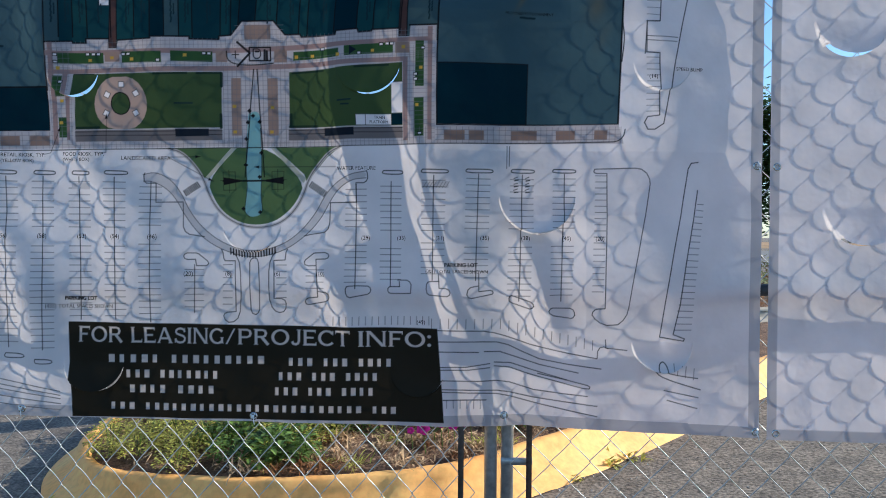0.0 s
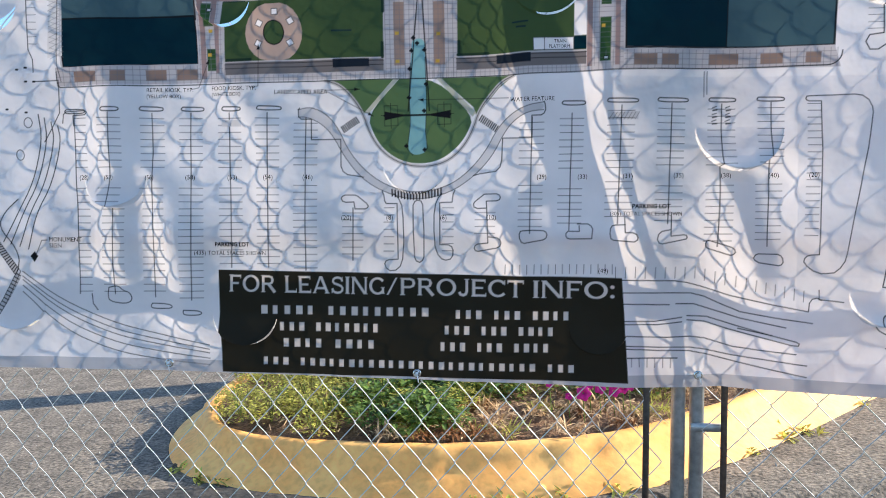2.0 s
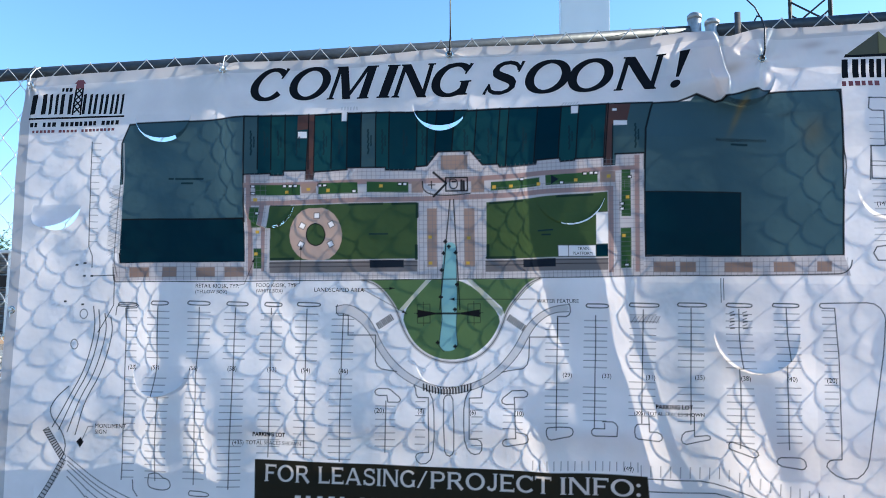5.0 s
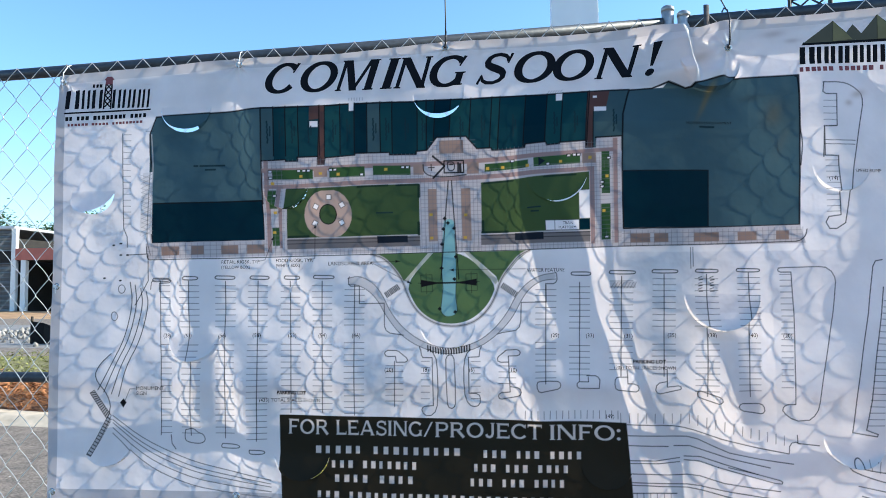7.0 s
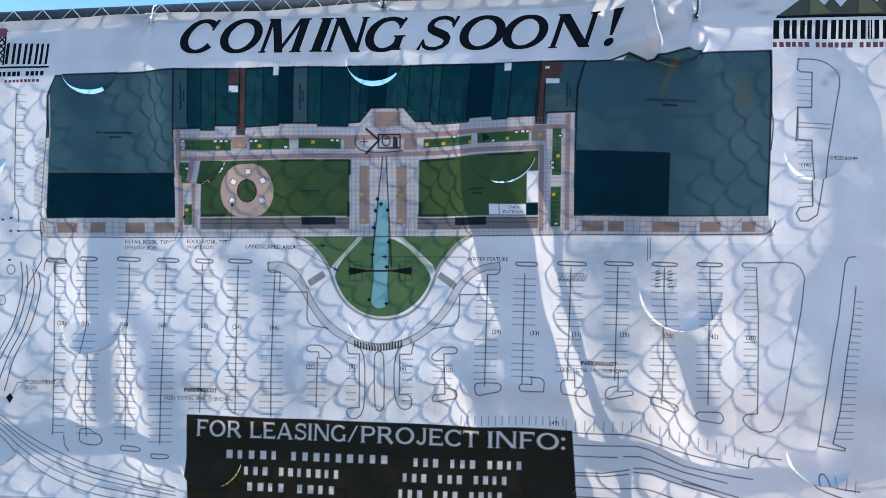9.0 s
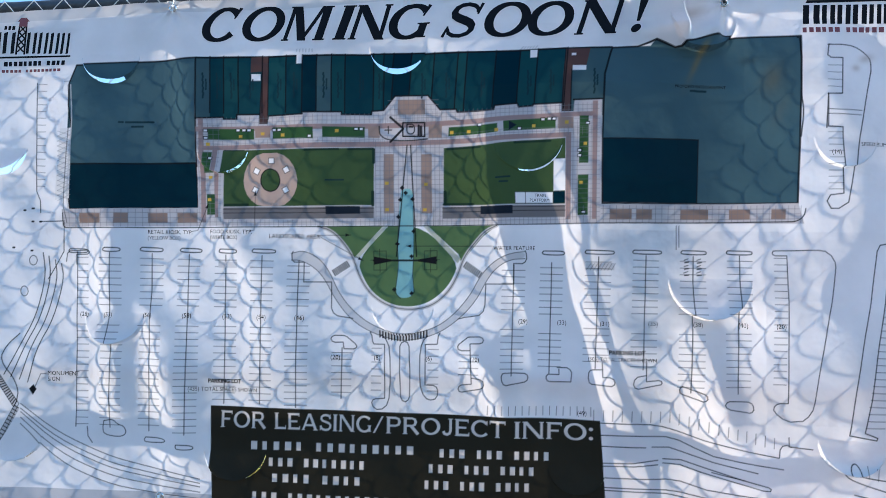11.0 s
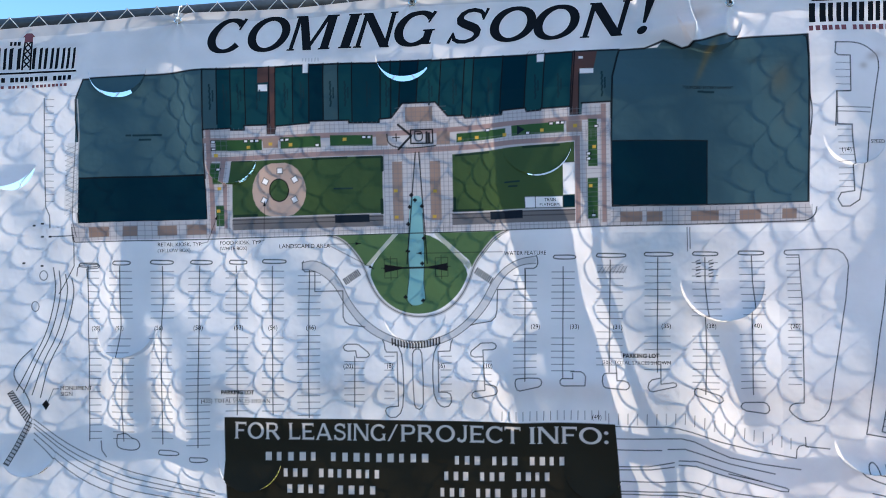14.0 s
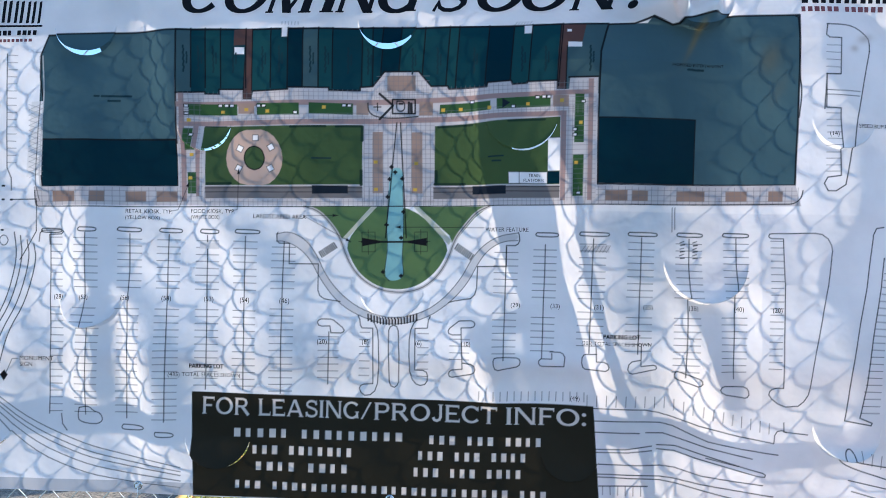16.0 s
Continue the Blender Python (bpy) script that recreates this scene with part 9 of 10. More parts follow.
# headline: wide slanted capitals with flared strokes, letter by letter
T1, T2 = 0.235, 0.11  # heavy and light strokes, in letter heights
GLYPHS = {
    "C": (1.05, [bow(0.55, 0.5, 0.44, 0.45, 42, 324, T1, T2), stroke([(0.84, 0.66), (0.93, 0.98)], [0.05, 0.10])]),
    "O": (1.12, [bow(0.56, 0.5, 0.46, 0.45, 0, 360, T1, T2)]),
    "M": (1.36, [stem(0.14, 0.12), bar(0.66, 0.24, 0.26), bar(0.64, 1.06, 0.13), stem(1.18, 0.26)]),
    "I": (0.44, [stem(0.22, 0.27)]),
    "N": (1.12, [stem(0.14, 0.13), bar(0.97, 0.17, 0.29), stem(0.98, 0.13)]),
    "G": (1.12, [bow(0.55, 0.5, 0.44, 0.45, 42, 322, T1, T2), stroke([(0.84, 0.66), (0.93, 0.98)], [0.05, 0.10]), stem(0.91, 0.21, 0.05, 0.47)]),
    "S": (0.90, [stroke([(0.83, 0.72), (0.80, 0.83), (0.70, 0.91), (0.52, 0.955), (0.34, 0.93), (0.22, 0.85), (0.18, 0.74), (0.22, 0.64), (0.34, 0.57), (0.52, 0.50), (0.68, 0.43), (0.77, 0.34), (0.78, 0.23), (0.70, 0.12), (0.52, 0.05), (0.32, 0.06), (0.18, 0.13), (0.10, 0.28)], [0.08, 0.10, 0.11, 0.11, 0.12, 0.16, 0.19, 0.21, 0.22, 0.225, 0.22, 0.20, 0.17, 0.13, 0.11, 0.11, 0.10, 0.08]), stroke([(0.84, 0.66), (0.90, 0.98)], [0.05, 0.09]), stroke([(0.04, 0.02), (0.11, 0.33)], [0.09, 0.05])]),
    "!": (0.40, [stroke([(0.20, 0.30), (0.20, 0.6), (0.20, 1.0)], [0.08, 0.15, 0.25]), bow(0.2, 0.10, 0.06, 0.055, 0, 360, 0.13, 0.12, 14)]),
}
HEADLINE = [("C", 0.695, 0.823), ("O", 0.824, 0.958), ("M", 0.948, 1.114), ("I", 1.110, 1.184), ("N", 1.158, 1.298), ("G", 1.284, 1.418), ("S", 1.445, 1.580), ("O", 1.578, 1.720), ("O", 1.710, 1.850), ("N", 1.848, 2.006), ("!", 2.014, 2.071)]
for glyph, a, b in HEADLINE:
    wide, pieces = GLYPHS[glyph]
    co, faces = [], []
    for c_, f_ in pieces:
        faces += [tuple(i + len(co) for i in q) for q in f_]
        co += c_
    co = np.array(co)
    co[:, 0] += 0.30 * (co[:, 1] - 0.5)
    lo, hi = co[:, 0].min(), co[:, 0].max()
    co[:, 0] = a + (co[:, 0] - lo) * (b - a) / (hi - lo)
    co[:, 1] = 1.7275 + 0.0075 * (co[:, 0] - 0.711) + 0.113 * co[:, 1]
    laid("letter", co, faces, M_INK, banner)

def bars(x0, x1, z, height, words, mat, rise=-0.006):
    """Unread lettering: one plain bar for each character, in groups."""
    total = sum(words) + 0.8 * (len(words) - 1)
    one, x = (x1 - x0) / total, x0
    for n in words:
        for k in range(n):
            s = rise * (x - x0)
            w = one * (0.60 + 0.16 * ((k * 7 + n) % 3) / 2)
            laid("print_bar", *polygon(x, z + s, x + w, z + s, x + w, z + height + s, x, z + height + s), mat, banner)
            x += one
        x += 0.8 * one


for text, x, z, height in CAPTIONS:
    co, faces = letter_mesh(text, height * 1.42, 0.0006 if text == "PARKING LOT" else 0.0, 1.02)
    laid("caption", np.stack([co[:, 0] * 0.93 + x, co[:, 1] + z], -1), faces, M_INK, banner)

# emblem at the head of the cloth: a timber tower between dark blocks of lettering
for x0, x1 in ((-0.05, 0.006), (0.013, 0.045), (0.052, 0.092), (0.128, 0.160), (0.166, 0.196), (0.202, 0.232), (0.238, 0.266)):
    for a, b in ((x0, x0 + 0.30 * (x1 - x0)), (x0 + 0.66 * (x1 - x0), x0 + 0.94 * (x1 - x0))):
        laid("emblem_block", *polygon(a, 1.692, b, 1.694, b, 1.765, a, 1.761), M_INK, banner)
laid("emblem_bar", *polygon(-0.052, 1.674, 0.274, 1.682, 0.274, 1.688, -0.052, 1.680), M_INK, banner)
bars(0.050, 0.088, 1.772, 0.013, (3,), M_INK, 0.0)
bars(-0.044, 0.264, 1.648, 0.015, (2, 3, 8, 4), M_INK, 0.026)
bars(-0.034, 0.250, 1.628, 0.009, (6, 5, 9), M_RED_INK, 0.026)
for side in (-1, 1):
    laid("emblem_tower", *polygon(*(v for q in ((0.0165, 1.69), (0.0105, 1.69), (0.0085, 1.785), (0.0140, 1.785)) for v in (0.110 + side * q[0], q[1]))), M_INK, banner)
for z in (1.70, 1.722, 1.744, 1.766):
    for side in (-1, 1):
        laid("emblem_brace", *polygon(0.110 - side * 0.012, z, 0.110 - side * 0.008, z - 0.003, 0.110 + side * 0.012, z + 0.018, 0.110 + side * 0.008, z + 0.021), M_INK, banner)
laid("emblem_cabin", *polygon(0.096, 1.783, 0.124, 1.783, 0.123, 1.803, 0.097, 1.803), M_RED_INK, banner)
laid("emblem_roof", *polygon(0.090, 1.800, 0.130, 1.800, 0.119, 1.813, 0.101, 1.813), M_RED_INK, banner)

# emblem at the other end: olive peaks over dark lettering blocks
for ax, az, bx, bz, cx, cz, mat in ((2.535, 1.832, 2.629, 1.904, 2.700, 1.836, M_OLIVE_INK), (2.629, 1.904, 2.629, 1.835, 2.690, 1.84, M_OLIVE_LIGHT), (2.650, 1.836, 2.691, 1.890, 2.735, 1.838, M_OLIVE_INK),
                                    (2.700, 1.836, 2.768, 1.920, 2.860, 1.838, M_OLIVE_INK), (2.768, 1.920, 2.768, 1.838, 2.84, 1.842, M_OLIVE_LIGHT), (2.790, 1.836, 2.842, 1.897, 2.925, 1.837, M_OLIVE_INK), (2.842, 1.897, 2.85, 1.838, 2.90, 1.838, M_OLIVE_LIGHT)):
    laid("emblem_peak", *polygon(ax, az + 0.007, bx, bz + 0.007, cx, cz + 0.007), mat, banner, proud=0.003 if mat is M_OLIVE_LIGHT else 0.0018)
laid("emblem_base", *polygon(2.530, 1.832, 2.930, 1.838, 2.927, 1.846, 2.535, 1.842), M_INK, banner)
x = 2.524
for w in (0.055, 0.044, 0.044, 0.046, 0.040, 0.044, 0.018, 0.044, 0, 0.052, 0.018, 0.032, 0.034):
    if w:
        for a, b in ((x, x + 0.36 * (w - 0.006)), (x + 0.62 * (w - 0.006), x + 0.98 * (w - 0.006))):
            laid("emblem_block", *polygon(a, 1.768, b, 1.768, b, 1.826, a, 1.826), M_INK, banner)
    x += w or 0.02
bars(2.522, 2.940, 1.741, 0.016, (6, 6, 9), M_RED_INK, 0.005)


def grommet(x, z, y, parent):
    bm = bmesh.new()
    rings = []
    for r, d in ((0.013, 0.0), (0.0115, -0.0025), (0.009, -0.003), (0.0065, -0.001), (0.0065, 0.002)):
        rings.append([bm.verts.new((x + r * math.cos(k * math.pi / 8), y - 0.001 + d, z + r * math.sin(k * math.pi / 8))) for k in range(16)])
    for a, b in zip(rings, rings[1:]):
        for k in range(16):
            bm.faces.new((a[k], a[(k + 1) % 16], b[(k + 1) % 16], b[k]))
    return part("grommet", bm, M_BRASS, parent, "nickel eyelet", True)


HOLES = [(-0.068, 1.798), (0.593, 1.843), (1.339, 1.874), (2.283, 1.825), (2.930, 1.937), (-0.066, 1.049), (-0.064, 0.326), (0.607, 0.324), (1.35, 0.307), (2.145, 0.320), (2.935, 1.110), (2.940, 0.270)]
for gx_, gz_ in HOLES:
    grommet(gx_, gz_, float(cloth(np.array(gx_), np.array(gz_))[0]), sheet)

# ---- the next banner along the fence ----
next_x = np.arange(2.976, 4.4, 0.004)
NX = np.repeat(next_x[None, :], 330, 0)
NZ = (0.245 - 0.02 * (next_x - 2.985))[None, :] + np.linspace(0, 1, 330)[:, None] * (1.70 + 0.05 * (next_x - 2.985))[None, :]
NEXT_FLAPS = [(3.225, 1.570, 0.115, 0.030, 0.0, 0.035), (3.27, 0.985, 0.125, 0.026, 0.0, 0.022), (3.8, 1.3, 0.115, 0.03, 0.0, 0.05)]
NEXT_FOLDS = [[(0.2, 3.55, 0.12, 0.12, 0.0), (0.5, 3.54, 0.12, 0.12, 0.02), (1.4, 3.51, 0.12, 0.12, 0.02), (1.7, 3.5, 0.12, 0.12, 0.0)]]
next_banner = thing("banner", (0, 0, 0), "plain white vinyl banner with wind flaps, tied beside the site plan", "banner")
NPRINT = np.empty((*NX.shape, 3))
NPRINT[:] = PAPER
NPRINT[(NX - 2.976 < 0.032) | (NZ - NZ[:1] < 0.032)] = HEM
part_sheet = new("sheet", cloth_mesh("sheet", next_x, NX, NZ, NEXT_FLAPS, NEXT_FOLDS, M_PRINT, NPRINT))
part_sheet.parent = next_banner
for gx_, gz_ in ((2.998, 1.107), (3.004, 0.266), (3.0, 1.93)):
    grommet(gx_, gz_, float(fold_depth(np.array(gx_), np.array(gz_), NEXT_FOLDS)), part_sheet)

# ---- the chain-link fence: two framed panels meeting at a pair of posts ----
WIRE_Y, RAIL_Y = 0.030, 0.064


def zigzag(mesh_wide, mesh_high, z0, z1, phase):
    """One woven wire, a flattened coil: it climbs in zigzag, before the mesh one way and behind it the other, and hooks its neighbour at every turn."""
    pts, half, n = [], mesh_wide / 4, 8
    steps = int((z1 - z0) / (mesh_high / 2)) * n
    z0 = z1 - steps / n * mesh_high / 2
    phase += 1 - (steps // n) % 2
    for k in range(steps + 1):
        u = k / n + phase
        f = u % 2
        saw = 1 - 2 * abs(f - 1)
        soft = math.sin(math.pi / 2 * saw)
        lean = 0.92 * saw + 0.08 * soft
        swing = -math.sin(math.pi * f) * (0.4 if f < 1 else 1.0)
        pts.append((lean * (half + 0.0022), 0.0055 * swing, z0 + k / n * mesh_high / 2))
    return mesh_of("wire", tube(bmesh.new(), pts, 0.0015, 6, False), M_WIRE, True)


def fence_panel(label, x0, x1, mesh_wide, mesh_high, z_foot, top, slope, over, wire_y):
    fence = thing("chain_link_fence", (x0, RAIL_Y, z_foot), label, "fence", "fence panels")
    inv = Matrix.Translation((-x0, -RAIL_Y, -z_foot))
    wires = [zigzag(mesh_wide, mesh_high, -0.25, top(x0) - z_foot + over, k) for k in (0, 1)]
    x, k = x0 + mesh_wide / 4, 0
    while x < x1 - mesh_wide / 5:
        ob = new("wire", wires[k % 2])
        ob.parent = fence
        ob.location = (x - x0, wire_y - RAIL_Y, slope * (x - x0))
        x += mesh_wide / 2
        k += 1

    def piece(name, bm, mat, lab=""):
        bmesh.ops.transform(bm, matrix=inv, verts=bm.verts[:])
        return part(name, bm, mat, fence, lab, True)

    piece("top_rail", tube(bmesh.new(), [(x0, RAIL_Y, top(x0)), (x1, RAIL_Y, top(x1))], 0.0205, 16), M_GALV, "weathered galvanised top rail")
    piece("middle_rail", tube(bmesh.new(), [(x0, RAIL_Y + 0.012, 0.716), (x1, RAIL_Y + 0.012, 0.716 + 0.0 * (x1 - x0))], 0.0195, 16), M_GALV)
    return fence, piece


def post(bm, x, z0, z1, r=0.0205):
    tube(bm, [(x, RAIL_Y, z0), (x, RAIL_Y, z1 - 0.006), (x, RAIL_Y, z1)], [r, r, r * 0.8], 18)
    return bm


def post_cap(x, z, x0):
    """A low dome over a post's end, set from the panel's corner."""
    return tube(bmesh.new(), [(x - x0, 0, z - 0.012 + 0.30), (x - x0, 0, z + 0.30), (x - x0, 0, z + 0.307), (x - x0, 0, z + 0.310)], [0.0225, 0.0225, 0.016, 0.004], 18)


left_top = lambda x: 1.853 + 0.037 * (x + 0.327) if x < 2.2 else 1.955
fence, piece = fence_panel("galvanised chain-link fence panel on a pipe frame, carrying the banner", -2.6, 2.09, 0.099, 0.122, -0.30, left_top, 0.037, 0.012, WIRE_Y)
end_post = piece("post", post(bmesh.new(), 2.107, -0.5, 1.995), M_POST, "round galvanised end post")
part("cap", post_cap(2.107, 1.995, -2.6), M_POST, end_post, "domed steel cap", True)
piece("tension_bar", box(bmesh.new(), 2.001, 0.027, -0.45, 2.019, 0.033, 1.93, 0.002), M_DARK_STEEL, "flat dark steel bar")
for z in (0.10, 1.0, 1.90):
    piece("clamp_band", box(bmesh.new(), 2.0, RAIL_Y - 0.024, z, 2.13, RAIL_Y + 0.024, z + 0.02, 0.003), M_GALV) if z > 0.5 else None
piece("post", post(bmesh.new(), -2.58, -0.4, 1.80), M_GALV)
right_top = lambda x: 1.945 + 0.045 * (x - 2.16)
fence, piece = fence_panel("second chain-link fence panel, pipe-framed, beside the paired posts", 2.17, 5.2, 0.127, 0.134, -0.30, right_top, 0.045, 0.016, WIRE_Y + 0.006)
end_post = piece("post", post(bmesh.new(), 2.160, -0.5, 1.975), M_POST, "round galvanised end post")
part("cap", post_cap(2.160, 1.975, 2.17), M_POST, end_post, "domed steel cap", True)
piece("tension_bar", box(bmesh.new(), 2.219, 0.027, -0.45, 2.237, 0.033, 1.99, 0.002), M_DARK_STEEL, "flat dark steel bar")
piece("clamp_band", box(bmesh.new(), 2.138, RAIL_Y - 0.026, 0.148, 2.24, RAIL_Y - 0.018, 0.172, 0.002), M_POST, "bolted steel strap")
piece("post", post(bmesh.new(), 5.2, -0.4, 2.08), M_GALV)


def tie(x, z, mat, tail=(), z_top=None):
    """A nylon cable tie from an eyelet round wire or rail, its tail sticking out; tail: the steps of a long end."""
    bm = bmesh.new()
    y = float(cloth(np.array(x), np.array(z))[0]) - 0.006
    top = z_top if z_top else z + 0.012
    loop = [(x, y + 0.012, z), (x + 0.002, y - 0.004, z + 0.002), (x + 0.004, y - 0.002, (z + top) / 2), (x + 0.004, 0.02, top), (x, 0.045, top + 0.012)]
    if tail:
        loop[2:4] = [(x + 0.003, y - 0.014, z + 0.02), (x + 0.004, y - 0.016, (z + top) / 2 + 0.02), (x + 0.004, -0.004, top), (x + 0.003, 0.03, top + 0.02)]
    tube(bm, loop, 0.0028 if tail else 0.0019, 6)
    box(bm, x - 0.004, y - 0.008, z - 0.004, x + 0.005, y - 0.001, z + 0.006, 0.001)
    ends = tail or [(0.004, -0.008, -0.012), (0.006, -0.009, -0.024)]
    foot = Vector((x + 0.004, 0.0, top) if tail else (x, y, z))
    tube(bm, [foot] + [foot + Vector(e) for e in ends], 0.0023 if tail else 0.0017, 6)
    return solid("cable_tie", bm, mat, ("black" if mat is M_ZIP else "white") + " nylon cable tie through a banner eyelet", "cable tie", "cable ties", "", True)


TAILS = {1.339: [(0.001, -0.01, 0.05), (0.0, -0.012, 0.12), (0.003, -0.012, 0.2)], 2.283: [(-0.02, -0.012, 0.03), (-0.06, -0.015, 0.07), (-0.12, -0.012, 0.105)]}
for gx_, gz_ in HOLES:
    dark = gz_ > 1.7 and gx_ > 1.0
    tie(gx_, gz_, M_ZIP if dark else M_ZIP_WHITE, TAILS.get(gx_, ()), left_top(gx_) if gz_ > 1.7 else None)

# ---- ground: one sheet out to the horizon ----
def sheet_of_ground():
    bm = bmesh.new()
    xs = [-900, -300, -100, -50, -25, -12, -6, -3, -1.5, 0, 1.0, 2, 3, 4.5, 6, 10, 20, 50, 100, 300, 900]
    ys = [-300, -60, -15, -6, -3, -1, -0.37, -0.2, 0, 0.13, 0.3, 0.5, 1, 1.5, 2, 3, 4, 6, 8, 11, 14, 16, 20, 30, 50, 100, 400, 1500]
    grid = [[bm.verts.new((x, y, ground_height(x, y))) for x in xs] for y in ys]
    for a, b in zip(grid, grid[1:]):
        for i in range(len(xs) - 1):
            bm.faces.new((a[i], a[i + 1], b[i + 1], b[i]))
    return bm


solid("ground", sheet_of_ground(), M_ASPHALT, "weathered grey asphalt of the car park", "ground", "", "structure", True)


def smooth_path(points, n):
    """Catmull-Rom through the points."""
    p = [Vector(q) for q in points]
    p = [2 * p[0] - p[1]] + p + [2 * p[-1] - p[-2]]
    out = []
    for i in range(1, len(p) - 2):
        for k in range(n):
            t = k / n
            out.append(0.5 * ((2 * p[i]) + (p[i + 1] - p[i - 1]) * t + (2 * p[i - 1] - 5 * p[i] + 4 * p[i + 1] - p[i + 2]) * t * t + (3 * p[i] - p[i - 1] - 3 * p[i + 1] + p[i + 2]) * t**3))
    return out + [p[-2]]


# ---- painted-in shade along the fence: a dark sheet up to the island's foot ----
def fence_shade():
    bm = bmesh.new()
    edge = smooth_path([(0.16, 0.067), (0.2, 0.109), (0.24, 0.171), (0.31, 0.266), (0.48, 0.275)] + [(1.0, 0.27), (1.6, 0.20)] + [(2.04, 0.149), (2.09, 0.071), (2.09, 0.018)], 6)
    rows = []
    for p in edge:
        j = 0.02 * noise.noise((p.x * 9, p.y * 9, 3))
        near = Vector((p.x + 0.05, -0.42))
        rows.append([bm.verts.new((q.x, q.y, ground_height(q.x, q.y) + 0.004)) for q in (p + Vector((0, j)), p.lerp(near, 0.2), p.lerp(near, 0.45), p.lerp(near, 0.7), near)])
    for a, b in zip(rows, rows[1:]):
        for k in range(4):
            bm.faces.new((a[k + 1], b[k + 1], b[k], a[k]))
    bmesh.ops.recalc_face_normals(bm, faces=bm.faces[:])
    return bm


solid("fence_shade", fence_shade(), M_FENCE_SHADE, "dark sheet of painted-in shade on the asphalt at the fence foot", "pavement", "", "structure", True)

# ---- planted island with a yellow kerb ----
OUTER = [(0.75, 2.530), (0.33, 1.980), (0.20, 1.330), (0.26, 0.840), (0.46, 0.480), (0.74, 0.295), (1.05, 0.202), (1.31, 0.150), (1.56, 0.138), (1.81, 0.158), (2.04, 0.220), (2.26, 0.352), (2.68, 0.695), (3.2, 1.180), (4.2, 2.080), (5.6, 3.180)]
outer = smooth_path(OUTER, 6)
PROFILE = [(-0.050, -0.08), (-0.036, 0.004), (0.062, 0.058), (0.084, 0.102), (0.096, 0.130), (0.112, 0.137), (0.135, 0.136), (0.150, 0.126), (0.152, 0.05)]


def kerb():
    bm = bmesh.new()
    rings = []
    for i, p in enumerate(outer):
        way = (outer[min(i + 1, len(outer) - 1)] - outer[max(i - 1, 0)]).normalized()
        inward = Vector((-way.y, way.x))
        jig = 0.004 * math.sin(5.1 * i) + 0.003 * math.sin(1.7 * i)
        rings.append([bm.verts.new((p.x + inward.x * (d + jig * (h > 0.05)), p.y + inward.y * (d + jig * (h > 0.05)), ground_height(p.x, p.y) + h)) for d, h in PROFILE])
    for a, b in zip(rings, rings[1:]):
        for k in range(len(PROFILE) - 1):
            bm.faces.new((a[k], b[k], b[k + 1], a[k + 1]))
    bmesh.ops.recalc_face_normals(bm, faces=bm.faces[:])
    return bm


solid("kerb", kerb(), M_KERB, "rounded concrete kerb in worn yellow paint round a planted island", "kerb", "", "structure", True)


def gutter():
    """Washed-in dirt along the foot of the kerb."""
    bm = bmesh.new()
    rows = []
    for i, p in enumerate(outer):
        way = (outer[min(i + 1, len(outer) - 1)] - outer[max(i - 1, 0)]).normalized()
        out = Vector((way.y, -way.x))
        w = 0.035 + 0.03 * noise.noise((i * 0.9, 1.0, 0)) + 0.02 * noise.noise((i * 2.3, 5.0, 0))
        rows.append([bm.verts.new((p.x + out.x * d, p.y + out.y * d, ground_height(p.x, p.y) + h)) for d, h in ((-0.004, 0.014), (w * 0.45, 0.010), (w, 0.002), (w * 1.3, -0.01))])
    for a, b in zip(rows, rows[1:]):
        for k in range(3):
            bm.faces.new((a[k], a[k + 1], b[k + 1], b[k]))
    bmesh.ops.recalc_face_normals(bm, faces=bm.faces[:])
    return bm


solid("gutter_dirt", gutter(), material("washed_dirt", (0.085, 0.06, 0.04), 0.95, 0, 0.6, 140, 0.01, (0.17, 0.11, 0.06), 0.6), "line of dark dirt washed against the kerb", "dirt", "", "structure", True)


def bed():
    bm = bmesh.new()
    rim = []
    for i, p in enumerate(outer):
        way = (outer[min(i + 1, len(outer) - 1)] - outer[max(i - 1, 0)]).normalized()
        rim.append(Vector((p.x - way.y * 0.148, p.y + way.x * 0.148)))
    centre = Vector((2.6, 2.4))
    rings = []
    for f in (0.0, 0.06, 0.15, 0.28, 0.45, 0.65, 0.85):
        ring = []
        for q in rim:
            s = q.lerp(centre, f)
            ring.append(bm.verts.new((s.x, s.y, ground_height(s.x, s.y) + 0.108 + 0.05 * min(f * 4, 1) + 0.012 * noise.noise((s.x * 9, s.y * 9, 0)))))
        rings.append(ring)
    for a, b in zip(rings, rings[1:]):
        for k in range(len(rim) - 1):
            bm.faces.new((a[k], a[k + 1], b[k + 1], b[k]))
    bmesh.ops.recalc_face_normals(bm, faces=bm.faces[:])
    return bm


solid("planting_bed", bed(), M_SOIL, "brown bark mulch and dry soil inside the kerb", "planting bed", "", "structure", True)


def bed_height(x, y):
    return ground_height(x, y) + 0.145


def in_bed(x, y, margin):
    """Whether a place lies inside the kerb's line."""
    inside = False
    for a, b in zip(outer, outer[1:] + outer[:1]):
        if (a.y > y) != (b.y > y) and x < (b.x - a.x) * (y - a.y) / (b.y - a.y) + a.x:
            inside = not inside
    return inside and min((p - Vector((x, y))).length for p in outer) > margin


rng = random.Random(5)


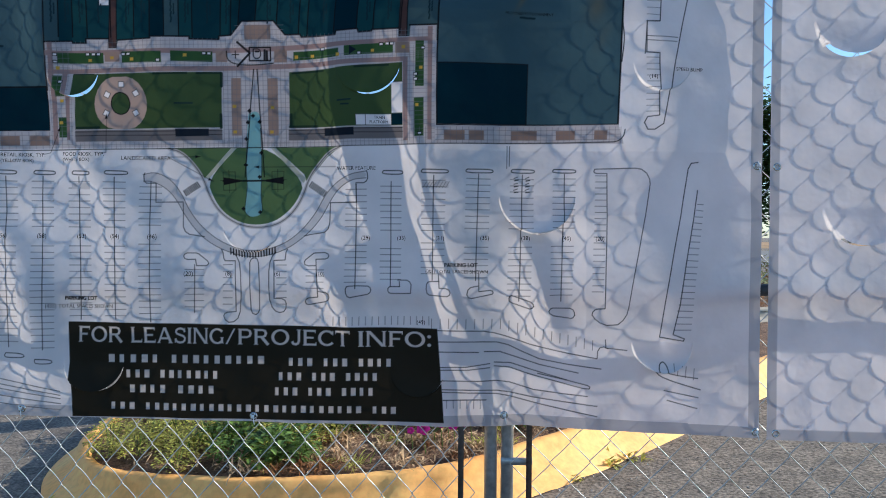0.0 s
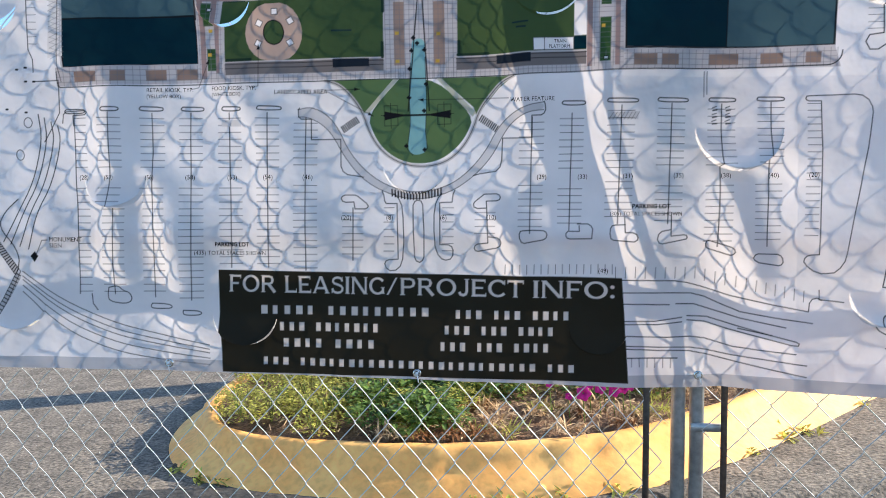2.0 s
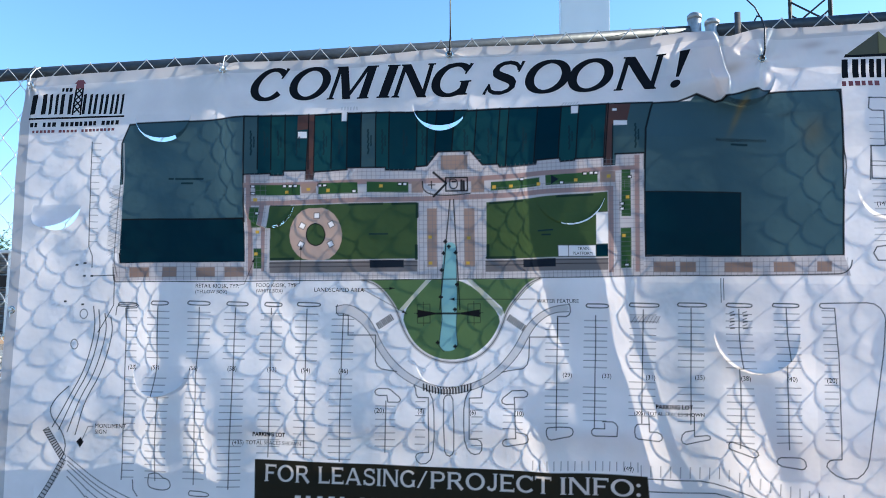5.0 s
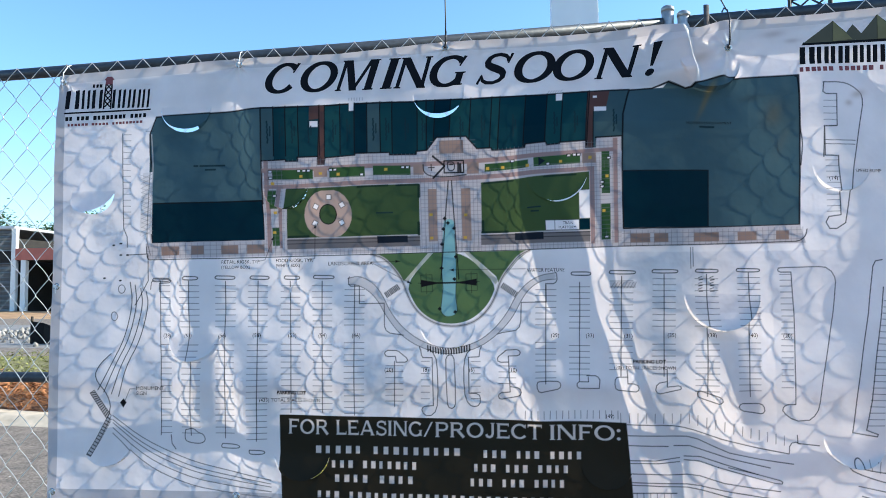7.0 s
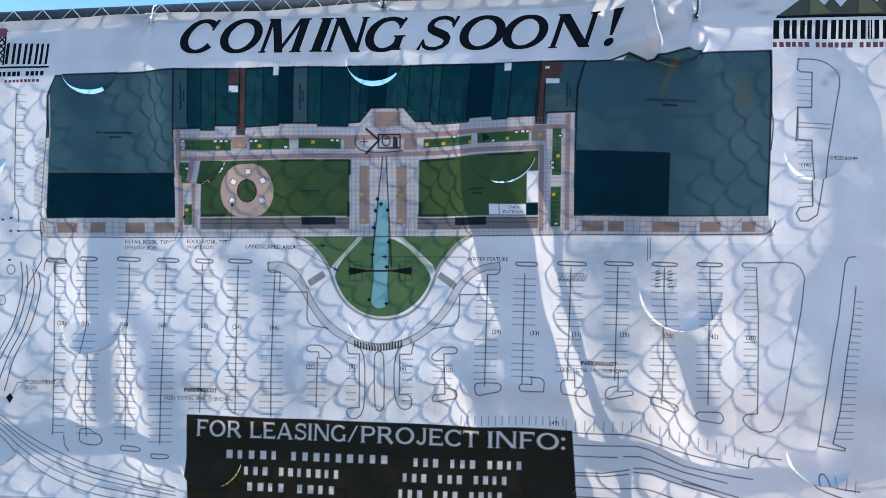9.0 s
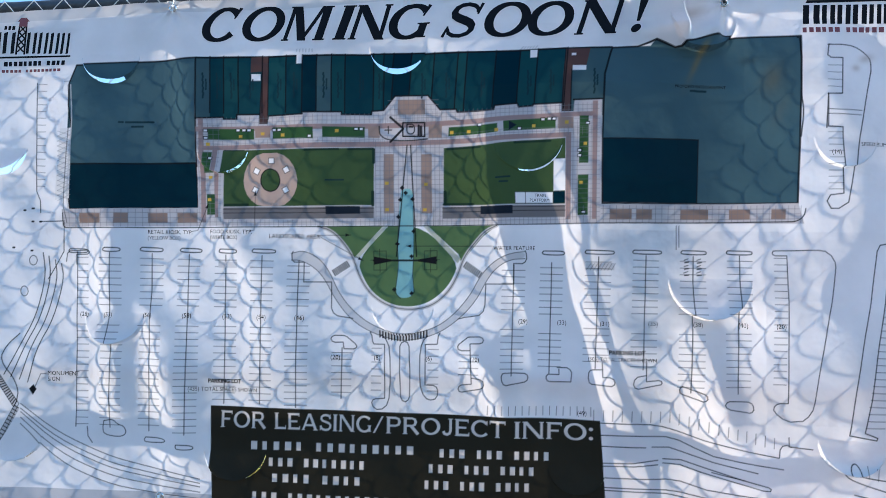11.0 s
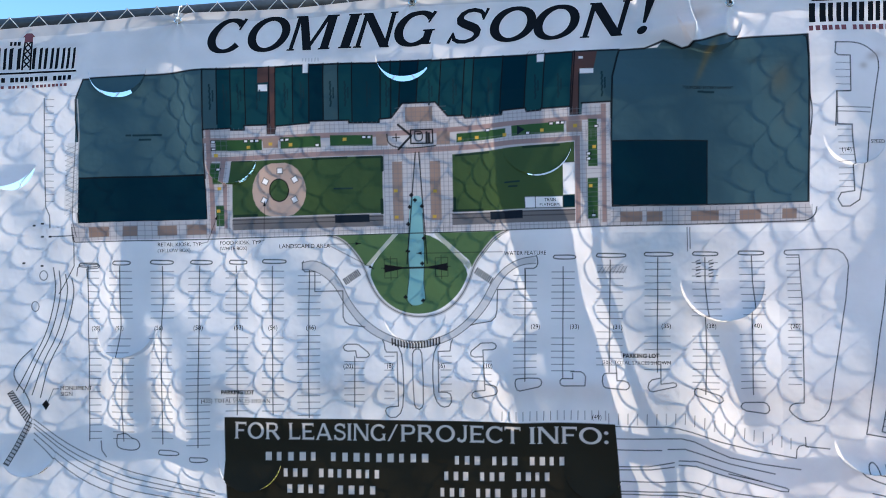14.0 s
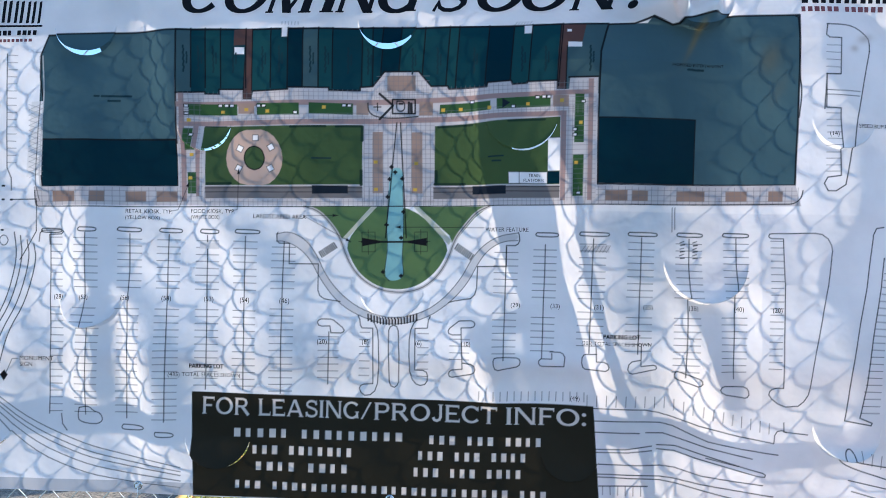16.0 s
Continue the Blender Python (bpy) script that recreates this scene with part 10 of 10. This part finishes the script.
def litter():
    """Dry stalks and bark chips lying on the bed."""
    bm = bmesh.new()
    n = 0
    while n < 4200:
        x, y = rng.uniform(0.3, 3.4), rng.uniform(0.2, 1.9)
        if not in_bed(x, y, 0.15):
            continue
        n += 1
        a, l, w = rng.uniform(0, math.pi), rng.uniform(0.010, 0.036), rng.uniform(0.0008, 0.0024)
        z = bed_height(x, y) + rng.uniform(-0.005, 0.02)
        d, s = Vector((math.cos(a), math.sin(a), rng.uniform(-0.4, 0.6))) * l / 2, Vector((-math.sin(a), math.cos(a), 0.3)) * w
        c = Vector((x, y, z))
        v = [bm.verts.new(q) for q in (c - d - s, c + d - s, c + d + s, c - d + s)]
        bm.faces.new(v)
    return bm


solid("straw_litter", litter(), M_STRAW, "dry straw and bark chips strewn over the planting bed", "litter", "", "stuff")


def leaf(bm, base, way, length, width, curl):
    """A pointed leaf of four faces, folded along its midrib."""
    way = way.normalized()
    side = way.cross((0, 0, 1))
    side = side.normalized() if side.length > 0.01 else Vector((1, 0, 0))
    up = side.cross(way)
    ribs = [(0.0, 0.15), (0.35, 1.0), (0.7, 0.8), (1.0, 0.0)]
    rows = []
    for f, w in ribs:
        c = base + way * length * f + Vector((0, 0, -curl * length * f * f))
        rows.append((c - side * width * w + up * width * 0.35 * w, c, c + side * width * w + up * width * 0.35 * w))
    vs = [[bm.verts.new(p) for p in r] for r in rows]
    for a, b in zip(vs, vs[1:]):
        bm.faces.new((a[0], a[1], b[1], b[0]))
        bm.faces.new((a[1], a[2], b[2], b[1]))


def plant_mesh(seed, leaves, spread, high, size, mat):
    r = random.Random(seed)
    bm = bmesh.new()
    for _ in range(leaves):
        a = r.uniform(0, 2 * math.pi)
        d = spread * math.sqrt(r.random())
        base = Vector((d * math.cos(a), d * math.sin(a), high * r.uniform(0.05, 1.0) * (1 - 0.5 * d / spread)))
        a2 = a + r.uniform(-1.2, 1.2)
        leaf(bm, base, Vector((math.cos(a2), math.sin(a2), r.uniform(-0.1, 0.9))), size * r.uniform(0.6, 1.3), size * 0.33 * r.uniform(0.7, 1.2), r.uniform(0.1, 0.6))
    stems = bmesh.new()
    for _ in range(6):
        a = r.uniform(0, 2 * math.pi)
        d = spread * r.uniform(0.1, 0.6)
        tube(stems, [(0.3 * d * math.cos(a), 0.3 * d * math.sin(a), -0.01), (d * math.cos(a), d * math.sin(a), high * 0.7)], 0.0015, 4)
    return mesh_of("foliage", bm, mat), mesh_of("stem", stems, M_LEAF_DARK)


KINDS = [plant_mesh(s, 330, 0.10, 0.10, 0.017, M_LEAF) for s in (1, 2, 3)] + [plant_mesh(s, 170, 0.10, 0.11, 0.030, M_LEAF_DARK) for s in (4, 5)]
SPOTS = []
while len(SPOTS) < 74:
    x, y = rng.uniform(0.35, 1.75), rng.uniform(0.32, 1.7)
    if in_bed(x, y, 0.185) and not (x > 1.45 and y < 0.75) and all((x - a) ** 2 + (y - b) ** 2 > 0.007 for a, b, _ in SPOTS):
        SPOTS.append((x, y, rng.randrange(3) if x < 1.0 or rng.random() < 0.45 else 3 + rng.randrange(2)))
for x, y in ((1.95, 0.78), (2.1, 0.92), (2.2, 0.8), (1.8, 0.95), (2.35, 1.1), (1.62, 0.9)):
    SPOTS.append((x, y, 3))
for x, y, k in SPOTS:
    p = new("bedding_plant")
    for piece_name, me in zip(("foliage", "stem"), KINDS[k]):
        new(piece_name, me).parent = p
    p.matrix_basis = Matrix.LocRotScale((x, y, bed_height(x, y) - 0.005), Euler((0, 0, rng.uniform(0, 6.28))), Vector((1, 1, 1)) * rng.uniform(0.8, 1.25))
    tagged(p, "low bedding plant with yellow-green leaves in the mulch" if k < 3 else "dark green leafy bedding plant in the mulch", "plant", "bedding plants")


def petunia(x, y, z, s):
    flower = thing("flower", (x, y, z), "magenta petunia bloom on a thin stalk", "flower", "blooms")
    bm = bmesh.new()
    n = 20
    rings = []
    for r, h in ((0.003, -0.012), (0.008, 0.0), (0.020, 0.006), (0.029, 0.001)):
        rings.append([bm.verts.new((s * r * (1 + 0.14 * math.cos(5 * a) * (r > 0.015)) * math.cos(a), -s * h, s * r * (1 + 0.14 * math.cos(5 * a) * (r > 0.015)) * math.sin(a))) for a in (k * 2 * math.pi / n for k in range(n))])
    for a, b in zip(rings, rings[1:]):
        for k in range(n):
            bm.faces.new((a[k], a[(k + 1) % n], b[(k + 1) % n], b[k]))
    part("corolla", bm, M_PETAL, flower, "", True)
    part("stalk", tube(bmesh.new(), [(0, 0.01, 0), (0.004, 0.03, -0.05), (0.01, 0.04, -0.11)], 0.0016, 5), M_LEAF_DARK, flower)


for x, y, z, s in ((1.872, 0.40, 0.170, 0.85), (1.825, 0.42, 0.155, 0.45), (1.935, 0.46, 0.175, 0.65), (1.985, 0.47, 0.165, 0.7), (2.02, 0.49, 0.168, 0.55), (1.76, 0.43, 0.195, 0.5), (1.905, 0.50, 0.178, 0.5), (2.05, 0.53, 0.172, 0.6), (1.96, 0.53, 0.180, 0.45)):
    petunia(x, y, z, s)


def weed_mesh(seed, blades, high):
    r = random.Random(seed)
    bm = bmesh.new()
    for _ in range(blades):
        a = r.uniform(0, 6.28)
        base = Vector((r.gauss(0, 0.025), r.gauss(0, 0.012), 0))
        leaf(bm, base, Vector((math.cos(a), math.sin(a), r.uniform(0.3, 2.0))), high * r.uniform(0.5, 1.2), high * 0.10, r.uniform(0.1, 0.8))
    return mesh_of("weed_tuft", bm, M_LEAF)


WEEDS = [weed_mesh(s, 26, 0.05) for s in (11, 12, 13)]
for x, y, s in ((0.55, 0.36, 1.0), (0.66, 0.31, 1.1), (0.45, 0.47, 1.2), (1.60, 0.11, 1.4), (1.52, 0.135, 1.0), (1.68, 0.12, 1.1), (1.78, 0.14, 1.3), (1.95, 0.17, 1.1), (2.42, 0.47, 1.1), (2.62, 0.63, 1.4), (2.70, 0.68, 1.3), (3.05, 1.02, 1.0), (1.25, 0.15, 0.7)):
    w = new("weed_tuft", WEEDS[int(x * 100) % 3])
    w.matrix_world = Matrix.LocRotScale((x, y, ground_height(x, y)), Euler((0, 0, x * 9)), Vector((s, s, s)))
    tagged(w, "green weed tuft growing at the foot of the kerb", "weed", "weeds")


def dry_tuft_mesh(seed, blades, high, mat):
    """A clump of thin, mostly dead blades leaning every way."""
    r = random.Random(seed)
    bm = bmesh.new()
    for _ in range(blades):
        a = r.uniform(0, 6.28)
        base = Vector((r.gauss(0, 0.03), r.gauss(0, 0.03), 0))
        leaf(bm, base, Vector((math.cos(a), math.sin(a), r.uniform(0.2, 1.6))), high * r.uniform(0.5, 1.3), high * 0.045, r.uniform(0.1, 0.9))
    return mesh_of("grass_tuft", bm, mat)


TUFTS = [dry_tuft_mesh(s, 60, 0.075, M_STRAW) for s in (21, 22)] + [dry_tuft_mesh(s, 55, 0.06, M_LEAF) for s in (23, 24)] + [dry_tuft_mesh(25, 70, 0.05, M_DRY)]
n = 0
while n < 95:
    x, y = rng.uniform(1.15, 2.75), rng.uniform(0.30, 1.25)
    if not in_bed(x, y, 0.17):
        continue
    n += 1
    k, s = rng.choice((0, 0, 1, 1, 2, 3, 4, 4)), rng.uniform(0.7, 1.25)
    w = new("grass_tuft", TUFTS[k])
    w.matrix_world = Matrix.LocRotScale((x, y, bed_height(x, y) - 0.004), Euler((0, 0, x * 19)), Vector((s, s, s)))
    tagged(w, ("straw-dry grass tuft in the mulch", "straw-dry grass tuft in the mulch", "yellow-green grass tuft in the mulch", "yellow-green grass tuft in the mulch", "dead brown weed clump in the mulch")[k], "grass tuft", "grass tufts")


def grit():
    bm = bmesh.new()
    for _ in range(900):
        x, y = rng.uniform(-2.5, 4.0), rng.uniform(0.02, 2.5)
        if in_bed(x, y, 0.0):
            continue
        z = ground_height(x, y)
        s = rng.uniform(0.002, 0.007)
        m = Matrix.LocRotScale((x, y, z + s * 0.3), Euler((rng.random() * 6, rng.random() * 6, rng.random() * 6)), Vector((s, s * rng.uniform(0.5, 1.6), s * 0.5)))
        bmesh.ops.create_cube(bm, size=1, matrix=m)
    return bm


solid("grit", grit(), M_GRAVEL, "loose grit and crumbs scattered on the asphalt", "grit", "", "stuff")

# ---- white square pole behind the fence ----
pole = thing("sign_pole", (1.935, 2.15, bed_height(1.935, 2.15)), "tall square white-painted steel pole standing in the planted island", "pole")
part("shaft", box(bmesh.new(), -0.138, -0.10, -0.2, 0.15, 0.10, 7.0, 0.006), M_POLE, pole)
part("foot_plate", box(bmesh.new(), -0.22, -0.18, -0.03, 0.24, 0.18, 0.012, 0.003), M_GALV, pole)

# ---- beyond the lot: sand edge, dry brush, road, dirt bank ----
def strip(x0, x1, y0, y1, lift, rough, n=40):
    bm = bmesh.new()
    rows = []
    for j in range(7):
        f = j / 6
        rows.append([])
        for i in range(n + 1):
            x = x0 + (x1 - x0) * i / n
            y = y0 + (y1 - y0) * f + 0.3 * rough * noise.noise((x * 0.7, j * 1.3, 4))
            h = lift * math.sin(math.pi * f) * (1 + 0.7 * noise.noise((x * 0.9, y * 0.9, 2))) + (0.005 if 0 < j < 6 else -0.03)
            rows[-1].append(bm.verts.new((x, y, ground_height(x, y) + h)))
    for a, b in zip(rows, rows[1:]):
        for i in range(n):
            bm.faces.new((a[i], a[i + 1], b[i + 1], b[i]))
    return bm


solid("sand_edge", strip(-14, 9, 3.75, 4.4, 0.07, 1.0), M_SAND, "pale sandy edge where the asphalt ends", "verge", "", "structure", True)
solid("road", strip(-60, 40, 9.5, 18.0, 0.01, 0.2), material("pale_road", (0.20, 0.19, 0.18), 0.9, 0, 0.3, 12, 0.004, (0.26, 0.25, 0.23), 0.5), "grey access road beyond the lot", "road", "", "structure", True)
solid("dirt_bank", strip(-70, 60, 21.0, 33.0, 0.12, 1.5), M_DIRT, "graded orange dirt in front of the shed", "dirt", "", "structure", True)


def brush(x0, x1, y0, y1, count, high, mat_name, mat, label, category):
    bm = bmesh.new()
    for _ in range(count):
        x, y = rng.uniform(x0, x1), rng.uniform(y0, y1)
        z = ground_height(x, y) + rng.random() * high * (0.6 + 0.5 * noise.noise((x, y, 0)))
        a = rng.uniform(0, 6.28)
        s = rng.uniform(0.03, 0.08)
        d, e = Vector((math.cos(a), math.sin(a), rng.uniform(-0.3, 0.8))) * s, Vector((-math.sin(a), math.cos(a), 0.6)) * s * 0.35
        c = Vector((x, y, z))
        bm.faces.new([bm.verts.new(q) for q in (c - e, c + d * 0.5, c + e, c + d)])
    return solid(mat_name, bm, mat, label, category, "", "stuff")


M_LITTER = material("leaf_littered_soil", (0.20, 0.10, 0.045), 0.95, 0, 0.5, 14, 0.03, (0.10, 0.07, 0.035), 0.7)
M_TURF = material("thin_turf", (0.17, 0.16, 0.055), 0.95, 0, 0.5, 12, 0.02, (0.24, 0.20, 0.10), 0.6)
solid("brush_bank", strip(-14, 9, 4.25, 6.35, 0.10, 0.8), M_LITTER, "brown leaf-littered bank under the dry brush", "bank", "", "structure", True)
solid("verge", strip(-16, 9, 6.3, 9.6, 0.03, 0.6), M_TURF, "thin yellow-green turf between bank and road", "verge", "", "structure", True)
brush(-8.5, -0.5, 4.35, 6.3, 24000, 0.40, "dry_brush", M_DRY, "rust-brown dry brush along the lot's edge", "brush")
brush(-0.5, 8, 4.35, 6.3, 6000, 0.34, "dry_brush", M_DRY, "rust-brown dry brush along the lot's edge", "brush")
brush(-8.5, 8, 5.2, 6.6, 14000, 0.50, "green_brush", M_GRASS, "olive-green growth behind the dry brush", "brush")
brush(-14, 4, 6.4, 9.4, 12000, 0.12, "verge_grass", M_GRASS, "yellow-green rough grass on the verge", "grass")


def rubble():
    bm = bmesh.new()
    for _ in range(700):
        x, y = rng.uniform(-16, -6), rng.gauss(12.5, 0.7)
        s = rng.uniform(0.03, 0.10)
        bmesh.ops.create_icosphere(bm, subdivisions=1, radius=s, matrix=Matrix.LocRotScale((x, y, ground_height(x, y) + s * 0.4 + 0.14 * rng.random() * math.exp(-((y - 12.5) / 0.6) ** 2)), Euler((rng.random() * 6, rng.random() * 6, 0)), Vector((1, 0.7, 0.6))))
    return bm


solid("stone_rubble", rubble(), M_STONE, "heap of pale broken stone beside the road", "rubble", "", "stuff")

silt = thing("silt_fence", (-8.1, 11.2, ground_height(-8.1, 11.2)), "sagging black fabric silt fence on stakes", "silt fence")
bm = bmesh.new()
rows = [[bm.verts.new((x * 0.25, 0.05 * math.sin(x * 2.1), z * (0.40 + 0.06 * math.cos(x * 1.2)))) for x in range(0, 22)] for z in (0, 0.5, 1)]
for a, b in zip(rows, rows[1:]):
    for i in range(21):
        bm.faces.new((a[i], a[i + 1], b[i + 1], b[i]))
bmesh.ops.solidify(bm, geom=bm.faces[:], thickness=0.01)
part("fabric", bm, M_SILT, silt)
for x in (0, 1.7, 3.5, 5.2):
    part("stake", box(bmesh.new(), x - 0.02, 0.03, -0.2, x + 0.02, 0.07, 0.55, 0.004), M_BARK, silt)

# ---- the shed: corrugated siding, white trim, an open bay under a red fascia ----
SHED_Z = ground_height(-18, 27) - 0.02
shed = thing("shed", (-20.2, 27.0, SHED_Z), "grey corrugated shed with an open bay under a red fascia", "shed")


def corrugated(x0, x1, z0, z1):
    bm = bmesh.new()
    n = int((z1 - z0) / 0.05)
    rows = []
    for k in range(n + 1):
        z = z0 + (z1 - z0) * k / n
        d = 0.025 * (1 if k % 4 in (1, 2) else -1)
        rows.append([bm.verts.new((x, d, z)) for x in (x0, x1)])
    for a, b in zip(rows, rows[1:]):
        bm.faces.new((a[0], a[1], b[1], b[0]))
    bmesh.ops.solidify(bm, geom=bm.faces[:], thickness=0.03)
    return bm


part("siding", corrugated(-9.0, 0.0, 0.0, 2.25), M_SIDING, shed)
part("siding", corrugated(-9.0, 0.0, 2.75, 3.7), M_SIDING, shed)
part("dark_band", box(bmesh.new(), -9.0, -0.03, 2.25, 0.0, 0.1, 2.75, 0.01), M_INSIDE, shed, "dark horizontal opening band")
part("corner_trim", box(bmesh.new(), -0.02, -0.08, 0.0, 0.20, 0.12, 3.75, 0.01), M_TRIM, shed, "white corner trim")
part("bay_post", box(bmesh.new(), 0.45, -0.10, 0.0, 0.68, 0.12, 2.35, 0.01), M_TRIM, shed, "white bay post")
part("fascia", box(bmesh.new(), 0.2, -0.12, 2.35, 14.0, 0.0, 2.85, 0.01), M_FASCIA, shed, "faded red fascia board")
part("soffit", box(bmesh.new(), 0.2, 0.0, 2.32, 14.0, 7.0, 2.40, 0.01), M_INSIDE, shed)
part("back_wall", box(bmesh.new(), -9.0, 7.0, 0.0, 14.0, 7.2, 3.4, 0.01), M_INSIDE, shed)
part("side_wall", box(bmesh.new(), 0.0, 0.1, 0.0, 0.12, 7.0, 3.3, 0.01), M_INSIDE, shed)
part("side_wall", box(bmesh.new(), 13.9, 0.1, 0.0, 14.0, 7.0, 3.3, 0.01), M_INSIDE, shed)
part("roof", box(bmesh.new(), -9.1, -0.15, 3.70, 0.15, 7.3, 3.82, 0.02), M_SIDING, shed)


# ---- trees behind ----
def tree_mesh(seed):
    r = random.Random(seed)
    trunk = bmesh.new()
    tube(trunk, [(0, 0, -0.3), (0.1, 0, 2.0), (0.0, 0.1, 5.0), (0.1, 0, 8.0)], [0.28, 0.22, 0.14, 0.05], 8)
    heads = []
    for _ in range(26):
        a, z = r.uniform(0, 6.28), r.uniform(1.2, 8.5)
        d = r.uniform(0.8, 2.9) * (1.15 - abs(z - 5) / 6.5)
        tip = Vector((d * math.cos(a), d * math.sin(a), z))
        tube(trunk, [(0, 0, z - 1.4), tip * 0.5 + Vector((0, 0, z / 2 - 0.4)), tip], [0.08, 0.05, 0.02], 5)
        heads.append((tip, r.uniform(0.9, 1.5)))
    crown = bmesh.new()
    for tip, s in heads:
        for _ in range(420):
            q = tip + Vector((r.gauss(0, 0.5), r.gauss(0, 0.5), r.gauss(0, 0.42))) * s
            a, l = r.uniform(0, 6.28), r.uniform(0.12, 0.27)
            d, e = Vector((math.cos(a), math.sin(a), r.uniform(-0.7, 0.5))) * l, Vector((-math.sin(a), math.cos(a), r.uniform(-0.5, 0.5))) * l * 0.5
            crown.faces.new([crown.verts.new(p) for p in (q - e, q + d * 0.6, q + e, q - d * 0.6)])
    return mesh_of("trunk", trunk, M_BARK, True), mesh_of("crown", crown, M_CROWN)


TREES = [tree_mesh(s) for s in (21, 22, 23)]
k = 0
for gx0, gx1, gy, step in ((-62, -20, 48, 2.6), (-64, -18, 53, 3.2), (-16, 44, 38, 3.6)):
    x = gx0
    while x < gx1:
        a, b = TREES[k % 3]
        y = gy + rng.uniform(-2.5, 2.5)
        t = thing("tree", (x, y, ground_height(x, y)), "full green broadleaf tree in the wood behind the shed", "tree", "wood edge")
        s = rng.uniform(0.82, 1.12) * (0.84 if gy < 40 else 0.72)
        t.scale = (s * 1.15, s * 1.15, s)
        t.rotation_euler = (0, 0, rng.uniform(0, 6.28))
        for name, me in (("trunk", a), ("crown", b)):
            o = new(name, me)
            o.parent = t
        x += step * rng.uniform(0.8, 1.2)
        k += 1


# ---- a dark lattice mast far off behind the fence ----
def mast(x, y, half, high):
    z = ground_height(x, y)
    m = thing("lattice_mast", (x, y, z), "dark steel lattice mast rising far behind the fence", "mast")
    m.rotation_euler = (0, 0, -0.36)
    corners = [(-half, -half), (half, -half), (half, half), (-half, half)]
    for a, b in corners:
        part("leg", tube(bmesh.new(), [(a, b, 0), (a, b, high)], 0.085, 6), M_MAST, m)
    for k in range(int(high / 1.5)):
        for (a, b), (c, d) in zip(corners, corners[1:] + corners[:1]):
            part("brace", tube(bmesh.new(), [(a, b, k * 1.5), (c, d, k * 1.5 + 1.5)], 0.05, 5), M_MAST, m)
            part("brace", tube(bmesh.new(), [(c, d, k * 1.5), (a, b, k * 1.5 + 1.5)], 0.05, 5), M_MAST, m)
            if k % 2:
                part("rung", tube(bmesh.new(), [(a, b, k * 1.5), (c, d, k * 1.5)], 0.04, 5), M_MAST, m)


mast(17.05, 38.0, 0.97, 19.4)
